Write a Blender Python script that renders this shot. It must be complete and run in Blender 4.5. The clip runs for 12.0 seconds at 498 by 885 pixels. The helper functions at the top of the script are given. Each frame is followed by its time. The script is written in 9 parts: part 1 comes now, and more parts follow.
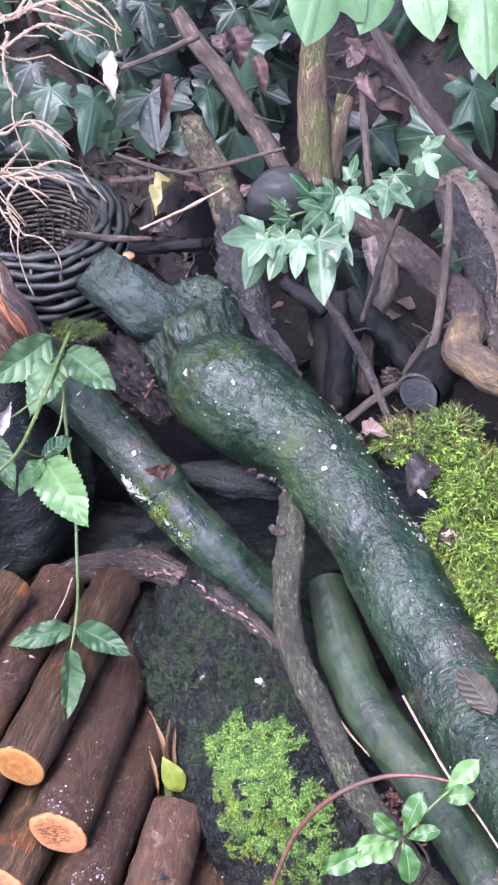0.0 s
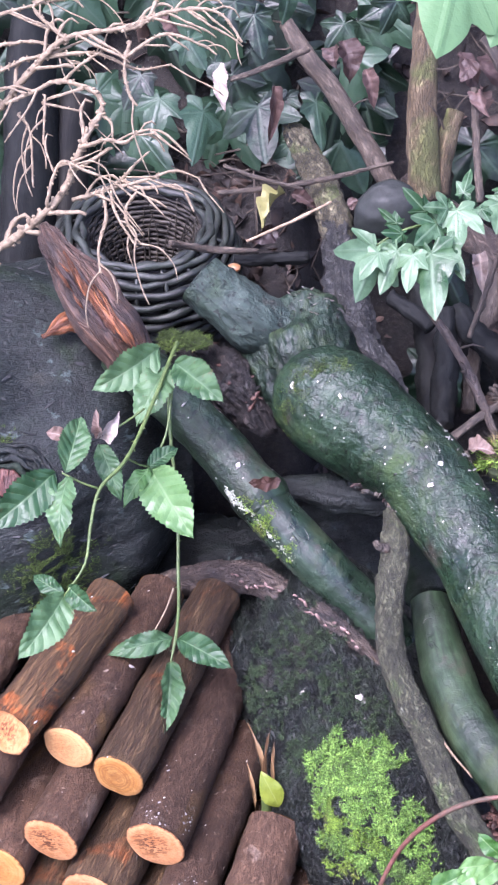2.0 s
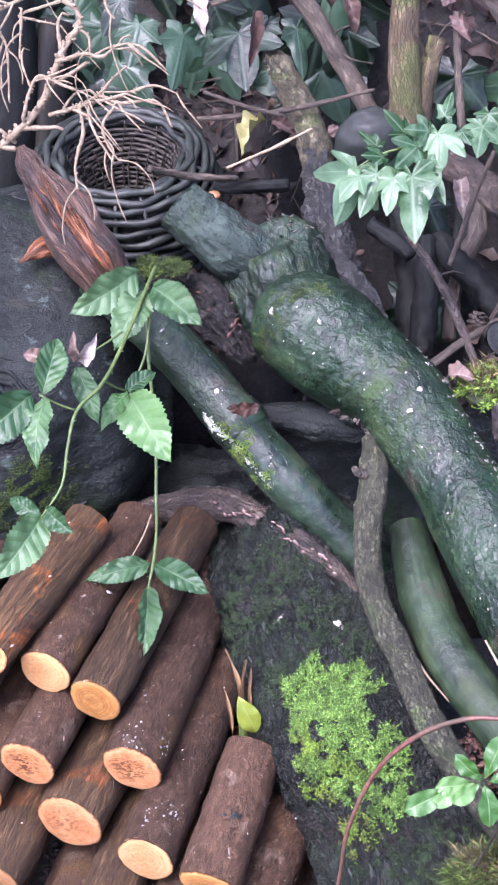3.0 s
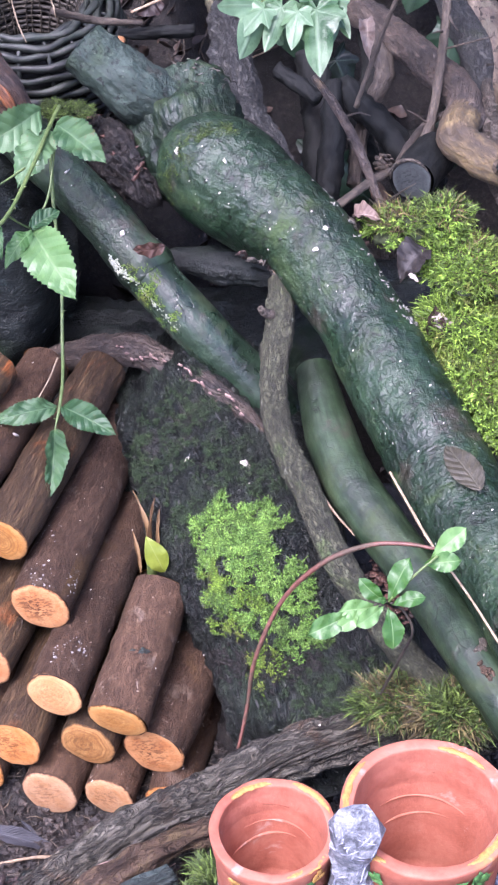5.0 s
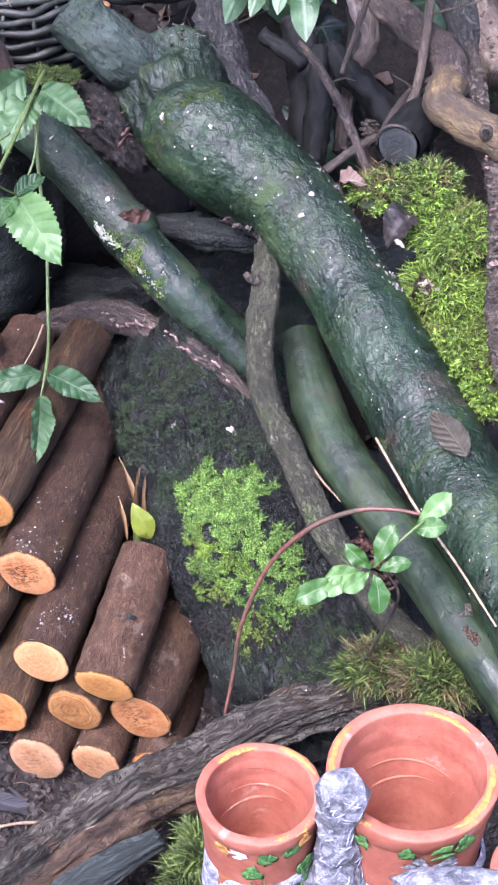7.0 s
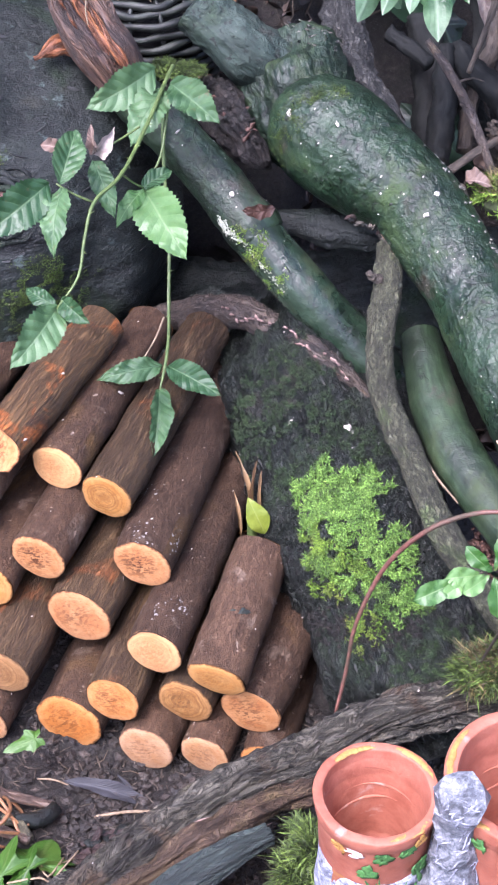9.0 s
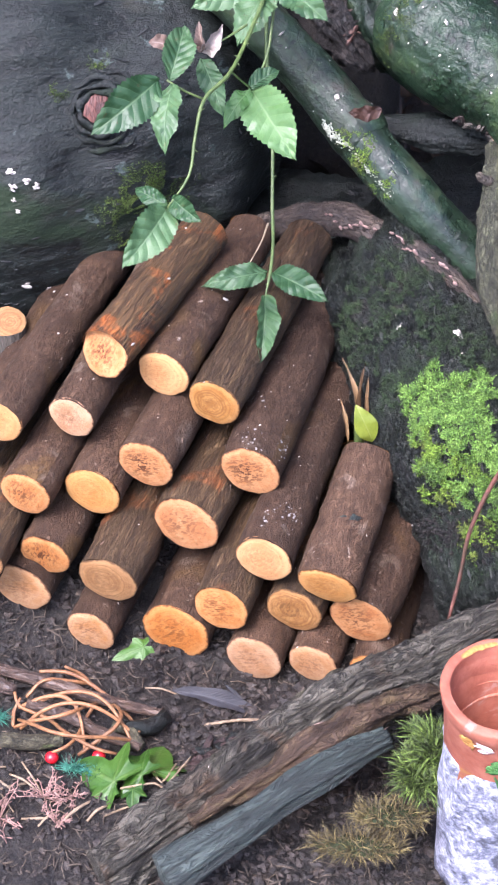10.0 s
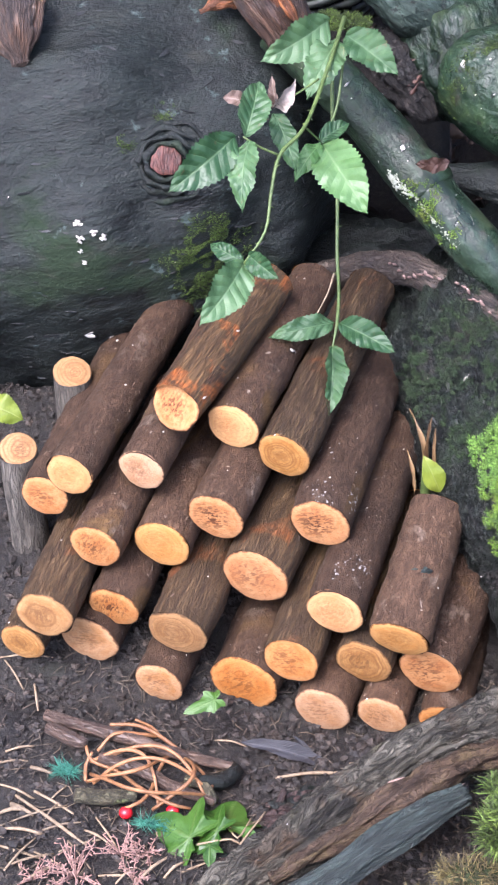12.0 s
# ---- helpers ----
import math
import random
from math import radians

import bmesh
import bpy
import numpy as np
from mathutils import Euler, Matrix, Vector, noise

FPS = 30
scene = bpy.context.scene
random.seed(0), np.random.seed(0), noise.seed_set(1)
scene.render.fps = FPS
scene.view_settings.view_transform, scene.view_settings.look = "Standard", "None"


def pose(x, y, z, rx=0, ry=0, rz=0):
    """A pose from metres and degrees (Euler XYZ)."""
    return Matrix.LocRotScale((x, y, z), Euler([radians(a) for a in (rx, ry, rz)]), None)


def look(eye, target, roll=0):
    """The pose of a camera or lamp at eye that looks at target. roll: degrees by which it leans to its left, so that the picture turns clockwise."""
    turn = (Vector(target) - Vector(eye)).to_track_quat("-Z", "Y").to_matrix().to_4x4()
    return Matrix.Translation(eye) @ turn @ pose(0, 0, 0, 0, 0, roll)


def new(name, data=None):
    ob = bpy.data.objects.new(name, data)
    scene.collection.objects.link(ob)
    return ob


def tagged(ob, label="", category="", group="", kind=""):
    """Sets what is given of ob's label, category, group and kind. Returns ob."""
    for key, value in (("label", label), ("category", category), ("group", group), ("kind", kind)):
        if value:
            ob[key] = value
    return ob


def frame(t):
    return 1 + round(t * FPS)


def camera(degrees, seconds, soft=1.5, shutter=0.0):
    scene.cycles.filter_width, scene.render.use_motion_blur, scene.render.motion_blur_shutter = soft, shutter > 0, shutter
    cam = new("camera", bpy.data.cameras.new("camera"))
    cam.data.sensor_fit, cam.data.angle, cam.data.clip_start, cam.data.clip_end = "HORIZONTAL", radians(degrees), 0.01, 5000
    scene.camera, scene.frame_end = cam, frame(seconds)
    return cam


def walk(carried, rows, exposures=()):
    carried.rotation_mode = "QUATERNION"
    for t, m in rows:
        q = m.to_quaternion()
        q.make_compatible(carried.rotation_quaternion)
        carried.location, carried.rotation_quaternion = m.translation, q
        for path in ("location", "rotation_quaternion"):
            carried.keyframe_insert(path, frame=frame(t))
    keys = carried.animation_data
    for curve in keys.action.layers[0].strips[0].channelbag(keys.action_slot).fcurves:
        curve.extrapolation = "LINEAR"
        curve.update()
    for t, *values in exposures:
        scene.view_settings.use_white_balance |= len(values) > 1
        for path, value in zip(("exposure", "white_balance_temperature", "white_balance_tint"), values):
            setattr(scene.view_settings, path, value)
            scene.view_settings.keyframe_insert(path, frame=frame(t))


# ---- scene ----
from mathutils.bvhtree import BVHTree

# ---------------------------------------------------------------- camera and walk
cam = camera(16.718, 12.0, 2.1)
walk(cam, [
    (0.0, look((0.0216, -1.0704, 1.5434), (-0.0104, 0.3912, 0.4932), -1.96)),
    (0.5, look((0.0199, -1.0612, 1.5543), (-0.0591, 0.4084, 0.5179), -2.40)),
    (1.0, look((0.0015, -1.0590, 1.5529), (-0.0969, 0.4147, 0.5239), -2.51)),
    (1.5, look((-0.0079, -1.0611, 1.5460), (-0.1133, 0.4128, 0.5181), -2.42)),
    (2.0, look((-0.0162, -1.0649, 1.5377), (-0.1240, 0.4039, 0.5028), -2.37)),
    (2.5, look((-0.0011, -1.0672, 1.5308), (-0.1029, 0.3905, 0.4798), -2.21)),
    (2.7, look((-0.0099, -1.0707, 1.5191), (-0.1084, 0.3814, 0.4601), -2.04)),
    (4.3, look((-0.0140, -1.1185, 1.4538), (-0.0407, 0.2872, 0.3298), -0.29)),
    (4.5, look((-0.0041, -1.1239, 1.4435), (-0.0220, 0.2772, 0.3137), -0.14)),
    (5.0, look((0.0005, -1.1281, 1.4388), (-0.0010, 0.2616, 0.2948), 0.05)),
    (5.5, look((0.0001, -1.1300, 1.4399), (0.0101, 0.2510, 0.2855), 0.24)),
    (6.0, look((-0.0033, -1.1306, 1.4430), (0.0117, 0.2449, 0.2821), 0.35)),
    (6.5, look((0.0001, -1.1315, 1.4363), (0.0163, 0.2401, 0.2708), 0.44)),
    (6.7, look((0.0042, -1.1310, 1.4350), (0.0190, 0.2387, 0.2672), 0.41)),
    (8.3, look((-0.0315, -1.1330, 1.4396), (-0.0491, 0.2386, 0.2740), 0.52)),
    (8.5, look((-0.0274, -1.1293, 1.4464), (-0.0632, 0.2412, 0.2800), 0.39)),
    (9.0, look((-0.0416, -1.1309, 1.4422), (-0.1118, 0.2308, 0.2672), -0.19)),
    (9.5, look((-0.0762, -1.1511, 1.3987), (-0.1777, 0.1938, 0.2067), -1.07)),
    (10.0, look((-0.1096, -1.1566, 1.3805), (-0.2255, 0.1767, 0.1768), -1.78)),
    (10.5, look((-0.1647, -1.1479, 1.3969), (-0.2871, 0.1775, 0.1852), -2.36)),
    (11.0, look((-0.1930, -1.1422, 1.3960), (-0.3052, 0.1904, 0.1912), -2.16)),
    (11.5, look((-0.1967, -1.1268, 1.4252), (-0.3070, 0.2069, 0.2214), -1.97)),
    (12.0, look((-0.1973, -1.1305, 1.4179), (-0.3007, 0.2089, 0.2199), -1.53)),
], [(0.0, 2.45, 5600, 35), (2.5, 2.44, 5610, 34), (6.0, 2.38, 5700, 32), (8.5, 2.36, 5700, 29), (10.0, 2.36, 5830, 24), (12.0, 2.35, 5830, 21)])

# ---------------------------------------------------------------- sky and light
world = bpy.data.worlds.new("overcast")
scene.world = world
world.use_nodes = True
wn = world.node_tree.nodes
sky = wn.new("ShaderNodeTexSky")
sky.sky_type = "NISHITA"
sky.sun_disc = False
sky.sun_elevation = radians(60)
sky.sun_rotation = radians(-150)
sky.air_density, sky.dust_density = 1.0, 4.0
world.node_tree.links.new(sky.outputs[0], wn["Background"].inputs[0])
wn["Background"].inputs[1].default_value = 0.135
sun = new("sun", bpy.data.lights.new("sun", "SUN"))
sun.data.energy, sun.data.angle, sun.data.color = 1.3, radians(28), (1.0, 0.98, 0.95)
sun.matrix_world = look((-0.9, -0.9, 2.6), (0, 0.3, 0))


# ---------------------------------------------------------------- material makers
class Nodes:
    def __init__(self, name):
        self.m = bpy.data.materials.new(name)
        self.m.use_nodes = True
        self.t = self.m.node_tree
        self.b = self.t.nodes["Principled BSDF"]

    def add(self, kind, operation=""):
        n = self.t.nodes.new(kind)
        if operation:
            n.operation = operation
        return n

    def link(self, a, b):
        self.t.links.new(a, b)

    def noise(self, vec, scale, detail=4.0, rough=0.6, warp=0.0):
        n = self.add("ShaderNodeTexNoise")
        n.inputs["Scale"].default_value, n.inputs["Detail"].default_value = scale, detail
        n.inputs["Roughness"].default_value, n.inputs["Distortion"].default_value = rough, warp
        self.link(vec, n.inputs["Vector"])
        return n.outputs["Fac"]

    def ramp(self, fac, stops):
        n = self.add("ShaderNodeValToRGB")
        el = n.color_ramp.elements
        while len(el) < len(stops):
            el.new(0.5)
        for e, (p, c) in zip(el, stops):
            e.position = p
            e.color = (*c, 1) if len(c) == 3 else c
        self.link(fac, n.inputs[0])
        return n.outputs[0]

    def mix(self, fac, a, b, kind="MIX"):
        n = self.add("ShaderNodeMix")
        n.data_type, n.blend_type = "RGBA", kind
        for sock, v in ((n.inputs[0], fac), (n.inputs[6], a), (n.inputs[7], b)):
            if hasattr(v, "links"):
                self.link(v, sock)
            elif sock is n.inputs[0]:
                sock.default_value = v
            else:
                sock.default_value = (*v, 1)
        return n.outputs[2]

    def math(self, op, a, b=None, c=None):
        n = self.add("ShaderNodeMath", op)
        for sock, v in zip(n.inputs, (a, b, c)):
            if v is None:
                continue
            if hasattr(v, "links"):
                self.link(v, sock)
            else:
                sock.default_value = v
        return n.outputs[0]

    def coords(self, kind="Object", stretch=(1, 1, 1), shift=True):
        c = self.add("ShaderNodeTexCoord").outputs[kind]
        mp = self.add("ShaderNodeMapping")
        mp.inputs["Scale"].default_value = stretch
        self.link(c, mp.inputs["Vector"])
        if shift:
            r = self.add("ShaderNodeObjectInfo").outputs["Random"]
            self.link(self.math("MULTIPLY", r, 37.0), mp.inputs["Location"])
        return mp.outputs[0]

    def bump(self, height, strength, dist=0.002, before=None):
        n = self.add("ShaderNodeBump")
        n.inputs["Strength"].default_value, n.inputs["Distance"].default_value = strength, dist
        self.link(height, n.inputs["Height"])
        if before is not None:
            self.link(before, n.inputs["Normal"])
        return n.outputs[0]

    def out(self, color=None, rough=None, normal=None, spec=None, coat=None):
        for v, key in ((color, "Base Color"), (rough, "Roughness"), (normal, "Normal"), (spec, "Specular IOR Level"), (coat, "Coat Weight")):
            if v is None:
                continue
            if hasattr(v, "links"):
                self.link(v, self.b.inputs[key])
            else:
                self.b.inputs[key].default_value = (*v, 1) if isinstance(v, tuple) else v
        return self.m


def surface(name, stops, scale=40, stretch=(1, 1, 1), kind="Object", rough=(0.5, 0.8), bump=0.6, dist=0.002, patches=(), spec=0.5, vary=0.0, grain=4.0, warp=0.3, crack=0.0, crack_color=(0.004, 0.004, 0.004), punch=1.9, even=False, island=0.0):
    """A weathered surface: noise colours at two scales, cracks, patches of other colours, relief."""
    n = Nodes(name)
    v = n.coords(kind, stretch)
    plain = n.coords(kind, (1, 1, 1))
    big, fine = n.noise(v, scale * 2.0, 6, 0.62, warp), n.noise(plain if even else v, scale * grain * 2.4, 4, 0.7)
    # Colour shares the relief's noise, so shade of crevices is painted in.
    both = n.math("ADD", n.math("MULTIPLY", big, 0.6), n.math("MULTIPLY", fine, 0.4))
    col = n.ramp(n.math("MULTIPLY_ADD", both, punch, 0.5 - 0.5 * punch), stops)
    r = n.ramp(fine, [(0.35, (rough[0],) * 3), (0.65, (rough[1],) * 3)])
    for c, s, lo, hi, pr in patches:
        mask = n.ramp(n.noise(plain, s, 5, 0.65, 0.4), [(lo, (0, 0, 0)), (hi, (1, 1, 1))])
        col = n.mix(n.math("MULTIPLY", mask, 0.85), col, c)
        r = n.mix(mask, r, (pr,) * 3)
    nb = n.bump(big, bump, dist)
    nb = n.bump(fine, bump * 0.8, dist * 0.5, nb)
    if crack:
        line = n.math("ABSOLUTE", n.math("SUBTRACT", n.noise(v, scale * 4.2, 4, 0.6, 0.8), 0.5))
        gap = n.ramp(line, [(0.0, (1, 1, 1)), (0.055, (0, 0, 0))])
        col = n.mix(n.math("MULTIPLY", gap, crack), col, crack_color)
        nb = n.bump(n.ramp(line, [(0.0, (0, 0, 0)), (0.09, (1, 1, 1))]), bump, dist * 0.6, nb)
    if island:
        one = n.add("ShaderNodeNewGeometry").outputs["Random Per Island"]
        hs = n.add("ShaderNodeHueSaturation")
        n.link(col, hs.inputs["Color"])
        n.link(n.math("MULTIPLY_ADD", n.math("POWER", one, 1.6), island * 2.2, 1 - island), hs.inputs["Value"])
        col = hs.outputs[0]
    if vary:
        rnd = n.add("ShaderNodeObjectInfo").outputs["Random"]
        hsv = n.add("ShaderNodeHueSaturation")
        n.link(col, hsv.inputs["Color"])
        n.link(n.math("ADD", n.math("MULTIPLY", rnd, vary), 1 - vary / 2), hsv.inputs["Value"])
        col = hsv.outputs[0]
    return n.out(col, r, nb, spec)


def cut_wood(name, pale, mid, dark, ringed=0.12, specked=0.85, frayed=0.28):
    """Sawn end grain: rings about the pith, a paler sapwood edge, brown specks torn along the saw's way, stains. UV holds the place on the disc, -1 to 1."""
    n = Nodes(name)
    uv = n.add("ShaderNodeTexCoord").outputs["UV"]
    rnd = n.add("ShaderNodeObjectInfo").outputs["Random"]
    mp = n.add("ShaderNodeMapping")
    n.link(uv, mp.inputs["Vector"])
    n.link(n.math("MULTIPLY", rnd, 23.0), mp.inputs["Location"])
    n.link(n.math("MULTIPLY", rnd, 6.0), mp.inputs["Rotation"])
    st = n.add("ShaderNodeMapping")
    st.inputs["Scale"].default_value = (1.0, 2.3, 1.0)
    n.link(mp.outputs[0], st.inputs["Vector"])
    wob = n.noise(mp.outputs[0], 1.3, 3)
    off = n.add("ShaderNodeVectorMath", "SUBTRACT")
    n.link(uv, off.inputs[0])
    off.inputs[1].default_value = (0.12, -0.08, 0.0)
    length = n.add("ShaderNodeVectorMath", "LENGTH")
    n.link(off.outputs[0], length.inputs[0])
    outer = n.add("ShaderNodeVectorMath", "LENGTH")
    n.link(uv, outer.inputs[0])
    rad = n.math("ADD", length.outputs["Value"], n.math("MULTIPLY", wob, 0.3))
    cx = n.add("ShaderNodeCombineXYZ")
    n.link(n.math("MULTIPLY", rad, 9.0), cx.inputs[0])
    n.link(n.math("MULTIPLY", rnd, 50.0), cx.inputs[1])
    rings = n.noise(cx.outputs[0], 1.0, 2, 0.5)
    ringy = n.ramp(rings, [(0.42, (0, 0, 0)), (0.58, (1, 1, 1))])
    blot = n.ramp(n.noise(mp.outputs[0], 1.7, 5, 0.68, 0.5), [(0.40, (0, 0, 0)), (0.62, (1, 1, 1))])
    col = n.mix(blot, pale, mid)
    col = n.mix(n.math("MULTIPLY", ringy, ringed), col, tuple(0.5 * a + 0.5 * b for a, b in zip(mid, dark)))
    heart = n.ramp(rad, [(0.3, (1, 1, 1)), (0.95, (0, 0, 0))])
    warm = n.math("MULTIPLY", n.math("MULTIPLY", heart, n.math("MULTIPLY_ADD", rnd, 0.6, 0.35)), n.ramp(n.noise(mp.outputs[0], 3.0, 4, 0.7), [(0.36, (0, 0, 0)), (0.56, (1, 1, 1))]))
    col = n.mix(warm, col, tuple(0.7 * a + 0.3 * b for a, b in zip(mid, dark)))
    some = n.math("MULTIPLY_ADD", n.math("FRACT", n.math("MULTIPLY", rnd, 13.7)), 0.65, 0.45)
    specks = n.ramp(n.noise(st.outputs[0], 5.0, 3, 0.62, 0.3), [(0.50, (0, 0, 0)), (0.55, (1, 1, 1))])
    specks = n.math("MULTIPLY", n.math("MULTIPLY", specks, n.math("MULTIPLY_ADD", heart, 0.85, 0.15)), n.math("MULTIPLY", some, specked))
    fleck = n.ramp(n.noise(mp.outputs[0], 10.0, 4, 0.68), [(0.58, (0, 0, 0)), (0.64, (1, 1, 1))])
    col = n.mix(n.math("MULTIPLY", fleck, 0.55), col, tuple(0.35 * a + 0.65 * b for a, b in zip(mid, dark)))
    col = n.mix(specks, col, dark)
    edge = n.math("ADD", outer.outputs["Value"], n.math("MULTIPLY_ADD", n.noise(mp.outputs[0], 6.0, 4, 0.7), 0.22, -0.11))
    sap = n.math("MULTIPLY", n.ramp(edge, [(0.76, (0, 0, 0)), (0.88, (1, 1, 1))]), frayed)
    col = n.mix(sap, col, tuple(1.12 * a + 0.02 for a in pale))
    rim = n.ramp(edge, [(0.93, (0, 0, 0)), (0.99, (1, 1, 1))])
    col = n.mix(n.math("MULTIPLY", rim, 0.9), col, tuple(0.6 * a for a in dark))
    hsv = n.add("ShaderNodeHueSaturation")
    n.link(col, hsv.inputs["Color"])
    n.link(n.math("MULTIPLY_ADD", rnd, 0.2, 0.92), hsv.inputs["Value"])
    n.link(n.math("MULTIPLY_ADD", n.math("FRACT", n.math("MULTIPLY", rnd, 7.3)), 0.14, 0.96), hsv.inputs["Saturation"])
    b = n.bump(n.noise(st.outputs[0], 9.0, 4, 0.7), 0.5, 0.0015)
    b = n.bump(n.math("MULTIPLY", specks, -1.0), 0.5, 0.0015, b)
    return n.out(hsv.outputs[0], 0.7, b, 0.25)


def leaf_skin(name, deep, light, vein, rough=0.35, side_veins=9.0, blotch=(0.1, 0.07, 0.03), blotched=0.15, thin=0.25, relief_strength=0.2):
    """A leaf: UV x runs from -1 to 1 across, y from base to tip."""
    n = Nodes(name)
    tc = n.add("ShaderNodeTexCoord").outputs["UV"]
    sep = n.add("ShaderNodeSeparateXYZ")
    n.link(tc, sep.inputs[0])
    ax = n.math("ABSOLUTE", sep.outputs[0])
    v = n.coords("Object", (1, 1, 1))
    cloud = n.noise(v, 3.0, 5, 0.6)
    rnd = n.add("ShaderNodeObjectInfo").outputs["Random"]
    col = n.mix(n.ramp(n.math("ADD", cloud, n.math("MULTIPLY_ADD", rnd, 0.6, -0.3)), [(0.3, (0, 0, 0)), (0.7, (1, 1, 1))]), deep, light)
    mid = n.ramp(ax, [(0.02, (1, 1, 1)), (0.08, (0, 0, 0))])
    veins, relief = n.math("MULTIPLY", mid, 0.8), n.math("MULTIPLY", mid, -1.0)
    if side_veins:
        along = n.math("SUBTRACT", sep.outputs[1], n.math("MULTIPLY", ax, 0.22))
        ribs = n.math("ABSOLUTE", n.math("SINE", n.math("MULTIPLY", along, math.pi * side_veins)))
        rib = n.ramp(ribs, [(0.0, (1, 1, 1)), (0.2, (0, 0, 0))])
        veins = n.math("MAXIMUM", n.math("MULTIPLY", rib, 0.4), veins)
        relief = n.math("ADD", relief, n.math("MULTIPLY", ribs, 0.35))
    col = n.mix(n.math("MULTIPLY", veins, 0.6), col, vein)
    spots = n.ramp(n.noise(v, 9.0, 4, 0.7), [(0.62, (0, 0, 0)), (0.70, (1, 1, 1))])
    col = n.mix(n.math("MULTIPLY", spots, blotched * 4), col, blotch)
    b = n.bump(relief, relief_strength, 0.02)
    b = n.bump(n.noise(v, 9.0, 3, 0.6), 0.12, 0.02, b)
    n.b.inputs["Subsurface Weight"].default_value = 0.0
    m = n.out(col, n.ramp(cloud, [(0.3, (rough,) * 3), (0.7, (rough + 0.2,) * 3)]), b, 0.4)
    if thin:
        tr = n.add("ShaderNodeBsdfTranslucent")
        n.link(col, tr.inputs[0])
        mixer = n.add("ShaderNodeMixShader")
        mixer.inputs[0].default_value = thin
        n.link(n.b.outputs[0], mixer.inputs[1])
        n.link(tr.outputs[0], mixer.inputs[2])
        n.link(mixer.outputs[0], n.t.nodes["Material Output"].inputs[0])
    return m


def wet_bark(name, deep, mid, sheen, moss, mossy=0.6, rough=(0.2, 0.42), wrinkle=0.5, dotted=0.4, floor=0.3):
    """Wet smooth bark under algae: soft clouds of green, wrinkles across the grain, mossy patches, a few dark cracks. UV in metres."""
    n = Nodes(name)
    v = n.coords("UV", (1, 1, 1))
    o = n.coords("Object", (1, 1, 1))
    cloud = n.noise(o, 14.0, 4, 0.6, 0.3)
    col = n.ramp(n.math("ADD", n.math("MULTIPLY", cloud, 0.75), n.math("MULTIPLY", n.noise(v, 95.0, 3, 0.6), 0.25)), [(0.37, deep), (0.5, mid), (0.63, sheen)])
    # Streaks along the grain, wet sheen lines put into the colour.
    sheen_streak = n.ramp(n.noise(n.coords("UV", (1.0, 0.07, 1)), 130.0, 4, 0.65, 0.2), [(0.40, (0.45,) * 3), (0.60, (1.25,) * 3)])
    col = n.mix(n.math("ADD", 0.75 if wrinkle < 0.45 else 0.3, 0.0), col, sheen_streak, "MULTIPLY")
    mask = n.ramp(n.noise(o, 12.0, 5, 0.72, 0.6), [(0.53, (0, 0, 0)), (0.66, (1, 1, 1))])
    col = n.mix(n.math("MULTIPLY", mask, mossy), col, moss)
    rust = n.ramp(n.noise(o, 15.0, 5, 0.7), [(0.59, (0, 0, 0)), (0.67, (1, 1, 1))])
    col = n.mix(n.math("MULTIPLY", rust, 0.55), col, (0.045, 0.034, 0.027))
    dots = n.ramp(n.noise(v, 190.0, 2, 0.5), [(0.67, (0, 0, 0)), (0.71, (1, 1, 1))])
    col = n.mix(n.math("MULTIPLY", dots, dotted), col, (0.12, 0.14, 0.105))
    pits = n.ramp(n.noise(v, 120.0, 3, 0.6), [(0.33, (1, 1, 1)), (0.41, (0, 0, 0))])
    col = n.mix(n.math("MULTIPLY", pits, 0.85 if wrinkle > 0.3 else 0.3), col, (0.003, 0.005, 0.003))
    folds = n.noise(n.coords("UV", (1.0, 1.3, 1)), 85.0, 4, 0.6, 0.6)
    line = n.math("ABSOLUTE", n.math("SUBTRACT", n.noise(n.coords("UV", (1.0, 0.45, 1)), 30.0, 3, 0.55, 0.6), 0.5))
    gap = n.ramp(line, [(0.0, (1, 1, 1)), (0.010, (0, 0, 0))])
    gap = n.math("MULTIPLY", gap, n.ramp(n.noise(o, 16.0, 3), [(0.48, (0, 0, 0)), (0.58, (1, 1, 1))]))
    col = n.mix(n.math("MULTIPLY", gap, 0.8), col, (0.003, 0.004, 0.003))
    calm = n.ramp(n.noise(o, 9.0, 3, 0.6), [(0.36, (floor,) * 3), (0.58, (1, 1, 1))])
    b = n.bump(n.math("MULTIPLY", folds, calm), wrinkle, 0.007)
    b = n.bump(n.math("MULTIPLY", n.noise(n.coords("UV", (1.5, 0.8, 1)), 150.0, 3, 0.6), calm), wrinkle, 0.0036, b)
    b = n.bump(n.math("MULTIPLY", gap, -1.0), 0.4, 0.001, b)
    r = n.ramp(n.noise(v, 38.0, 3, 0.6), [(0.35, (rough[0],) * 3), (0.65, (rough[1],) * 3)])
    r = n.mix(mask, r, (0.75,) * 3)
    return n.out(col, r, b, 0.38)


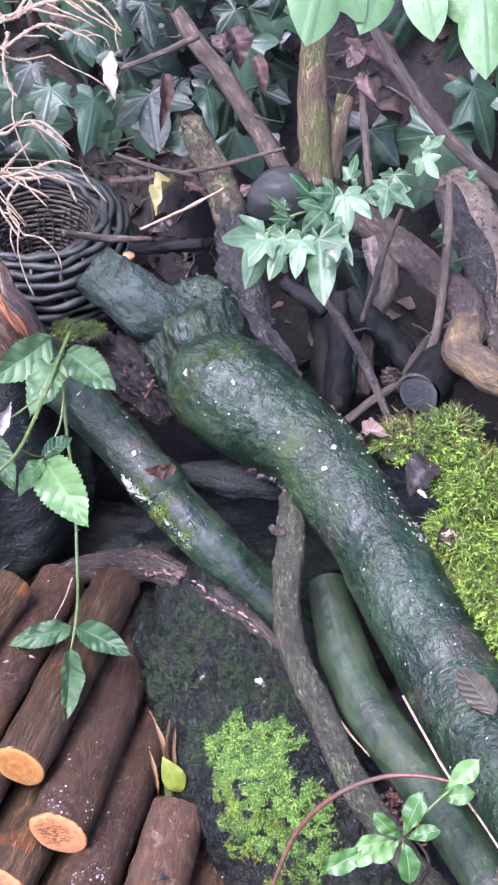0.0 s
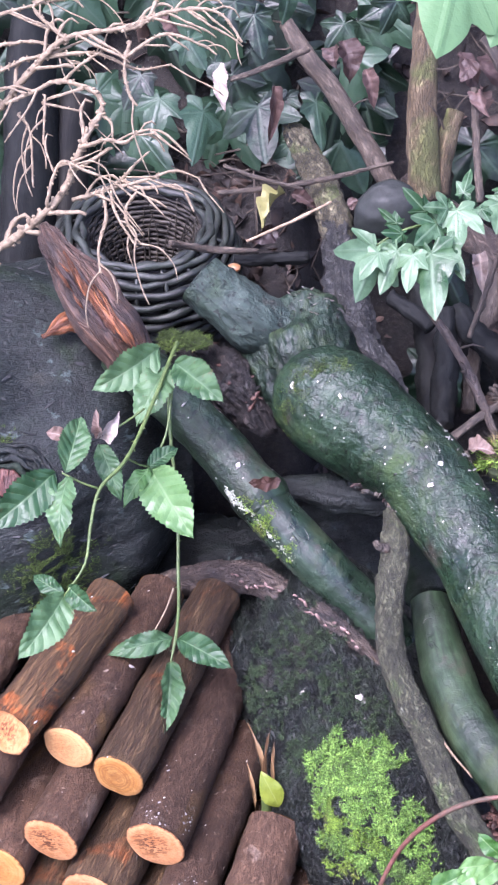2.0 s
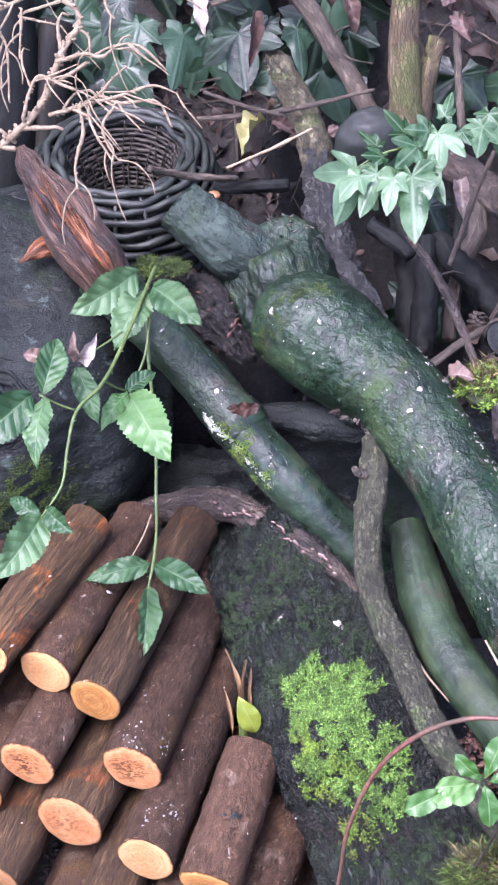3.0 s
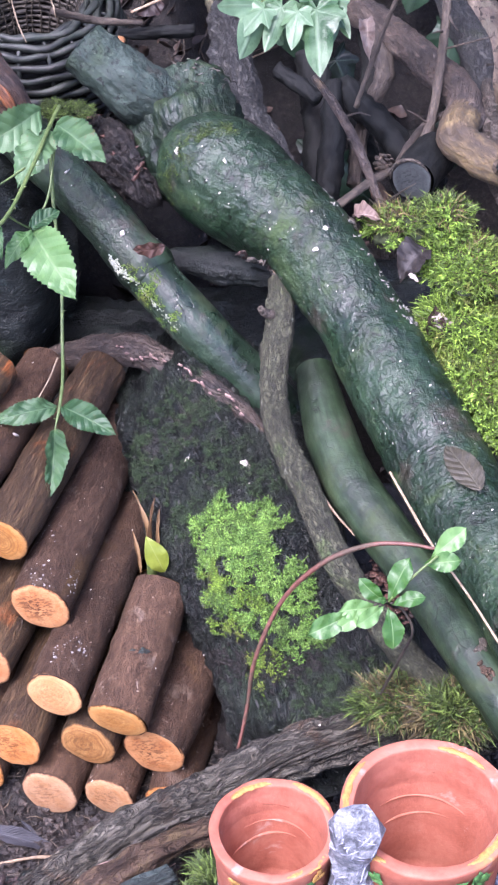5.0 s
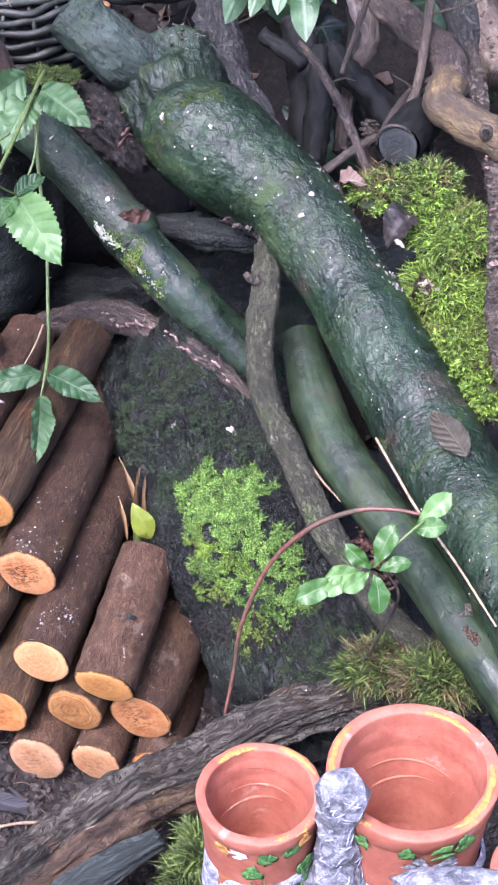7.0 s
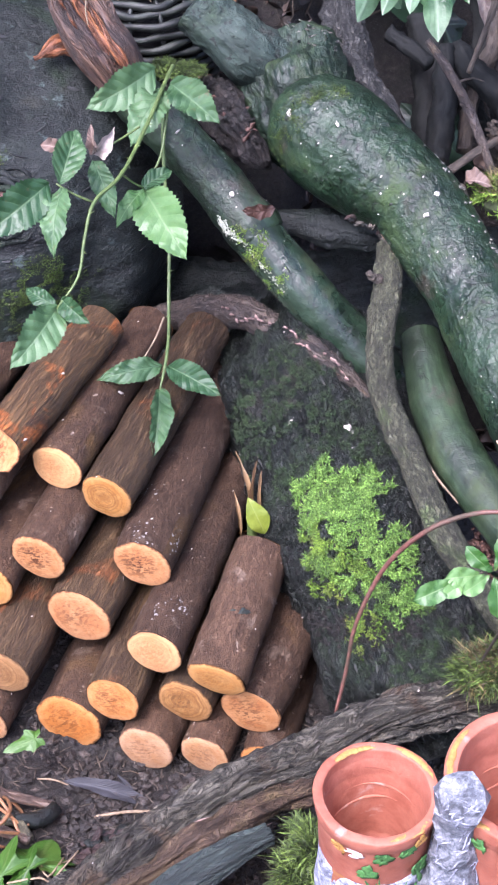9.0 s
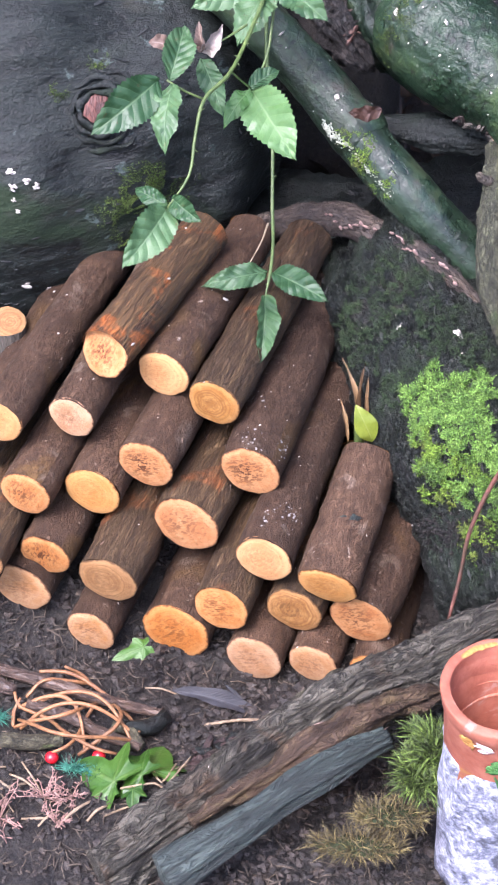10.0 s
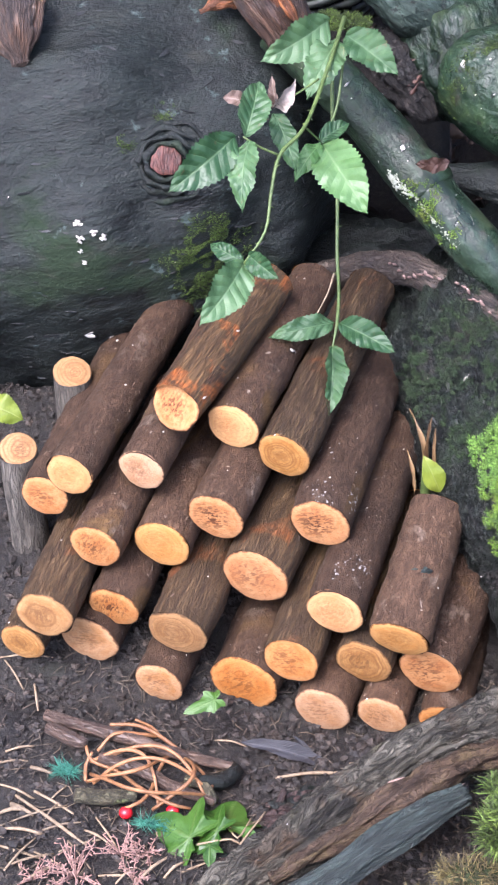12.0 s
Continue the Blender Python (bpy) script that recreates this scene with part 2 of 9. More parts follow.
# ---------------------------------------------------------------- materials
M = {}
M["soil"] = surface("soil", [(0.25, (0.004822, 0.004147, 0.003346)), (0.48, (0.02089, 0.017, 0.01381)), (0.7, (0.04983, 0.04065, 0.03263)), (0.9, (0.1045, 0.08794, 0.07361))], 75, bump=1.0, dist=0.012, rough=(0.5, 0.9), patches=[((0.01446, 0.02156, 0.008365), 6, 0.58, 0.75, 0.9), ((0.006429, 0.004977, 0.004183), 9, 0.55, 0.62, 0.6)])
M["clod"] = surface("clod", [(0.25, (0.00592, 0.004307, 0.003404)), (0.55, (0.02516, 0.01866, 0.0143)), (0.85, (0.0666, 0.05168, 0.04085))], 60, bump=1.0, island=0.6, dist=0.002, rough=(0.45, 0.9))
M["wet_green_bark"] = wet_bark("wet_green_bark", (0.0034, 0.0092, 0.0044), (0.0096, 0.0232, 0.0112), (0.0200, 0.0410, 0.0205), (0.028, 0.054, 0.009), 0.65, (0.26, 0.48), 0.8)
M["dull_green_bark"] = wet_bark("dull_green_bark", (0.00864, 0.016, 0.01184), (0.0216, 0.036, 0.02738), (0.04176, 0.0624, 0.04884), (0.0324, 0.056, 0.01628), 0.5, (0.55, 0.8), 0.9)
M["rough_green_bark"] = wet_bark("rough_green_bark", (0.0032, 0.0084, 0.0048), (0.0096, 0.021, 0.012), (0.0216, 0.03864, 0.024), (0.0256, 0.04536, 0.0096), 0.6, (0.36, 0.60), 0.8)
M["olive_bark"] = wet_bark("olive_bark", (0.0042, 0.0095, 0.005), (0.011, 0.022, 0.011), (0.020, 0.037, 0.019), (0.030, 0.046, 0.010), 0.5, (0.36, 0.56), 0.4)
M["smooth_wet_bark"] = wet_bark("smooth_wet_bark", (0.0055, 0.012, 0.007), (0.014, 0.027, 0.016), (0.027, 0.046, 0.029), (0.034, 0.050, 0.014), 0.45, (0.20, 0.38), 0.20, 0.12)
M["olive_wet_bark"] = wet_bark("olive_wet_bark", (0.00615, 0.013, 0.0056), (0.01558, 0.029, 0.0136), (0.02952, 0.048, 0.024), (0.0328, 0.05, 0.0128), 0.45, (0.36, 0.56), 0.22, 0.12)
M["wart"] = surface("wart", [(0.25, (0.003, 0.006, 0.004)), (0.5, (0.010, 0.018, 0.011)), (0.85, (0.034, 0.044, 0.030))], 60, rough=(0.25, 0.5), bump=0.4, island=0.6)
M["pale_crumb"] = surface("pale_crumb", [(0.25, (0.05, 0.05, 0.042)), (0.5, (0.14, 0.135, 0.115)), (0.85, (0.28, 0.27, 0.24))], 60, rough=(0.6, 0.9), bump=0.6)
M["pitted_bark"] = surface("pitted_bark", [(0.2, (0.020, 0.013, 0.009)), (0.5, (0.075, 0.055, 0.038)), (0.85, (0.20, 0.16, 0.115))], 40, (1, 0.6, 1), "UV", (0.5, 0.85), 1.0, 0.004, patches=[((0.005, 0.004, 0.003), 130, 0.57, 0.60, 0.9), ((0.10, 0.09, 0.06), 24, 0.56, 0.66, 0.8)])
M["grey_bark"] = surface("grey_bark", [(0.2, (0.0238, 0.01988, 0.0108)), (0.5, (0.0868, 0.07526, 0.0405)), (0.85, (0.231, 0.2102, 0.1242))], 60, (1, 0.5, 1), "UV", (0.55, 0.9), 1.0, 0.004, patches=[((0.119, 0.1576, 0.0459), 16, 0.54, 0.66, 0.9), ((0.4046, 0.3621, 0.2754), 55, 0.64, 0.72, 0.9)], crack=0.6)
M["sapling_bark"] = surface("sapling_bark", [(0.2, (0.01333, 0.01312, 0.006696)), (0.5, (0.04861, 0.04967, 0.02511)), (0.85, (0.1294, 0.1387, 0.077))], 60, (1, 0.5, 1), "UV", (0.55, 0.9), 1.0, 0.004, patches=[((0.06664, 0.104, 0.02846), 16, 0.54, 0.66, 0.9), ((0.2266, 0.239, 0.1707), 55, 0.64, 0.72, 0.9)], crack=0.6)
# The pale grey patch paints the wet bark's glints into the colour.
M["dark_bark"] = surface("dark_bark", [(0.25, (0.001729, 0.002411, 0.002129)), (0.5, (0.008287, 0.01125, 0.009882)), (0.75, (0.01658, 0.0221, 0.01901)), (0.95, (0.04036, 0.05223, 0.04486))], 24, (1, 0.5, 1), "UV", (0.38, 0.70), 0.85, 0.010,
    patches=[((0.01101, 0.02280, 0.00840), 5, 0.55, 0.66, 0.9), ((0.02064, 0.02160, 0.01600), 12, 0.60, 0.69, 0.7), ((0.00227, 0.00320, 0.00368), 7, 0.56, 0.66, 0.35), ((0.05504, 0.07520, 0.06880), 42, 0.63, 0.68, 0.45), ((0.00138, 0.00192, 0.00168), 22, 0.60, 0.66, 0.5)], spec=0.32, grain=3.5, punch=1.5, warp=0.05, even=True)
M["stump_bark"] = surface("stump_bark", [(0.25, (0.002621, 0.003508, 0.002688)), (0.5, (0.01048, 0.01413, 0.01057)), (0.72, (0.02359, 0.02923, 0.02285)), (0.95, (0.07426, 0.08185, 0.0663))], 34, (1, 0.45, 1), "UV", (0.22, 0.55), 1.0, 0.022,
    patches=[((0.012, 0.026, 0.009), 9, 0.50, 0.62, 0.9), ((0.034, 0.025, 0.020), 13, 0.60, 0.68, 0.8), ((0.0015, 0.0015, 0.0015), 24, 0.60, 0.67, 0.5)], spec=0.45, crack=0.25, crack_color=(0.001, 0.001, 0.001), even=True, grain=3, punch=2.0)
M["log_bark"] = surface("log_bark", [(0.15, (0.01841, 0.009204, 0.005154)), (0.5, (0.06381, 0.03559, 0.02025)), (0.75, (0.09818, 0.05645, 0.03313)), (0.95, (0.1841, 0.1166, 0.07363))], 55, (1, 0.5, 1), "UV", (0.6, 0.88), 0.8, 0.0025, vary=0.55,
    patches=[((0.1166, 0.06504, 0.02209), 9, 0.57, 0.70, 0.8), ((0.02945, 0.01595, 0.009818), 7, 0.56, 0.68, 0.6), ((0.2945, 0.2332, 0.1841), 80, 0.65, 0.70, 0.85), ((0.12, 0.085, 0.06), 26, 0.58, 0.66, 0.55)], spec=0.25, crack=0.25, crack_color=(0.01473, 0.00859, 0.004909), punch=1.7, even=True)
M["ridged_bark"] = surface("ridged_bark", [(0.2, (0.0198, 0.011, 0.0055)), (0.5, (0.066, 0.0385, 0.0176)), (0.72, (0.1155, 0.0726, 0.033)), (0.92, (0.209, 0.143, 0.077))], 80, (1, 0.12, 1), "UV", (0.55, 0.85), 0.9, 0.003, vary=0.3,
    patches=[((0.176, 0.0605, 0.0176), 8, 0.60, 0.68, 0.6), ((0.033, 0.0198, 0.011), 7, 0.54, 0.66, 0.7)], spec=0.3, crack=0.5, crack_color=(0.0154, 0.0088, 0.0055), punch=1.6)
M["stripped_bark"] = surface("stripped_bark", [(0.2, (0.025, 0.012, 0.005)), (0.5, (0.085, 0.048, 0.020)), (0.72, (0.15, 0.085, 0.035)), (0.92, (0.24, 0.16, 0.08))], 60, (1, 0.10, 1), "UV", (0.5, 0.8), 0.9, 0.003,
    patches=[((0.34, 0.10, 0.02), 14, 0.52, 0.60, 0.6), ((0.030, 0.018, 0.010), 10, 0.54, 0.62, 0.7)], spec=0.3, crack=0.5, crack_color=(0.014, 0.008, 0.005), punch=1.6)
M["weathered_wood"] = surface("weathered_wood", [(0.15, (0.01327, 0.0118, 0.009199)), (0.42, (0.05605, 0.05015, 0.03821)), (0.68, (0.118, 0.1077, 0.0835)), (0.95, (0.2802, 0.2581, 0.2009))], 46, (1, 0.20, 1), "UV", (0.6, 0.88), 1.0, 0.006,
    patches=[((0.075, 0.044, 0.024), 13, 0.55, 0.66, 0.8), ((0.105, 0.098, 0.040), 9, 0.60, 0.72, 0.8), ((0.013, 0.0115, 0.009), 15, 0.53, 0.62, 0.7)], spec=0.3, crack=0.6, punch=1.8, warp=0.35, even=True, grain=5)
M["rotten_wood"] = surface("rotten_wood", [(0.2, (0.01497, 0.009108, 0.00656)), (0.5, (0.06363, 0.03947, 0.0246)), (0.72, (0.1122, 0.07966, 0.03935)), (0.92, (0.1947, 0.1366, 0.09019))], 45, (1, 0.3, 1), "UV", (0.6, 0.9), 1.0, 0.003, spec=0.3, crack=0.15, even=True, punch=1.7)
M["slate_wood"] = surface("slate_wood", [(0.2, (0.006494, 0.01024, 0.008806)), (0.5, (0.01876, 0.02815, 0.02439)), (0.85, (0.05051, 0.06996, 0.0596))], 40, (1, 0.2, 1), "UV", (0.5, 0.8), 0.8, 0.003, crack=0.5, warp=0.15, even=True)
M["torn_wood"] = surface("torn_wood", [(0.2, (0.01625, 0.01, 0.0075)), (0.42, (0.05, 0.0275, 0.01875)), (0.60, (0.1, 0.0525, 0.03125)), (0.84, (0.2375, 0.1187, 0.0625))], 30, (1, 0.14, 1), "UV", (0.35, 0.7), 1.0, 0.004,
    patches=[((0.020, 0.013, 0.011), 16, 0.48, 0.60, 0.8), ((0.22, 0.17, 0.13), 60, 0.66, 0.71, 0.7)], crack=0.25, punch=1.6)
M["split_wood"] = surface("split_wood", [(0.2, (0.035, 0.012, 0.005)), (0.5, (0.16, 0.050, 0.014)), (0.85, (0.42, 0.16, 0.05))], 45, (1, 0.07, 1), "UV", (0.35, 0.7), 1.0, 0.004, crack=0.5)
M["peeling_bark"] = surface("peeling_bark", [(0.2, (0.0159, 0.01155, 0.008252)), (0.5, (0.06249, 0.0491, 0.03576)), (0.75, (0.1476, 0.1233, 0.09623)), (0.92, (0.2954, 0.26, 0.2137))], 34, (0.4, 1, 1), "UV", (0.5, 0.8), 1.0, 0.005, crack=0.25)
M["stem_bark"] = surface("stem_bark", [(0.2, (0.02574, 0.0168, 0.0075)), (0.5, (0.09984, 0.0696, 0.033)), (0.85, (0.2223, 0.1736, 0.105))], 50, (1, 0.3, 1), "UV", (0.6, 0.9), 1.0, 0.004, patches=[((0.0702, 0.084, 0.021), 13, 0.52, 0.64, 0.9)], crack=0.2)
M["twig_bark"] = surface("twig_bark", [(0.2, (0.0132, 0.0095, 0.00645)), (0.5, (0.04946, 0.03676, 0.0258)), (0.85, (0.1434, 0.1159, 0.08385))], 70, (1, 0.3, 1), "UV", (0.5, 0.85), 0.8, 0.002, vary=0.7, crack=0.15)
M["thick_branch"] = surface("thick_branch", [(0.2, (0.02688, 0.0184, 0.0099)), (0.5, (0.1064, 0.07475, 0.0352)), (0.72, (0.2128, 0.1552, 0.0682)), (0.92, (0.4032, 0.322, 0.154))], 36, (1, 0.5, 1), "UV", (0.45, 0.8), 0.7, 0.003, patches=[((0.04252, 0.0308, 0.02199), 8, 0.47, 0.58, 0.7)], crack=0.12)
M["rot_brown"] = surface("rot_brown", [(0.2, (0.0035, 0.0028, 0.0022)), (0.5, (0.015, 0.0115, 0.0088)), (0.75, (0.036, 0.026, 0.019)), (0.95, (0.085, 0.064, 0.05))], 50, (1, 0.4, 1), "UV", (0.5, 0.85), 1.0, 0.006, crack=0.4, island=0.4)
# Wood colours pulled near black to hold the shade of hollow and back.
M["shaded_wood"] = surface("shaded_wood", [(0.2, (0.0044, 0.004176, 0.003536)), (0.5, (0.01056, 0.009976, 0.00832)), (0.85, (0.02288, 0.02181, 0.01789))], 30, (1, 0.12, 1), "UV", (0.6, 0.85), 0.7, 0.002, patches=[((0.00528, 0.005568, 0.005408), 9, 0.5, 0.62, 0.7)], spec=0.15)
M["shaded_stick"] = surface("shaded_stick", [(0.2, (0.00264, 0.003072, 0.002976)), (0.5, (0.0066, 0.007424, 0.00696)), (0.85, (0.01584, 0.01741, 0.01584))], 40, (1, 0.4, 1), "UV", (0.6, 0.85), 0.6, 0.002, patches=[((0.0132, 0.01229, 0.0096), 22, 0.58, 0.68, 0.6)], spec=0.15)
M["smooth_stone"] = surface("smooth_stone", [(0.25, (0.00396, 0.005658, 0.004464)), (0.55, (0.007425, 0.01025, 0.007776)), (0.85, (0.01238, 0.01662, 0.01238))], 14, rough=(0.55, 0.8), bump=0.25, dist=0.001)
M["inner_willow"] = surface("inner_willow", [(0.2, (0.0055, 0.00476, 0.0033)), (0.5, (0.0198, 0.01624, 0.011)), (0.88, (0.055, 0.04592, 0.0308))], 70, (1, 0.3, 1), "UV", (0.5, 0.8), 0.8, 0.001, vary=0.8)
M["brown_limb"] = surface("brown_limb", [(0.2, (0.014, 0.010, 0.008)), (0.5, (0.052, 0.038, 0.029)), (0.72, (0.10, 0.075, 0.055)), (0.92, (0.22, 0.17, 0.12))], 36, (1, 0.4, 1), "UV", (0.45, 0.8), 1.0, 0.004, patches=[((0.15, 0.105, 0.05), 14, 0.60, 0.68, 0.7), ((0.012, 0.010, 0.009), 12, 0.55, 0.64, 0.7)], crack=0.15)
M["stick_bark"] = surface("stick_bark", [(0.2, (0.02, 0.01092, 0.0072)), (0.5, (0.0625, 0.03696, 0.0248)), (0.85, (0.17, 0.1134, 0.08))], 46, (1, 0.25, 1), "UV", (0.28, 0.55), 0.8, 0.0025, patches=[((0.0275, 0.0126, 0.0088), 22, 0.55, 0.63, 0.7)], crack=0.2)
M["olive_leaf"] = leaf_skin("olive_leaf", (0.075, 0.070, 0.020), (0.21, 0.20, 0.075), (0.24, 0.22, 0.10), 0.45, side_veins=5.0, thin=0.1)
M["pale_twig"] = surface("pale_twig", [(0.2, (0.072, 0.04907, 0.0288)), (0.55, (0.1944, 0.1501, 0.096)), (0.9, (0.3024, 0.249, 0.1728))], 100, kind="Object", rough=(0.6, 0.9), bump=0.8, dist=0.001)
M["willow"] = surface("willow", [(0.2, (0.00256, 0.003096, 0.00256)), (0.5, (0.00896, 0.01135, 0.00864)), (0.88, (0.032, 0.04128, 0.02944))], 60, (1, 0.3, 1), "UV", (0.4, 0.7), 0.8, 0.0015, vary=0.9)
M["terracotta"] = surface("terracotta", [(0.2, (0.2278, 0.06953, 0.04234)), (0.55, (0.3162, 0.1108, 0.0715)), (0.9, (0.3906, 0.1644, 0.111))], 14, bump=0.6, dist=0.003, rough=(0.6, 0.85), punch=1.7, spec=0.25, patches=[((0.3348, 0.1691, 0.04234), 11, 0.64, 0.70, 0.7), ((0.1906, 0.04886, 0.02916), 7, 0.55, 0.66, 0.65), ((0.3534, 0.202, 0.1646), 24, 0.62, 0.68, 0.75), ((0.093, 0.04228, 0.02822), 30, 0.68, 0.73, 0.8)])
M["painted_stone"] = surface("painted_stone", [(0.3, (0.0369, 0.04018, 0.04756)), (0.46, (0.1025, 0.1107, 0.1271)), (0.6, (0.1927, 0.2009, 0.2214)), (0.78, (0.3444, 0.3526, 0.369))], 34, (1, 1, 1), rough=(0.5, 0.75), bump=0.8, dist=0.004, warp=1.0)
M["pale_wash"] = surface("pale_wash", [(0.3, (0.06081, 0.06325, 0.08271)), (0.46, (0.1702, 0.1801, 0.2294)), (0.6, (0.3526, 0.3589, 0.4402)), (0.78, (0.6081, 0.6081, 0.707))], 26, (1, 1, 1), rough=(0.5, 0.75), bump=0.8, dist=0.004, warp=1.0)
M["stem_chunks"] = surface("stem_chunks", [(0.2, (0.0072, 0.00792, 0.007125)), (0.5, (0.0288, 0.02904, 0.02565)), (0.75, (0.066, 0.06336, 0.05415)), (0.95, (0.144, 0.132, 0.1211))], 40, (1, 0.6, 1), "UV", (0.5, 0.85), 1.0, 0.005, patches=[((0.036, 0.04752, 0.01995), 13, 0.56, 0.68, 0.9)], crack=0.5)
M["rotten_dark"] = surface("rotten_dark", [(0.2, (0.008, 0.005, 0.004)), (0.5, (0.030, 0.016, 0.013)), (0.75, (0.070, 0.036, 0.030)), (0.95, (0.15, 0.09, 0.08))], 45, (1, 0.5, 1), "UV", (0.5, 0.85), 1.0, 0.004, even=True)
M["lichen"] = surface("lichen", [(0.25, (0.1224, 0.1377, 0.0918)), (0.5, (0.2754, 0.2907, 0.2295)), (0.8, (0.4208, 0.4284, 0.3672))], 70, rough=(0.7, 0.9), bump=0.8, dist=0.001)
M["skeleton_leaf"] = leaf_skin("skeleton_leaf", (0.0135, 0.01291, 0.00792), (0.03488, 0.03075, 0.01782), (0.06187, 0.05658, 0.03465), 0.4, side_veins=7.0, thin=0.0)
M["black_scale"] = surface("black_scale", [(0.25, (0.00304, 0.003328, 0.0036)), (0.5, (0.01064, 0.01165, 0.012)), (0.85, (0.0266, 0.02912, 0.0296))], 30, rough=(0.5, 0.8), bump=0.6, dist=0.002, island=0.35)
M["stump_scale"] = surface("stump_scale", [(0.25, (0.0035, 0.004, 0.0035)), (0.5, (0.011, 0.013, 0.0105)), (0.85, (0.026, 0.028, 0.023))], 30, rough=(0.6, 0.9), bump=0.6, dist=0.002, island=0.4)
M["grey_scale"] = surface("grey_scale", [(0.25, (0.024, 0.02, 0.016)), (0.5, (0.068, 0.0576, 0.0464)), (0.85, (0.128, 0.108, 0.088))], 30, rough=(0.6, 0.9), bump=0.6, dist=0.002, island=0.35)
M["brown_scale"] = surface("brown_scale", [(0.25, (0.024, 0.0144, 0.0088)), (0.5, (0.06, 0.036, 0.0224)), (0.85, (0.12, 0.08, 0.056))], 30, rough=(0.6, 0.9), bump=0.6, dist=0.002, island=0.4)
# Bed coloured dark as painted shade beneath the sprigs.
M["moss_bed_shade"] = surface("moss_bed_shade", [(0.25, (0.006, 0.010, 0.003)), (0.5, (0.018, 0.028, 0.006)), (0.85, (0.045, 0.055, 0.014))], 50, rough=(0.7, 0.95), bump=0.6)
M["yellow_paint"] = surface("yellow_paint", [(0.3, (0.27, 0.12, 0.03)), (0.8, (0.42, 0.25, 0.06))], 60, rough=(0.5, 0.75), bump=0.6)
M["white_paint"] = surface("white_paint", [(0.3, (0.42, 0.34, 0.34)), (0.8, (0.60, 0.55, 0.54))], 40, rough=(0.45, 0.7), bump=0.3)
M["green_paint"] = surface("green_paint", [(0.3, (0.02, 0.075, 0.018)), (0.8, (0.08, 0.22, 0.05))], 60, rough=(0.5, 0.75), bump=0.6)
M["moss"] = surface("moss", [(0.2, (0.02464, 0.05192, 0.0063)), (0.5, (0.1064, 0.1888, 0.0189)), (0.88, (0.3248, 0.4838, 0.0609))], 40, rough=(0.6, 0.95), bump=0.3, island=0.65, patches=[((0.135, 0.1137, 0.03274), 14, 0.54, 0.66, 0.9)])
M["tuft_moss"] = surface("tuft_moss", [(0.2, (0.012, 0.024, 0.004)), (0.5, (0.050, 0.082, 0.012)), (0.88, (0.150, 0.215, 0.040))], 40, rough=(0.6, 0.95), bump=0.3, island=0.65)
M["dark_moss"] = surface("dark_moss", [(0.2, (0.006, 0.014, 0.005)), (0.5, (0.022, 0.044, 0.014)), (0.88, (0.060, 0.095, 0.034))], 40, rough=(0.6, 0.95), bump=0.3, island=0.65)
M["bright_moss"] = surface("bright_moss", [(0.2, (0.0289, 0.0703, 0.01064)), (0.5, (0.1032, 0.2035, 0.03192)), (0.88, (0.227, 0.37, 0.0722))], 40, rough=(0.6, 0.95), bump=0.3, island=0.65, patches=[((0.03179, 0.05861, 0.01204), 18, 0.54, 0.66, 0.9)])
M["brown_moss"] = surface("brown_moss", [(0.2, (0.025, 0.0175, 0.0075)), (0.5, (0.0875, 0.0675, 0.025)), (0.88, (0.2125, 0.1812, 0.06875))], 40, rough=(0.6, 0.95), bump=0.3, island=0.65)
M["cut_orange"] = cut_wood("cut_orange", (0.4508, 0.2257, 0.09353), (0.3528, 0.1421, 0.04771), (0.0784, 0.0269, 0.009543), 0.2, 1.0)
M["cut_pale"] = cut_wood("cut_pale", (0.418, 0.2565, 0.1485), (0.342, 0.1755, 0.081), (0.095, 0.0405, 0.0225), 0.15, 0.6)
M["cut_yellow"] = cut_wood("cut_yellow", (0.48, 0.264, 0.105), (0.432, 0.2068, 0.0714), (0.1152, 0.04097, 0.01361), 0.3, 0.35)
M["cut_tan"] = cut_wood("cut_tan", (0.36, 0.1978, 0.08075), (0.26, 0.1242, 0.0425), (0.08, 0.0368, 0.0153), 0.75, 0.5)
M["cut_grey"] = cut_wood("cut_grey", (0.042, 0.048, 0.047), (0.028, 0.033, 0.033), (0.010, 0.011, 0.011), 0.08, 0.8, 0.5)
M["cut_green"] = cut_wood("cut_green", (0.036, 0.050, 0.040), (0.024, 0.036, 0.027), (0.010, 0.013, 0.011), 0.3, 0.6, 0.4)
M["red_heart"] = surface("red_heart", [(0.2, (0.012, 0.005, 0.004)), (0.5, (0.075, 0.024, 0.017)), (0.85, (0.17, 0.070, 0.052))], 34, (1, 0.12, 0.3), rough=(0.4, 0.7), bump=0.8, dist=0.002, crack=0.5)
M["bramble_leaf"] = leaf_skin("bramble_leaf", (0.02464, 0.06708, 0.0246), (0.0792, 0.1531, 0.06232), (0.1232, 0.1978, 0.0943), 0.32, side_veins=7.0, relief_strength=0.26)
M["bramble_bright"] = leaf_skin("bramble_bright", (0.0558, 0.135, 0.0357), (0.1125, 0.2115, 0.0765), (0.171, 0.27, 0.1148), 0.28, side_veins=7.0, blotched=0.06, relief_strength=0.22)
M["bramble_stem"] = surface("bramble_stem", [(0.2, (0.03, 0.055, 0.012)), (0.8, (0.12, 0.17, 0.05))], 60, rough=(0.4, 0.6), bump=0.3)
M["dry_leaf"] = leaf_skin("dry_leaf", (0.14, 0.095, 0.075), (0.3, 0.25, 0.215), (0.32, 0.27, 0.23), 0.6, thin=0.1)
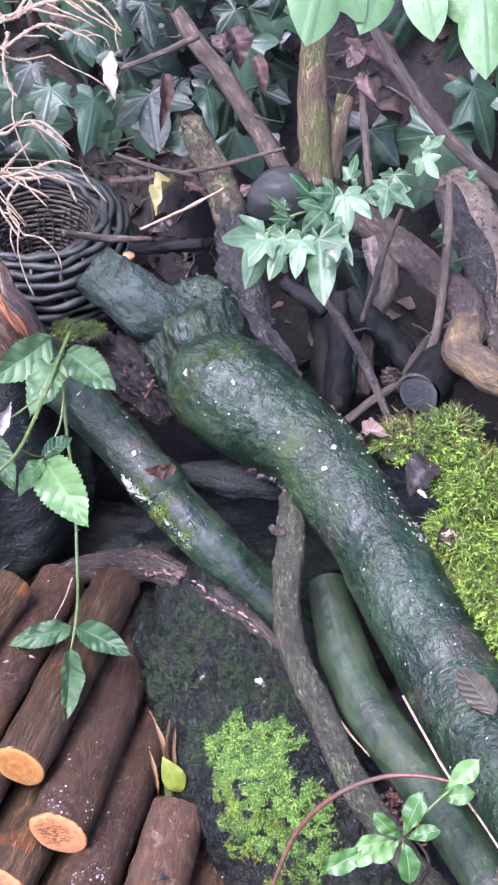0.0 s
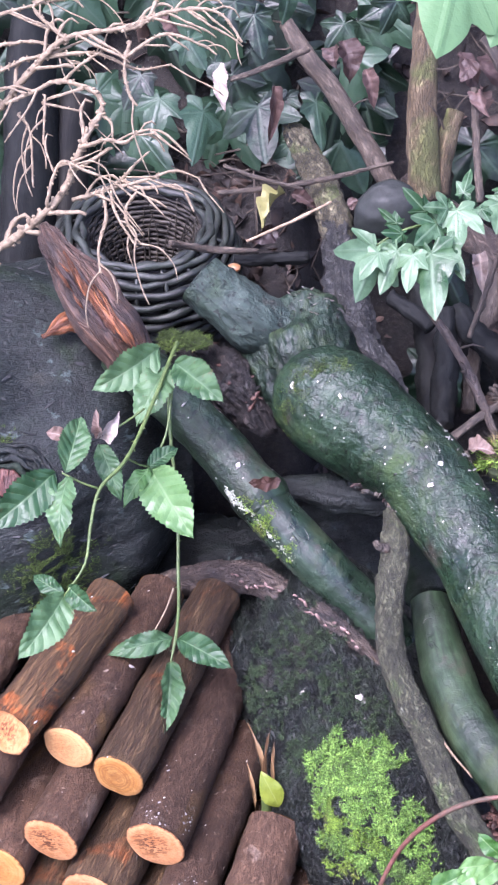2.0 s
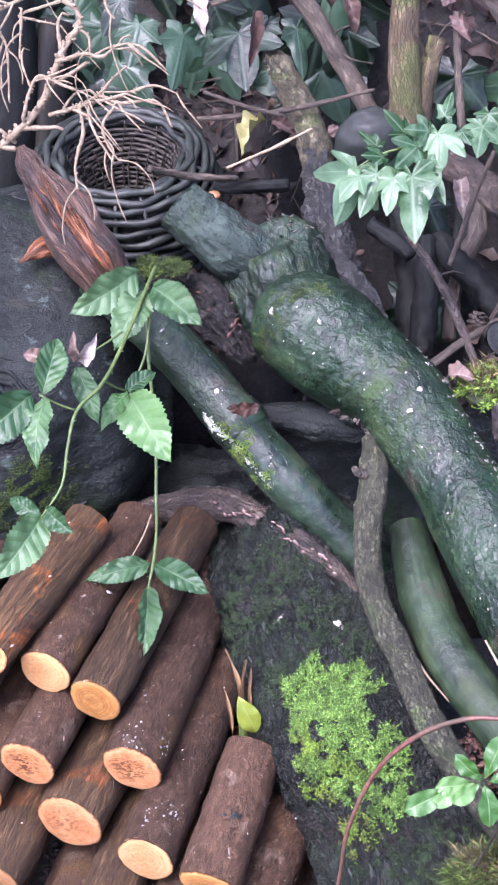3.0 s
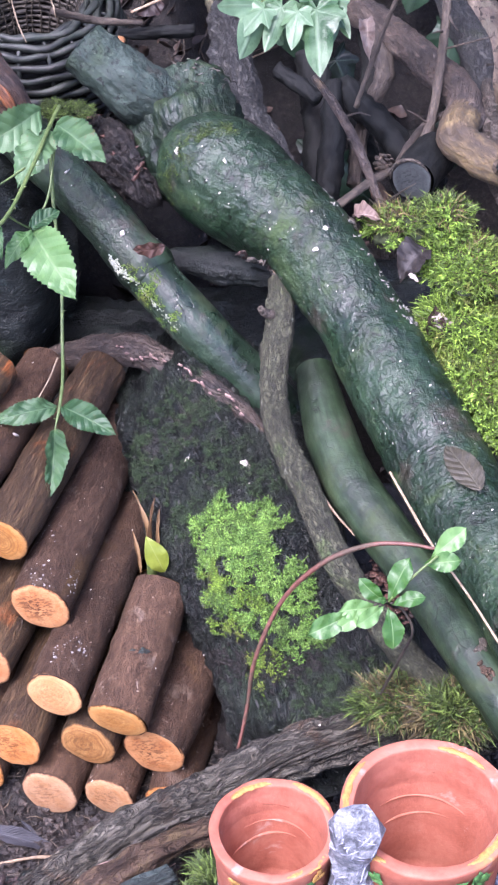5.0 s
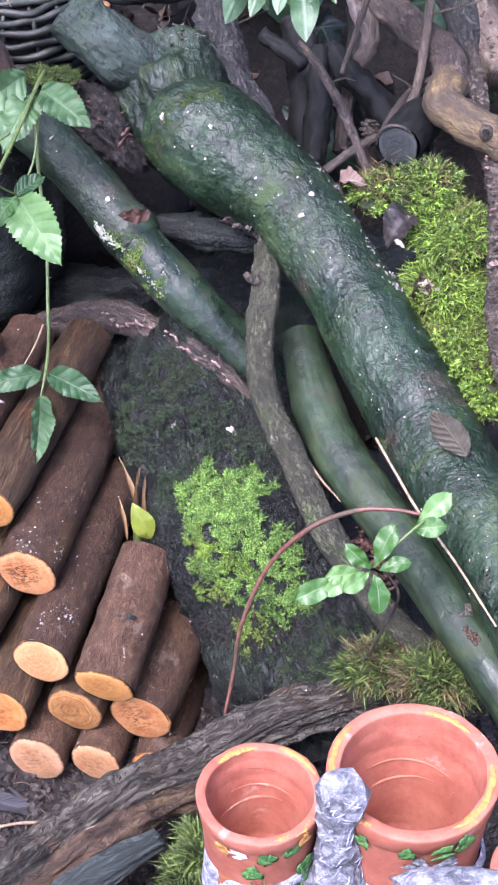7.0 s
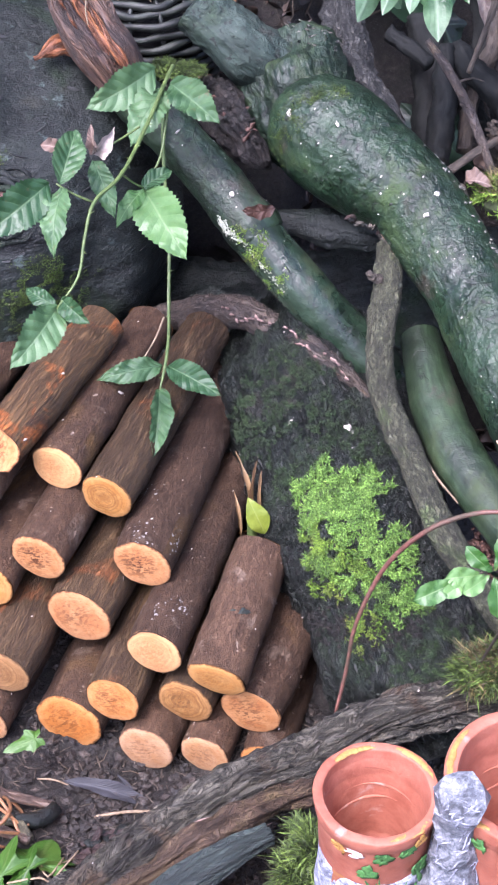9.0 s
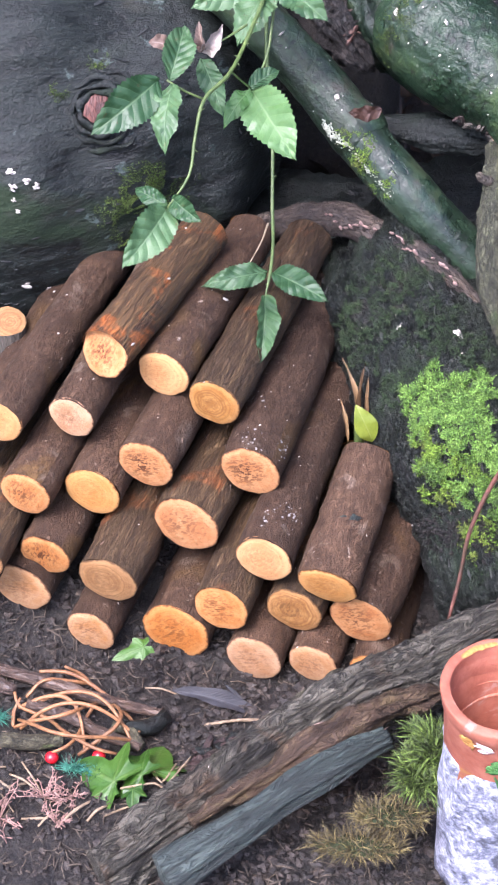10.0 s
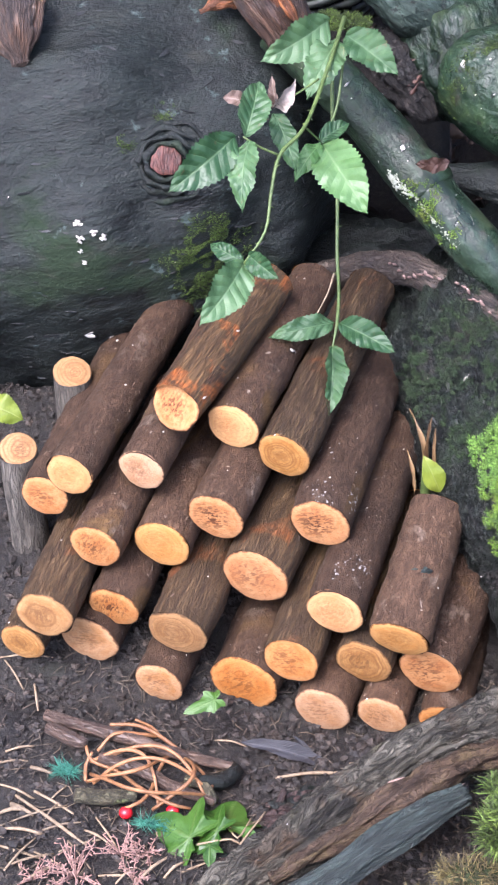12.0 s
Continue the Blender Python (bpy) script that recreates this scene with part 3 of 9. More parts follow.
M["tan_sheath"] = leaf_skin("tan_sheath", (0.09, 0.05, 0.022), (0.24, 0.15, 0.07), (0.13, 0.07, 0.03), 0.5, side_veins=0.0, thin=0.2)
# Wall leaves are darkened in place of shade between and behind them.
M["ivy_shaded"] = leaf_skin("ivy_shaded", (0.00297, 0.00868, 0.0042), (0.0264, 0.05704, 0.0308), (0.0495, 0.0775, 0.0525), 0.32, side_veins=0.0, blotched=0.03, thin=0.10)
M["ivy_light"] = leaf_skin("ivy_light", (0.016, 0.052, 0.016), (0.105, 0.180, 0.094), (0.17, 0.24, 0.15), 0.26, side_veins=0.0, blotched=0.0)
M["ivy_bright"] = leaf_skin("ivy_bright", (0.06192, 0.1554, 0.0444), (0.1123, 0.2142, 0.0888), (0.1022, 0.2033, 0.0814), 0.3, side_veins=0.0, blotched=0.0, thin=0.35)
M["ivy_cut"] = leaf_skin("ivy_cut", (0.0144, 0.05184, 0.00432), (0.04464, 0.108, 0.0144), (0.0864, 0.144, 0.036), 0.3, side_veins=0.0, blotched=0.05, thin=0.15)
M["shoot_leaf"] = leaf_skin("shoot_leaf", (0.034, 0.102, 0.0187), (0.1148, 0.2253, 0.068), (0.187, 0.2805, 0.119), 0.24, side_veins=0.0, blotched=0.0)
M["yellow_leaf"] = leaf_skin("yellow_leaf", (0.133, 0.175, 0.0175), (0.224, 0.273, 0.035), (0.252, 0.287, 0.084), 0.35, side_veins=0.0, blotched=0.04)
M["brown_leaf"] = leaf_skin("brown_leaf", (0.01736, 0.00806, 0.0062), (0.0527, 0.02604, 0.0186), (0.0279, 0.01364, 0.00992), 0.4, side_veins=5.0, thin=0.05)
# For a leaf blade that stands in for a dark patch of bark.
M["bark_patch_leaf"] = leaf_skin("bark_patch_leaf", (0.006, 0.005, 0.0045), (0.016, 0.013, 0.0115), (0.022, 0.018, 0.015), 0.45, side_veins=5.0, thin=0.0)
M["pink_leaf"] = leaf_skin("pink_leaf", (0.03949, 0.02322, 0.01934), (0.1016, 0.06448, 0.05506), (0.05642, 0.03546, 0.02902), 0.5, side_veins=5.0, thin=0.1)
M["red_stem"] = surface("red_stem", [(0.2, (0.0575, 0.022, 0.015)), (0.8, (0.161, 0.0682, 0.05))], 70, rough=(0.4, 0.65), bump=0.4, patches=[((0.05175, 0.0374, 0.022), 26, 0.50, 0.60, 0.7)])
M["white_chip"] = surface("white_chip", [(0.2, (0.342, 0.294, 0.247)), (0.8, (0.589, 0.551, 0.503))], 120, rough=(0.6, 0.9), bump=0.5)
M["straw"] = surface("straw", [(0.2, (0.09108, 0.05821, 0.03119)), (0.8, (0.2815, 0.2117, 0.1376))], 60, rough=(0.5, 0.8), bump=0.4, vary=0.7)
M["copper_wire"] = surface("copper_wire", [(0.2, (0.11, 0.042, 0.016)), (0.8, (0.32, 0.155, 0.065))], 60, rough=(0.4, 0.65), bump=0.4, vary=0.5)
M["red_plastic"] = surface("red_plastic", [(0.3, (0.36, 0.006, 0.012)), (0.8, (0.46, 0.02, 0.025))], 30, rough=(0.15, 0.3), bump=0.1)
M["teal_tinsel"] = surface("teal_tinsel", [(0.3, (0.012, 0.075, 0.05)), (0.8, (0.07, 0.24, 0.17))], 60, rough=(0.3, 0.5), bump=0.1)
M["pink_dry"] = surface("pink_dry", [(0.2, (0.1445, 0.0697, 0.056)), (0.8, (0.34, 0.2132, 0.176))], 60, rough=(0.6, 0.9), bump=0.3)
M["stake_wood"] = surface("stake_wood", [(0.2, (0.03528, 0.0294, 0.02352)), (0.5, (0.1176, 0.1019, 0.08232)), (0.85, (0.2548, 0.2254, 0.1862))], 40, (1, 0.15, 1), "UV", (0.6, 0.9), 1.0, 0.003, crack=0.5)
M["pale_fleck"] = surface("pale_fleck", [(0.2, (0.10, 0.088, 0.08)), (0.8, (0.28, 0.26, 0.245))], 120, rough=(0.6, 0.9), bump=0.4)
M["red_crumb"] = surface("red_crumb", [(0.2, (0.016, 0.007, 0.005)), (0.5, (0.060, 0.026, 0.018)), (0.85, (0.16, 0.085, 0.06))], 60, rough=(0.5, 0.85), bump=0.5, island=0.6)
M["mushroom"] = surface("mushroom", [(0.3, (0.20, 0.085, 0.03)), (0.8, (0.36, 0.21, 0.11))], 30, rough=(0.3, 0.5), bump=0.1)
# Near-black for the basket's inner shell, shade put into its colour.
M["basket_shade"] = surface("basket_shade", [(0.3, (0.004, 0.004, 0.004)), (0.8, (0.02, 0.018, 0.017))], 30, rough=(0.7, 0.95), bump=0.8, dist=0.005)
M["pink_flake"] = surface("pink_flake", [(0.2, (0.14, 0.08, 0.065)), (0.8, (0.32, 0.22, 0.19))], 60, rough=(0.6, 0.9), bump=0.4)


# ---------------------------------------------------------------- mesh makers
def mesh_of(name, verts, faces, uvs=None, smooth=True):
    me = bpy.data.meshes.new(name)
    me.from_pydata([tuple(v) for v in verts], [], faces)
    if uvs is not None:
        layer = me.uv_layers.new(name="UVMap")
        idx = np.empty(len(me.loops), dtype=np.int32)
        me.loops.foreach_get("vertex_index", idx)
        layer.data.foreach_set("uv", np.asarray(uvs, dtype=np.float32)[idx].ravel())
    if smooth:
        me.polygons.foreach_set("use_smooth", np.ones(len(me.polygons), dtype=bool))
    me.update()
    return me


class Geo:
    """Verts, faces and UVs of one mesh, gathered piece by piece."""

    def __init__(self):
        self.v, self.f, self.uv = [], [], []

    def add(self, verts, faces, uvs=None):
        k = len(self.v)
        self.v += [Vector(p) for p in verts]
        self.f += [tuple(i + k for i in f) for f in faces]
        self.uv += [tuple(u) for u in uvs] if uvs is not None else [(p[0], p[1]) for p in verts]
        return self


def thing(name, at, label, category, group="", kind=""):
    ob = new(name)
    ob.empty_display_size = 0.02
    ob.location = at
    return tagged(ob, label, category, group, kind)


def base_of(ob):
    p = Vector((0, 0, 0))
    while ob is not None:
        p += ob.location
        ob = ob.parent
    return p


def part(name, geo, material, parent, label="", smooth=True):
    """Links gathered geometry (in world places) as one mesh under a thing or a part."""
    o = base_of(parent)
    ob = new(name, mesh_of(name, [p - o for p in geo.v], geo.f, geo.uv, smooth))
    ob.data.materials.append(M[material])
    ob.parent = parent
    if label:
        ob["label"] = label
    return ob


def lone(name, geo, material, at, label, category, group="", kind="", smooth=True):
    """A thing of one mesh."""
    o = Vector(at)
    ob = new(name, mesh_of(name, [p - o for p in geo.v], geo.f, geo.uv, smooth))
    ob.data.materials.append(M[material])
    ob.location = o
    return tagged(ob, label, category, group, kind)


def glide(pts, radii, step):
    """A smooth line through the points with its radii."""
    pts = [Vector(p) for p in pts]
    if len(radii) != len(pts):
        radii = list(np.interp(np.linspace(0, 1, len(pts)), np.linspace(0, 1, len(radii)), radii))
    line, rad = [], []
    for i in range(len(pts) - 1):
        a, b = pts[i], pts[i + 1]
        a0 = pts[i - 1] if i else a * 2 - b
        b1 = pts[i + 2] if i + 2 < len(pts) else b * 2 - a
        n = max(1, int((b - a).length / step))
        for k in range(n):
            t = k / n
            line.append(0.5 * (2 * a + (b - a0) * t + (2 * a0 - 5 * a + 4 * b - b1) * t * t + (3 * a - a0 - 3 * b + b1) * t**3))
            s = t * t * (3 - 2 * t)
            rad.append(radii[i] * (1 - s) + radii[i + 1] * s)
    return line + [pts[-1]], rad + [radii[-1]]


def tube(geo, pts, radii, seg=16, step=0.012, lump=0.06, rough=0.0, size=18.0, seed=0.0, caps=True, flat=1.0, groove=0.0, ridges=5.0, fine=6.0, grain=1.0, run_rate=9.0):
    """A branch: a lumpy tube along a smooth line. UV in metres, x round it and y along it. Returns the two ends (centre, way, radius)."""
    line, rad = glide(pts, radii, step)
    n = len(line)
    way = [(line[min(i + 1, n - 1)] - line[max(i - 1, 0)]).normalized() for i in range(n)]
    side = way[0].orthogonal().normalized()
    verts, uvs, run = [], [], 0.0
    mean = sum(rad) / n
    off = Vector((seed * 3.1, seed * 1.7, seed * 5.3))
    for i in range(n):
        if i:
            run += (line[i] - line[i - 1]).length
            side = (side - way[i] * side.dot(way[i])).normalized()
        up = way[i].cross(side)
        for k in range(seg + 1):
            a = 2 * math.pi * k / seg
            d = side * math.cos(a) + up * math.sin(a) * flat
            p = line[i] + d * rad[i]
            r = rad[i]
            if lump:
                r *= 1 + lump * noise.noise(p * size + off) * 2
            if groove:
                r -= groove * max(0.0, 1 - 3.0 * abs(noise.noise(Vector((math.cos(a) * ridges, math.sin(a) * ridges, run * run_rate)) + off)))
            if rough:
                q = p if grain == 1.0 else Vector((math.cos(a) * mean, math.sin(a) * mean, run * grain))
                r += rough * noise.fractal(q * size * fine + off, 0.8, 2.0, 3)
            verts.append(line[i] + d * r)
            uvs.append((k / seg * 2 * math.pi * mean, run))
    w = seg + 1
    faces = [(i * w + k, i * w + k + 1, (i + 1) * w + k + 1, (i + 1) * w + k) for i in range(n - 1) for k in range(seg)]
    if caps:
        for i, flip in ((0, True), (n - 1, False)):
            c = len(verts)
            verts.append(line[i] + way[i] * (rad[i] * 0.25 * (-1 if flip else 1)))
            uvs.append((0, uvs[i * w][1]))
            for k in range(seg):
                t = (i * w + k, i * w + k + 1, c)
                faces.append(t[::-1] if flip else t)
    geo.add(verts, faces, uvs)
    return (line[0], way[0], rad[0]), (line[-1], way[-1], rad[-1])


def disc(geo, centre, normal, radius, seg=24, uneven=0.04, seed=0.0, dish=0.0):
    """A sawn face with a slightly uneven outline; UV is the place on it, -1 to 1."""
    normal = Vector(normal).normalized()
    x = normal.orthogonal().normalized()
    y = normal.cross(x)
    verts, uvs = [Vector(centre) + normal * dish], [(0, 0)]
    for ring in (0.5, 0.93, 1.0):
        for k in range(seg):
            a = 2 * math.pi * k / seg
            d = x * math.cos(a) + y * math.sin(a)
            r = radius * ring * (1 + uneven * noise.noise(d * 1.7 + Vector((seed, 0, 0))) + (uneven * 0.45 * noise.noise(d * 9.0 + Vector((0, seed, 0))) if ring > 0.6 else 0))
            verts.append(Vector(centre) + d * r - normal * (0.0012 if ring == 1.0 else 0))
            uvs.append((math.cos(a) * ring, math.sin(a) * ring))
    faces = [(0, 1 + k, 1 + (k + 1) % seg) for k in range(seg)]
    for q in range(2):
        o = 1 + q * seg
        faces += [(o + k, o + seg + k, o + seg + (k + 1) % seg, o + (k + 1) % seg) for k in range(seg)]
    geo.add(verts, faces, uvs)


SURF = {}


def onto(surface, p):
    """The nearest place on a kept surface, and the normal there."""
    if surface not in TREES:
        TREES[surface] = BVHTree.FromPolygons([tuple(v) for v in SURF[surface].v], SURF[surface].f)
    place, normal, _, _ = TREES[surface].find_nearest(Vector(p))
    return place, normal


def struck(surface, a, b):
    """Where the line from a to b first meets a kept surface, and the normal there, turned towards a."""
    onto(surface, a)
    a, b = Vector(a), Vector(b)
    place, normal, _, _ = TREES[surface].ray_cast(a, (b - a).normalized())
    if place is None:
        place, normal = onto(surface, a.lerp(b, 0.5))
    return place, normal if normal.dot(a - b) > 0 else -normal


TREES = {}


def blob(geo, centre, radii, turn=(0, 0, 0), lump=0.2, size=2.0, seed=0.0, seg=16, rings=10):
    """A lumpy rounded mass."""
    m = Euler([radians(a) for a in turn]).to_matrix()
    verts, uvs = [], []
    for i in range(rings + 1):
        th = math.pi * i / rings
        for k in range(seg):
            a = 2 * math.pi * k / seg
            d = Vector((math.sin(th) * math.cos(a), math.sin(th) * math.sin(a), math.cos(th)))
            f = 1 + lump * noise.fractal(d * size + Vector((seed, seed * 2, 0)), 0.9, 2.0, 4)
            verts.append(Vector(centre) + m @ Vector((d.x * radii[0], d.y * radii[1], d.z * radii[2])) * f)
            uvs.append((a * radii[0], th * radii[2]))
    faces = [(i * seg + k, (i + 1) * seg + k, (i + 1) * seg + (k + 1) % seg, i * seg + (k + 1) % seg) for i in range(rings) for k in range(seg)]
    geo.add(verts, faces, uvs)


def leaf_mesh(name, half, ns=22, nw=4, fold=0.12, curl=0.25, teeth=0.0, wave=0.03, seed=0):
    """A blade one unit long from base to tip along y, facing up z; half(s) is half its breadth."""
    verts, uvs = [], []
    for i in range(ns + 1):
        s = i / ns
        w = max(half(s), 0.003)
        tooth = 1 + teeth * ((i % 2) - 0.5) if 0 < i < ns else 1
        for k in range(-nw, nw + 1):
            u = k / nw
            edge = tooth if abs(k) == nw else 1
            x = u * w * edge
            z = abs(u) * w * fold * 2 - curl * (s - 0.3) ** 2 + wave * math.sin(s * 17 + seed + u * 2) * abs(u)
            verts.append((x, s - abs(u) * 0.03, z))
            uvs.append((u, s))
    w = 2 * nw + 1
    faces = [(i * w + k, i * w + k + 1, (i + 1) * w + k + 1, (i + 1) * w + k) for i in range(ns) for k in range(2 * nw)]
    return mesh_of(name, verts, faces, uvs)


def ivy_mesh(name, lobes, seg=60, rings=5, droop=0.18, seed=0):
    """An ivy leaf: lobes are (angle from the tip, reach); the base is at the origin and the tip at y = 1."""
    verts, uvs = [(0, 0.16, 0.02)], [(0, 0.16)]
    rnd = random.Random(seed)
    ph = rnd.random() * 6
    for r in range(1, rings + 1):
        q = r / rings
        for k in range(seg):
            a = -math.pi + 2 * math.pi * k / seg
            reach = 0.30 + 0.10 * math.cos(a) - (0.14 if abs(a) > 2.75 else 0)
            near = 9.0
            for ang, ln in lobes:
                d = abs((a - radians(ang) + math.pi) % (2 * math.pi) - math.pi)
                reach = max(reach, ln * max(0.0, 1 - (d / 0.95) ** 1.0))
                near = min(near, d)
            x, y = math.sin(a) * reach * q, 0.16 + math.cos(a) * reach * q
            z = 0.05 * math.sin(a * 5 + ph) * q * q - droop * q * q * reach + min(near, 0.5) * 0.09 * q
            verts.append((x, y, z))
            uvs.append((min(near * 1.6 * q, 1.0), q))
    faces = [(0, 1 + (k + 1) % seg, 1 + k) for k in range(seg)]
    for r in range(rings - 1):
        o = 1 + r * seg
        faces += [(o + k, o + (k + 1) % seg, o + seg + (k + 1) % seg, o + seg + k) for k in range(seg)]
    return mesh_of(name, verts, [f[::-1] for f in faces], uvs)


def blade(parent, mesh, material, base, tip, broad=1.0, face=(0, -0.7, 0.7), name="leaf", label="", roll=0.0):
    """A leaf as an object of its own: from base to tip, its upper side turned to face."""
    base, tip = Vector(base), Vector(tip)
    y = tip - base
    ln = y.length
    y.normalize()
    z = Vector(face)
    z = (z - y * z.dot(y)).normalized()
    if roll:
        z = Matrix.Rotation(radians(roll), 3, y) @ z
    x = y.cross(z)
    m = Matrix((x * ln * broad, y * ln, z * ln)).transposed().to_4x4()
    key = (mesh.name, material)
    if key not in LEAF_KINDS:
        me = mesh.copy()
        me.materials.clear()
        me.materials.append(M[material])
        LEAF_KINDS[key] = me
    ob = new(name, LEAF_KINDS[key])
    ob.matrix_basis = Matrix.Translation(base - (base_of(parent) if parent else Vector())) @ m
    if parent:
        ob.parent = parent
    if label:
        ob["label"] = label
    return ob


LEAF_KINDS = {}
oval = lambda s: 0.36 * math.sin(math.pi * s**0.92) ** 0.72 * (1 - 0.10 * s)
slim = lambda s: 0.26 * math.sin(math.pi * min(1, s**1.25)) ** 0.75
L_BRAMBLE = [leaf_mesh("bramble_blade", oval, 34, 5, (0.16, 0.05, 0.22)[k], (0.35, 0.55, 0.2)[k], 0.11, (0.03, 0.05, 0.04)[k], k) for k in range(3)]
obovate = lambda s: 0.27 * math.sin(math.pi * min(1, s**1.55)) ** 0.7
L_OBOVATE = [leaf_mesh("obovate_blade", obovate, 22, 4, 0.10, (0.5, 0.25)[k], 0.05, 0.035, k * 2) for k in range(2)]
L_SHOOT = [leaf_mesh("shoot_blade", slim, 18, 3, 0.14, 0.45, 0.04, 0.02, k) for k in range(2)]
L_DRY = leaf_mesh("dry_blade", oval, 16, 3, 0.5, 0.9, 0.08, 0.10, 1)
L_IVY = [
    ivy_mesh("ivy_blade", [(0, 0.86), (58, 0.62), (-58, 0.62), (118, 0.42), (-118, 0.42)], seed=1),
    ivy_mesh("ivy_blade", [(0, 0.86), (50, 0.50), (-54, 0.54), (110, 0.40), (-110, 0.36)], seed=2),
    ivy_mesh("ivy_blade", [(0, 0.86), (68, 0.46), (-68, 0.44), (125, 0.36), (-125, 0.36)], seed=3),
    ivy_mesh("ivy_blade", [(0, 0.86), (40, 0.60), (-40, 0.60), (95, 0.46), (-95, 0.46)], seed=4),
]


# ---------------------------------------------------------------- ground
def height(x, y):
    """The lie of the land: level soil in front, a bank rising behind. The unseen steep back is added to block skylight.
    """
    z = float(np.interp(y, [-9, -0.2, 0.04, 0.30, 0.50, 0.95, 1.10, 1.22, 1.36, 1.55, 4.0], [0, 0, -0.055, 0.03, 0.16, 0.41, 0.50, 0.80, 1.4, 2.4, 2.8]))
    if -0.2 < y < 0.4:
        z += 0.14 * max(0.0, min(0.3, -0.2 - x)) * min(1.0, (y + 0.2) / 0.2)
    # Pits dug this deep only to put the hollow and gaps in shade.
    z -= 1.1 * math.exp(-(((x - 0.20) / 0.25) ** 8) - (((y - 0.83) / 0.25) ** 8))
    z -= 0.9 * math.exp(-(((x + 0.03) / 0.28) ** 8) - (((y - 0.61) / 0.155) ** 8))
    if abs(x) < 2 and -2 < y < 3:
        p = Vector((x, y, 0))
        z += 0.010 * noise.fractal(p * 9, 0.9, 2.0, 4) + 0.005 * noise.fractal(p * 45, 0.8, 2.0, 4)
    return z


def build_ground():
    far = [-80, -30, -12, -5, -2.5, -1.6, -1.2]
    xs = far + list(np.arange(-0.9, 0.9, 0.008)) + [-a for a in far[::-1]]
    ys = [-80, -30, -12, -5, -2.5, -1.4, -0.9, -0.6] + list(np.arange(-0.45, 1.5, 0.008)) + [1.56, 1.7, 2.2, 3, 5, 12, 30, 80]
    g = Geo()
    g.add([(x, y, height(x, y)) for y in ys for x in xs], [(j * len(xs) + i, j * len(xs) + i + 1, (j + 1) * len(xs) + i + 1, (j + 1) * len(xs) + i) for j in range(len(ys) - 1) for i in range(len(xs) - 1)])
    lone("ground", g, "soil", (0, 0, 0), "dark damp crumbly garden soil rising to a bank", "ground", kind="structure")


build_ground()


# ---------------------------------------------------------------- stack of sawn logs
def firewood(front, back, radius, face, tilt=0.0, seed=0.0, knot=False):
    """One sawn log from its front face to its back end."""
    f, b = Vector(front), Vector(back)
    ob = thing("firewood_log", f, LOG_LABEL[face], "log", "stacked firewood logs")
    g = Geo()
    mid = f.lerp(b, 0.5) + Vector((noise.noise((seed, 0, 0)), noise.noise((0, seed, 0)), noise.noise((0, 0, seed)))) * 0.006
    r = radius
    waist = [f.lerp(b, 0.42), f.lerp(b, 0.52), f.lerp(b, 0.60)] if knot else [mid]
    tube(g, [f, f.lerp(b, 0.06), *waist, b], [r * 0.985, r, *((r, r * 1.06, r) if knot else (r * 1.01,)), r * 0.96], 40, 0.005, 0.035, 0.0013, 20, seed, caps=False, groove=0.0012 if face == "cut_tan" else 0.0005, ridges=8)
    part("bark", g, "stripped_bark" if seed == 26 else "ridged_bark" if face == "cut_tan" or seed in (11, 15) else "log_bark", ob)
    SURF["logs"].add(g.v, g.f)
    way = (f - b).normalized()
    if knot:
        k = Geo()
        kp = f.lerp(b, 0.52) + Vector((0.10, -0.70, 0.70)) * r * 1.0
        blob(k, kp, (0.0085, 0.0045, 0.0050), (35, 0, 15), 0.35, 2.2, 3, 14, 9)
        blob(k, kp + Vector((-0.010, 0, 0.001)), (0.006, 0.003, 0.003), (35, 0, -10), 0.35, 2.2, 5, 12, 8)
        part("knot", k, "slate_wood", ob, "dark raised knot")
    for centre, sign, nm in ((f, 1, "cut_face"), (b, -1, "back_face")):
        d = Geo()
        n = (way * sign).lerp(Vector((0.25 * math.sin(seed * 5), -0.2, 0.75)), tilt if sign > 0 else 0).normalized()
        disc(d, centre + way * sign * 0.0015, n, r * 0.985 * (1 if sign > 0 else 0.97), 36, 0.07, seed)
        part(nm, d, face, ob)
    return ob


SURF["logs"] = Geo()
LOG_LABEL = {
    "cut_orange": "sawn log with brown bark and orange cut face",
    "cut_pale": "sawn log with brown bark and pale dry cut face",
    "cut_yellow": "freshly sawn brown log with bright yellow face",
    "cut_tan": "sawn brown log with dull tan ringed face",
}


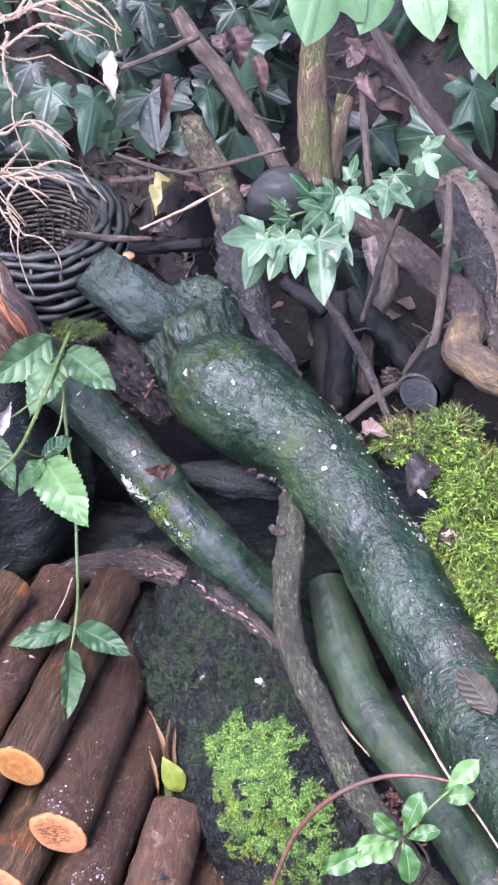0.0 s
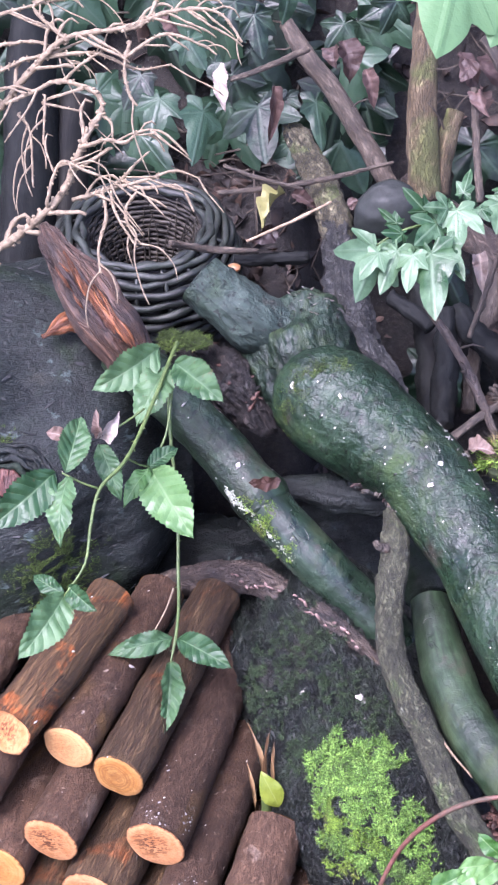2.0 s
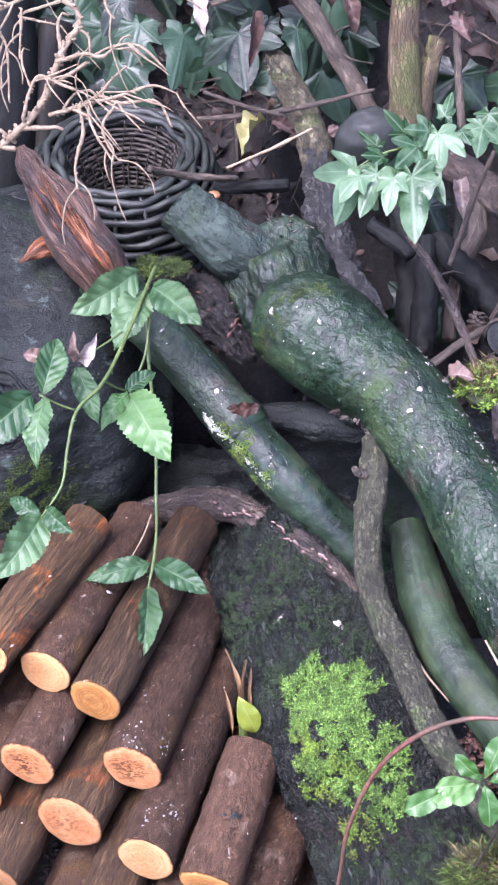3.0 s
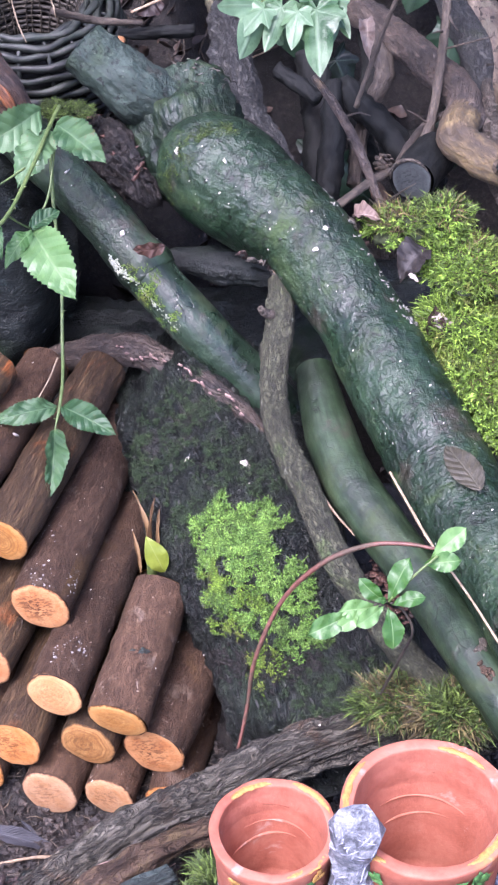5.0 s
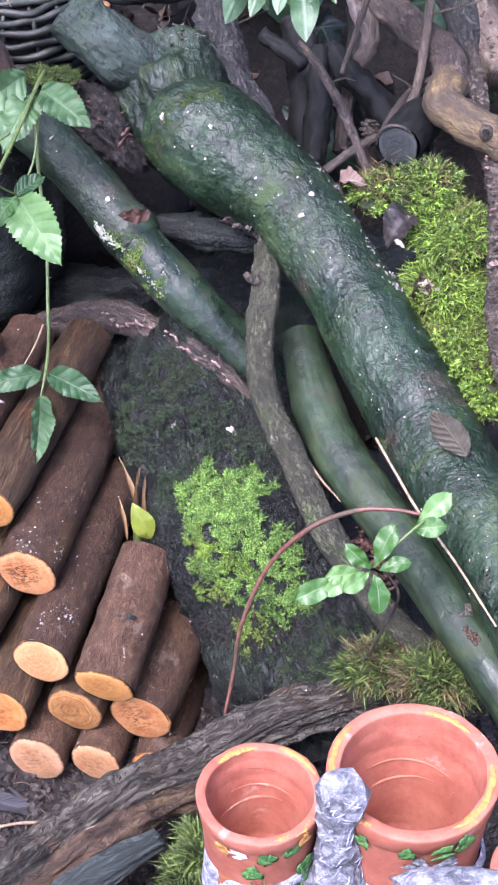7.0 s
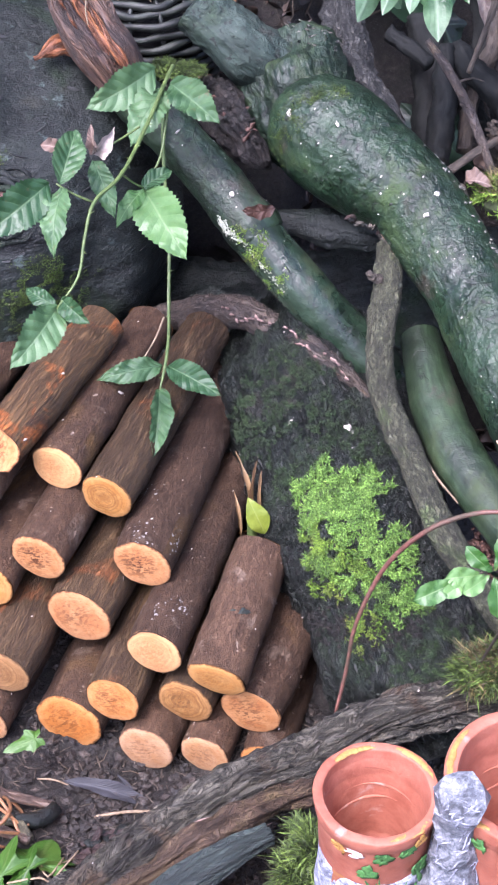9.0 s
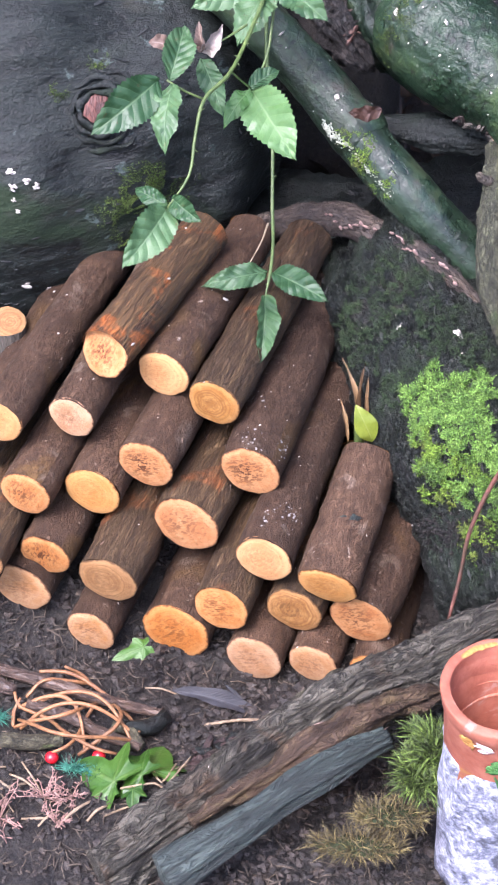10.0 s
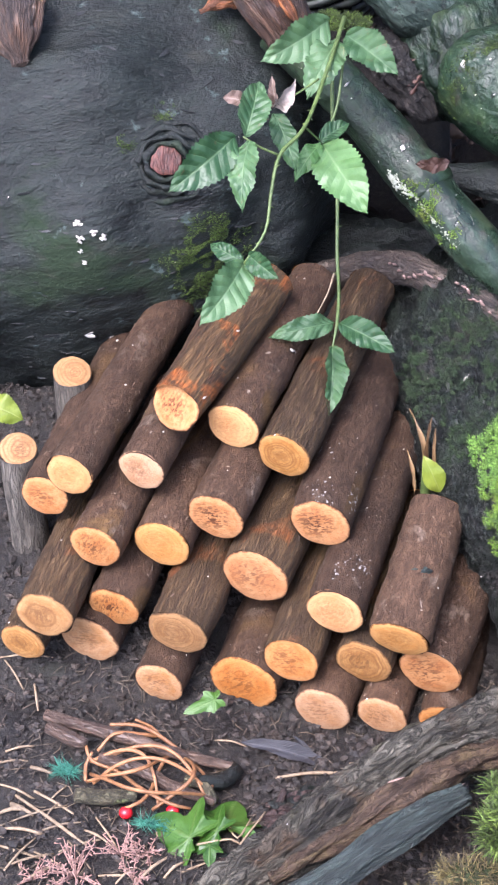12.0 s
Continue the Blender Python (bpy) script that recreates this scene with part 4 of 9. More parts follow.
def build_logs():
    def log(front, back, radius, face, tilt=0.0, seed=0.0, knot=False):
        firewood(front, back, radius, face, tilt, seed, knot)

    # bottom row
    log((-0.541, 0.073, 0.045), (-0.479, 0.321, 0.046), 0.02559, "cut_tan", 0, 1)
    log((-0.472, 0.092, 0.032), (-0.4, 0.333, 0.037), 0.03399, "cut_pale", 0, 2)
    log((-0.394, 0.057, 0.004), (-0.324, 0.299, 0.008), 0.02875, "cut_pale", 0, 3)
    log((-0.302, 0.067, -0.003), (-0.231, 0.316, 0.004), 0.03869, "cut_orange", 0.05, 4)
    log((-0.216, 0.046, -0.019), (-0.143, 0.304, -0.019), 0.03237, "cut_pale", 0, 5)
    log((-0.152, 0.043, -0.021), (-0.084, 0.283, -0.004), 0.02863, "cut_pale", 0.05, 6)
    log((-0.086, 0.039, -0.025), (-0.039, 0.25, -0.016), 0.02674, "cut_orange", 0, 7)
    # second row
    log((-0.511, 0.067, 0.096), (-0.459, 0.321, 0.101), 0.03159, "cut_tan", 0.05, 8)
    log((-0.442, 0.098, 0.077), (-0.377, 0.336, 0.098), 0.02943, "cut_orange", 0, 9)
    log((-0.372, 0.073, 0.068), (-0.307, 0.311, 0.088), 0.03426, "cut_tan", 0, 10)
    log((-0.251, 0.059, 0.046), (-0.185, 0.299, 0.059), 0.0312, "cut_orange", 0.15, 11)
    log((-0.173, 0.067, 0.037), (-0.107, 0.286, 0.056), 0.03164, "cut_tan", 0.05, 12)
    log((-0.102, 0.063, 0.031), (-0.055, 0.195, 0.048), 0.0343, "cut_orange", 0.12, 13)
    # third row
    log((-0.46, 0.121, 0.146), (-0.391, 0.37, 0.156), 0.02897, "cut_orange", 0.05, 14)
    log((-0.291, 0.126, 0.103), (-0.208, 0.392, 0.116), 0.03749, "cut_orange", 0.08, 15)
    log((-0.205, 0.078, 0.103), (-0.132, 0.35, 0.119), 0.03075, "cut_yellow", 0.12, 16)
    log((-0.138, 0.053, 0.091), (-0.096, 0.201, 0.135), 0.03313, "cut_yellow", 0, 17, True)
    log((-0.391, 0.138, 0.136), (-0.32, 0.389, 0.151), 0.03223, "cut_yellow", 0.06, 18)
    # fourth row
    log((-0.519, 0.172, 0.17), (-0.455, 0.426, 0.185), 0.02696, "cut_orange", 0.12, 19)
    log((-0.333, 0.146, 0.17), (-0.255, 0.41, 0.187), 0.03128, "cut_orange", 0, 20)
    log((-0.223, 0.153, 0.158), (-0.146, 0.454, 0.18), 0.03349, "cut_orange", 0, 21)
    log((-0.412, 0.174, 0.209), (-0.339, 0.406, 0.236), 0.0265, "cut_pale", 0.12, 22)
    # top row
    log((-0.487, 0.162, 0.211), (-0.402, 0.441, 0.225), 0.02612, "cut_yellow", 0.18, 23)
    log((-0.263, 0.197, 0.214), (-0.173, 0.462, 0.239), 0.02957, "cut_tan", 0.08, 24)
    log((-0.318, 0.219, 0.234), (-0.24, 0.462, 0.246), 0.02937, "cut_yellow", 0.08, 25)
    log((-0.376, 0.206, 0.273), (-0.287, 0.399, 0.291), 0.02885, "cut_orange", 0.42, 26)


build_logs()


def build_stakes():
    for top, w in (((-0.506, 0.323, 0.215), 0.02216), ((-0.553, 0.219, 0.192), 0.02146)):
        foot = (top[0] - 0.004, top[1] + 0.01, height(top[0], top[1]) - 0.03)
        ob = thing("stake", foot, "grey weathered round wooden stake beside the log stack", "stake", "stakes by the logs")
        g = Geo()
        tube(g, [foot, Vector(foot).lerp(Vector(top), 0.5), top], [w], 18, 0.015, 0.03, 0.001, 12, top[0], caps=False)
        part("shaft", g, "stake_wood", ob)
        d = Geo()
        disc(d, Vector(top) + Vector((0, 0, 0.001)), Vector(top) - Vector(foot) + Vector((0.02, -0.05, 0)), w * 0.98, 22, 0.08, top[1])
        part("cut_face", d, "cut_tan", ob)


build_stakes()


# ---------------------------------------------------------------- old trunks, stump and fallen branches
def build_trunks():
    # the large dark trunk lying behind the stack
    ob = thing("fallen_tree", (-0.55, 0.62, 0.15), "large wet blackish fallen trunk with cracked bark", "tree trunk")
    g = Geo()
    tube(g, [(-1.25, 0.59, 0.22), (-0.85, 0.62, 0.24), (-0.55, 0.665, 0.27), (-0.38, 0.725, 0.275), (-0.27, 0.77, 0.27)], [0.31, 0.30, 0.29, 0.25, 0.15], 220, 0.006, 0.05, 0.0030, 8, 3, groove=0.0018, ridges=6, fine=9, grain=0.3)
    SURF["trunk"] = g
    part("bark", g, "dark_bark", ob)
    k = Geo()
    kc = struck("trunk", (-0.329, -0.109, 0.769), (-0.527, 1.424, -0.204))[0]
    kd = (Vector((-0.197, -1.13, 1.42)) - kc).normalized()
    tube(k, [kc - kd * 0.03, kc + kd * 0.012], [0.030, 0.025], 20, 0.004, 0.1, 0.002, 40, 3, caps=False)
    knot = part("knot", k, "dark_bark", ob)
    ku = kd.cross(Vector((0, 0, 1))).normalized()
    kv = ku.cross(kd)
    for k, (r, rise, w) in enumerate(((0.020, 0.012, 0.0042), (0.027, 0.006, 0.0044), (0.035, 0.001, 0.0042), (0.044, -0.004, 0.0038))):
        g = Geo()
        ring = [kc + kd * (rise + 0.002 * math.sin(q * 1.9 + k)) + (ku * math.cos(q * 0.349) * 1.12 + kv * math.sin(q * 0.349)) * r * (1 + 0.06 * math.sin(q * 2.3 + k * 2)) for q in range(19)]
        tube(g, ring, [w * (0.8 + 0.3 * math.sin(q * 1.3 + k)) for q in range(19)], 10, 0.004, 0.2, 0.0009, 60, k, caps=False)
        part("callus_ring", g, "dark_bark", knot)
    d = Geo()
    disc(d, kc + kd * 0.0135, kd + Vector((0.25, 0, 0.1)), 0.0165, 20, 0.25, 4)
    part("broken_heart", d, "red_heart", knot, "reddish broken branch heart")

    # a second dark trunk farther in
    g = Geo()
    tube(g, [(-0.45, 0.68, 0.08), (-0.15, 0.64, 0.12), (0.10, 0.66, 0.16), (0.35, 0.70, 0.19)], [0.09, 0.085, 0.075, 0.06], 48, 0.010, 0.12, 0.010, 9, 8, groove=0.01)
    lone("buried_log", g, "dark_bark", (-0.1, 0.6, 0.1), "dark rotting trunk half hidden under branches", "tree trunk")

    # mossy stump log beside the stack
    g = Geo()
    tube(g, [(0.115, 0.078, -0.011), (0.078, 0.13, 0.05), (0.026, 0.224, 0.097), (-0.019, 0.334, 0.134), (-0.06, 0.445, 0.171), (-0.079, 0.523, 0.17)], [0.10, 0.112, 0.118, 0.12, 0.110, 0.09], 130, 0.0045, 0.13, 0.0055, 10, 11, groove=0.007, ridges=5, fine=8)
    SURF["stump"] = g
    lone("rotting_log", g, "stump_bark", (0.0, 0.3, 0.0), "black rotting log end with patches of moss", "log")


build_trunks()


def build_branches():
    # thick wet green limb, growing out of a rough broken trunk with a rounded collar
    ob = thing("green_limb", (0.269, 0.026, 0.238), "thick wet green algae-covered limb with a sawn stub", "branch")
    g = Geo()
    tube(g, [(-0.076, 0.585, 0.467), (-0.061, 0.568, 0.463), (-0.04, 0.552, 0.455), (-0.011, 0.532, 0.444), (0.023, 0.508, 0.431), (0.06, 0.48, 0.417), (0.09, 0.439, 0.39), (0.118, 0.395, 0.365), (0.142, 0.353, 0.343), (0.166, 0.306, 0.32), (0.189, 0.258, 0.298), (0.212, 0.207, 0.281), (0.253, 0.1, 0.263), (0.286, -0.004, 0.25), (0.312, -0.093, 0.238)],
        [0.0400, 0.0590, 0.0645, 0.0640, 0.0588, 0.0522, 0.0495, 0.0489, 0.0503, 0.0528, 0.0533, 0.0531, 0.0498, 0.0472, 0.0455], 150, 0.0035, 0.035, 0.0011, 16, 2, fine=5)
    SURF["limb"] = g
    part("bark", g, "wet_green_bark", ob)
    # rough green trunk behind the collar
    g = Geo()
    tube(g, [(-0.040, 0.615, 0.404), (-0.060, 0.642, 0.422), (-0.072, 0.668, 0.436), (-0.072, 0.690, 0.440), (-0.064, 0.712, 0.438), (-0.052, 0.730, 0.430)], [0.0480, 0.0700, 0.0770, 0.0745, 0.0620, 0.0400], 120, 0.0035, 0.12, 0.0042, 20, 6, groove=0.0035, ridges=5, fine=3.5)
    SURF["crown"] = g
    part("old_trunk", g, "rough_green_bark", ob, "rough dark green trunk bark")
    rnd = random.Random(52)
    # warts and blisters along the upper side
    g = Geo()
    sv = SURF["limb"].v
    done = 0
    while done < 420:
        p = sv[rnd.randrange(len(sv))]
        place, normal = onto("limb", p)
        if normal.dot(Vector((0, -0.7, 0.7))) < 0:
            normal = -normal
        done += 1
        if normal.dot(Vector((0, -0.7, 0.7))) < 0.3 or noise.noise(place * 22) < 0.02:
            continue
        r = 0.0007 + 0.0024 * rnd.random() ** 2.4
        t = normal.orthogonal().normalized()
        n2 = normal.cross(t)
        c = rnd.random() * 6
        base = [place - normal * 0.0006 + (t * math.cos(c + q * 1.047) + n2 * math.sin(c + q * 1.047) * rnd.uniform(0.5, 0.9)) * r for q in range(6)]
        ring = [place + normal * r * 0.36 + (x - place) * 0.6 for x in base]
        g.add(base + ring + [place + normal * r * 0.5], [(q, (q + 1) % 6, 6 + (q + 1) % 6, 6 + q) for q in range(6)] + [(6 + q, 6 + (q + 1) % 6, 12) for q in range(6)], [(x.x, x.y + x.z) for x in base + ring + [place]])
    # Flat pale chips along the limb's upper edge.
    flecks = Geo()
    for k in range(46):
        f = rnd.random()
        p = Vector((0.035, 0.50, 0.428)).lerp(Vector((0.150, 0.335, 0.335)), f) + Vector((0.030, 0.022, 0.040)) + Vector((rnd.gauss(0, 0.006), rnd.gauss(0, 0.006), rnd.gauss(0, 0.003)))
        q, nn = onto("limb", p)
        blob(flecks, q, (rnd.uniform(0.0012, 0.0052), rnd.uniform(0.0010, 0.0022), 0.0007), (rnd.uniform(-30, 30), rnd.uniform(-30, 30), rnd.uniform(0, 180)), 0.8, 2.3, k, 8, 5)
    tagged(part("lichen_crust", flecks, "pale_crumb", ob, "flat pale flecks"), kind="stuff")
    tagged(part("warts", g, "wart", ob, "dark bark warts and blisters"), kind="stuff")
    g = Geo()
    _, b = tube(g, [(-0.098, 0.678, 0.462), (-0.124, 0.672, 0.482), (-0.150, 0.676, 0.502), (-0.175, 0.686, 0.521), (-0.196, 0.697, 0.535)], [0.0400, 0.0385, 0.0365, 0.0345, 0.0325], 60, 0.004, 0.08, 0.0026, 22, 4, caps=False, fine=4, groove=0.002, ridges=4)
    stub = part("stub", g, "dull_green_bark", ob)
    d = Geo()
    disc(d, b[0], b[1], b[2], 24, 0.16, 5)
    part("sawn_end", d, "cut_green", stub)
    # dark knotted stem that rises beside it
    g = Geo()
    tube(g, [(0.008, 0.657, 0.418), (-0.007, 0.688, 0.446), (-0.019, 0.727, 0.487), (-0.028, 0.772, 0.517), (-0.037, 0.844, 0.534), (-0.058, 0.91, 0.56), (-0.082, 0.954, 0.591), (-0.102, 0.98, 0.603)], [0.0273, 0.0316, 0.0276, 0.023, 0.0207, 0.0196, 0.0154, 0.0111], 48, 0.004, 0.13, 0.006, 26, 9, groove=0.005, fine=3)
    part("upper_stem", g, "stem_chunks", ob, "dark knotted upper stem")
    g = Geo()
    tube(g, [(-0.030, 0.800, 0.522), (-0.038, 0.846, 0.536), (-0.058, 0.91, 0.562), (-0.082, 0.954, 0.593), (-0.104, 0.982, 0.606)], [0.0180, 0.0215, 0.0205, 0.0162, 0.0110], 36, 0.004, 0.10, 0.003, 30, 19, groove=0.002)
    part("side_stem", g, "grey_bark", ob, "mossy grey side stem")
    # grey crumbs and flakes over the broken crown
    for k in range(190):
        p = Vector((-0.118, 0.71, 0.54)).lerp(Vector((-0.010, 0.675, 0.500)), rnd.random()) + Vector((rnd.uniform(-0.02, 0.02), rnd.uniform(-0.02, 0.05), rnd.uniform(-0.02, 0.02)))
        q, nn = struck("crown", p + Vector((0, -0.2, 0.2)), p + Vector((0, 0.4, -0.4)))
        g = Geo()
        blob(g, q - nn * 0.0012, (rnd.uniform(0.002, 0.008), rnd.uniform(0.0008, 0.0016), rnd.uniform(0.0008, 0.0016)), (rnd.uniform(-25, 25), rnd.uniform(-30, 30), rnd.uniform(0, 180)), 0.9, 2.3, k, 8, 6)
        part("bark_flake", g, ("stem_chunks", "rough_green_bark", "grey_scale", "rough_green_bark", "pale_crumb")[k % 5], ob)
    # frayed strips of loose bark along the edge of the hollow
    for k, (pts, radii) in enumerate((
        ([(-0.020, 0.650, 0.505), (-0.004, 0.615, 0.500), (0.020, 0.580, 0.486), (0.040, 0.553, 0.468), (0.052, 0.535, 0.452)], [0.003, 0.0055, 0.0062, 0.005, 0.002]),
        ([(-0.030, 0.668, 0.510), (0.000, 0.640, 0.492), (0.030, 0.600, 0.470), (0.050, 0.565, 0.448)], [0.003, 0.007, 0.008, 0.004]),
        ([(0.055, 0.530, 0.462), (0.085, 0.500, 0.447), (0.110, 0.474, 0.432), (0.134, 0.440, 0.412)], [0.003, 0.006, 0.006, 0.003]))):
        g = Geo()
        tube(g, pts, radii, 16, 0.004, 0.35, 0.0028, 40, 6 + k, flat=0.45, groove=0.002, fine=2)
        part("loose_bark", g, ("stem_chunks", "stem_chunks", "peeling_bark")[k], ob, "frayed grey-brown loose bark")
    # crumbling dark bark under the limb's lower edge
    for k in range(46):
        p = Vector((-0.01, 0.47, 0.395)).lerp(Vector((0.055, 0.43, 0.372)), rnd.random()) + Vector((rnd.uniform(-0.01, 0.01), 0, rnd.uniform(-0.012, 0.006)))
        q, nn = onto("limb", p)
        g = Geo()
        blob(g, q, (rnd.uniform(0.002, 0.007), rnd.uniform(0.0015, 0.003), rnd.uniform(0.002, 0.005)), (rnd.uniform(0, 90), rnd.uniform(0, 90), rnd.uniform(0, 180)), 0.9, 2.3, k, 8, 6)
        part("bark_flake", g, ("rotten_dark", "stem_chunks", "grey_scale")[k % 3], ob)

    # thin green branch with a torn orange end: an old sleeve of bark over a smooth shaft
    ob = thing("broken_branch", (0.017, 0.378, 0.233), "thin wet green branch with torn orange end", "branch")
    g = Geo()
    tube(g, [(-0.285, 0.601, 0.498), (-0.246, 0.576, 0.47), (-0.208, 0.556, 0.438), (-0.169, 0.528, 0.409), (-0.138, 0.501, 0.385), (-0.119, 0.485, 0.369), (-0.111, 0.478, 0.361)], [0.0295, 0.0295, 0.0296, 0.0295, 0.0301, 0.0327, 0.0296], 64, 0.004, 0.045, 0.0013, 18, 7, fine=5)
    SURF["thin"] = Geo().add(g.v, g.f)
    part("bark", g, "olive_bark", ob)
    g = Geo()
    tube(g, [(-0.134, 0.495, 0.376), (-0.116, 0.481, 0.364), (-0.097, 0.465, 0.348), (-0.055, 0.438, 0.314), (-0.013, 0.417, 0.278), (0.03, 0.398, 0.24), (0.076, 0.384, 0.194)], [0.0269, 0.0305, 0.0294, 0.0288, 0.0277, 0.0271, 0.0268], 64, 0.004, 0.02, 0.0005, 16, 17, fine=4)
    SURF["thin"].add(g.v, g.f)
    part("shaft", g, "smooth_wet_bark", ob, "smooth glossy green shaft")
    g = Geo()
    tube(g, [(-0.262, 0.580, 0.488), (-0.294, 0.596, 0.537), (-0.33, 0.624, 0.58), (-0.359, 0.647, 0.616), (-0.37, 0.657, 0.632)], [0.0285, 0.0331, 0.0300, 0.01624, 0.004548], 64, 0.004, 0.14, 0.004, 22, 8, flat=0.7, groove=0.0045, ridges=3.5, fine=3, grain=0.12, run_rate=2.5)
    part("torn_end", g, "torn_wood", ob, "torn dark brown splintered wood")
    for k, (dx, lift, r, f0, f1) in enumerate(((0.004, 0.0300, 0.0090, 0.15, 0.95), (0.014, 0.0275, 0.0070, 0.02, 0.66), (-0.008, 0.0265, 0.0055, 0.35, 0.85))):
        line = [Vector((-0.268, 0.583, 0.497)).lerp(Vector((-0.352, 0.642, 0.607)), f0 + (f1 - f0) * q / 4) + Vector((dx + 0.002 * math.sin(q * 2 + k), -lift * 0.82 * (1 - 0.35 * (f0 + (f1 - f0) * q / 4)), lift * 0.45)) for q in range(5)]
        g = Geo()
        tube(g, line, [r * 0.25, r * 0.9, r, r * 0.7, r * 0.2], 20, 0.003, 0.3, 0.0016, 40, k + 3, flat=0.8, groove=0.002, ridges=3, grain=0.15)
        part("heartwood", g, "split_wood", ob, "wet orange split heartwood")
    for k in range(16):
        f = rnd.random()
        p = Vector((-0.275, 0.575, 0.508)).lerp(Vector((-0.352, 0.625, 0.612)), f) + Vector((rnd.uniform(-0.016, 0.016), -0.012, rnd.uniform(-0.004, 0.012)))
        d = Vector((-0.55, 0.32, 0.75)) * rnd.uniform(0.010, 0.030)
        g = Geo()
        tube(g, [p - d, p + Vector((0, -0.003, 0.002)), p + d], [0.0004, 0.0022, 0.0005], 6, 0.005, 0.2, 0.0003, 60, k, flat=0.6)
        part("splinter", g, ("torn_wood", "rotten_dark", "split_wood")[k % 3], ob)
    g = Geo()
    tube(g, [(-0.31, 0.629, 0.516), (-0.343, 0.611, 0.528), (-0.371, 0.59, 0.519)], [0.01969, 0.01575, 0.003938], 20, 0.004, 0.25, 0.003, 30, 5, flat=0.5, groove=0.003, ridges=3)
    part("splinter", g, "split_wood", ob)

    # crumbling wood under the stub
    g = Geo()
    tube(g, [(-0.232, 0.735, 0.410), (-0.200, 0.690, 0.425), (-0.166, 0.640, 0.428), (-0.135, 0.592, 0.420), (-0.110, 0.560, 0.405)], [0.016, 0.026, 0.029, 0.026, 0.014], 64, 0.003, 0.25, 0.008, 24, 61, groove=0.008, ridges=4, fine=3, grain=0.4)
    SURF["rotten"] = g
    ob = thing("rotten_wood", (-0.166, 0.640, 0.40), "crumbling dark red-brown rotten wood under the stub", "wood")
    part("core", g, "rot_brown", ob)
    for k in range(60):
        p = Vector((-0.215, 0.69, 0.46)).lerp(Vector((-0.115, 0.565, 0.44)), rnd.random()) + Vector((rnd.uniform(-0.02, 0.02), rnd.uniform(-0.02, 0.02), 0))
        q, nn = onto("rotten", p)
        g = Geo()
        blob(g, q, (rnd.uniform(0.003, 0.011), rnd.uniform(0.001, 0.003), rnd.uniform(0.001, 0.003)), (rnd.uniform(-40, 40), rnd.uniform(-40, 40), rnd.uniform(0, 180)), 0.8, 2.3, k, 8, 6)
        part("wood_flake", g, ("rot_brown", "stem_chunks", "rot_brown", "red_crumb", "rot_brown")[k % 5], ob)

    # dark piece of wood wedged under the limb
    g = Geo()
    tube(g, [(-0.125, 0.535, 0.345), (-0.085, 0.530, 0.347), (-0.04, 0.520, 0.348), (0.01, 0.505, 0.350), (0.04, 0.49, 0.352)], [0.008, 0.017, 0.021, 0.019, 0.010], 40, 0.004, 0.18, 0.003, 24, 33, flat=0.8, groove=0.004, ridges=4, grain=0.3)
    lone("dead_wood", g, "dark_bark", (-0.04, 0.52, 0.348), "dark splintered wood wedged under the green limb", "wood")

    # second torn piece higher up on the fallen tree
    ob = thing("torn_wood", (-0.568, 0.578, 0.566), "torn red-brown slab of wood on the fallen tree", "wood")
    g = Geo()
    tube(g, [(-0.600, 0.648, 0.590), (-0.580, 0.58, 0.555), (-0.568, 0.528, 0.524), (-0.560, 0.505, 0.500)], [0.050, 0.046, 0.036, 0.016], 30, 0.005, 0.2, 0.005, 30, 5, flat=0.5, groove=0.006, ridges=4)
    part("slab", g, "torn_wood", ob)

    # lower green branch with a cut top
    ob = thing("green_branch", (0.266, -0.031, 0.203), "wet green branch with a sawn top", "branch")
    g = Geo()
    _, b = tube(g, [(0.281, -0.096, 0.188), (0.248, -0.037, 0.21), (0.215, 0.027, 0.223), (0.188, 0.093, 0.224), (0.162, 0.148, 0.231), (0.13, 0.202, 0.243), (0.107, 0.249, 0.252), (0.091, 0.297, 0.262), (0.08, 0.355, 0.275), (0.073, 0.398, 0.288)],
        [0.0240, 0.0245, 0.0250, 0.0258, 0.0268, 0.0278, 0.0288, 0.0280, 0.0255, 0.0222], 60, 0.005, 0.03, 0.0007, 15, 12, caps=False, fine=4)
    SURF["lower"] = g
    part("bark", g, "olive_wet_bark", ob)
    d = Geo()
    disc(d, b[0], b[1], b[2], 22, 0.1, 5)
    part("sawn_end", d, "cut_green", ob)

    # upright grey branch
    g = Geo()
    tube(g, [(0.031, 0.449, 0.378), (0.033, 0.406, 0.358), (0.027, 0.36, 0.327), (0.028, 0.32, 0.287), (0.043, 0.267, 0.271), (0.062, 0.225, 0.254), (0.078, 0.18, 0.24), (0.097, 0.141, 0.224), (0.127, 0.104, 0.197), (0.16, 0.069, 0.172), (0.196, 0.037, 0.157)],
        [0.0110, 0.0165, 0.0165, 0.0160, 0.0158, 0.0156, 0.0154, 0.0164, 0.0157, 0.015, 0.0143], 48, 0.004, 0.07, 0.0018, 30, 3, groove=0.0012, ridges=5)
    ob = thing("grey_branch", (0.187, 0.046, 0.168), "rough grey-brown branch leaning against green limbs", "branch")
    part("bark", g, "sapling_bark", ob)
    g = Geo()
    tube(g, [(0.03, 0.449, 0.378), (0.028, 0.449, 0.393), (0.026, 0.447, 0.406)], [0.005064, 0.003798, 0.001583], 8, 0.004, 0.2, 0.0006, 60, 2)
    part("broken_tip", g, "straw", ob, "pale broken twig tip")
    g = Geo()
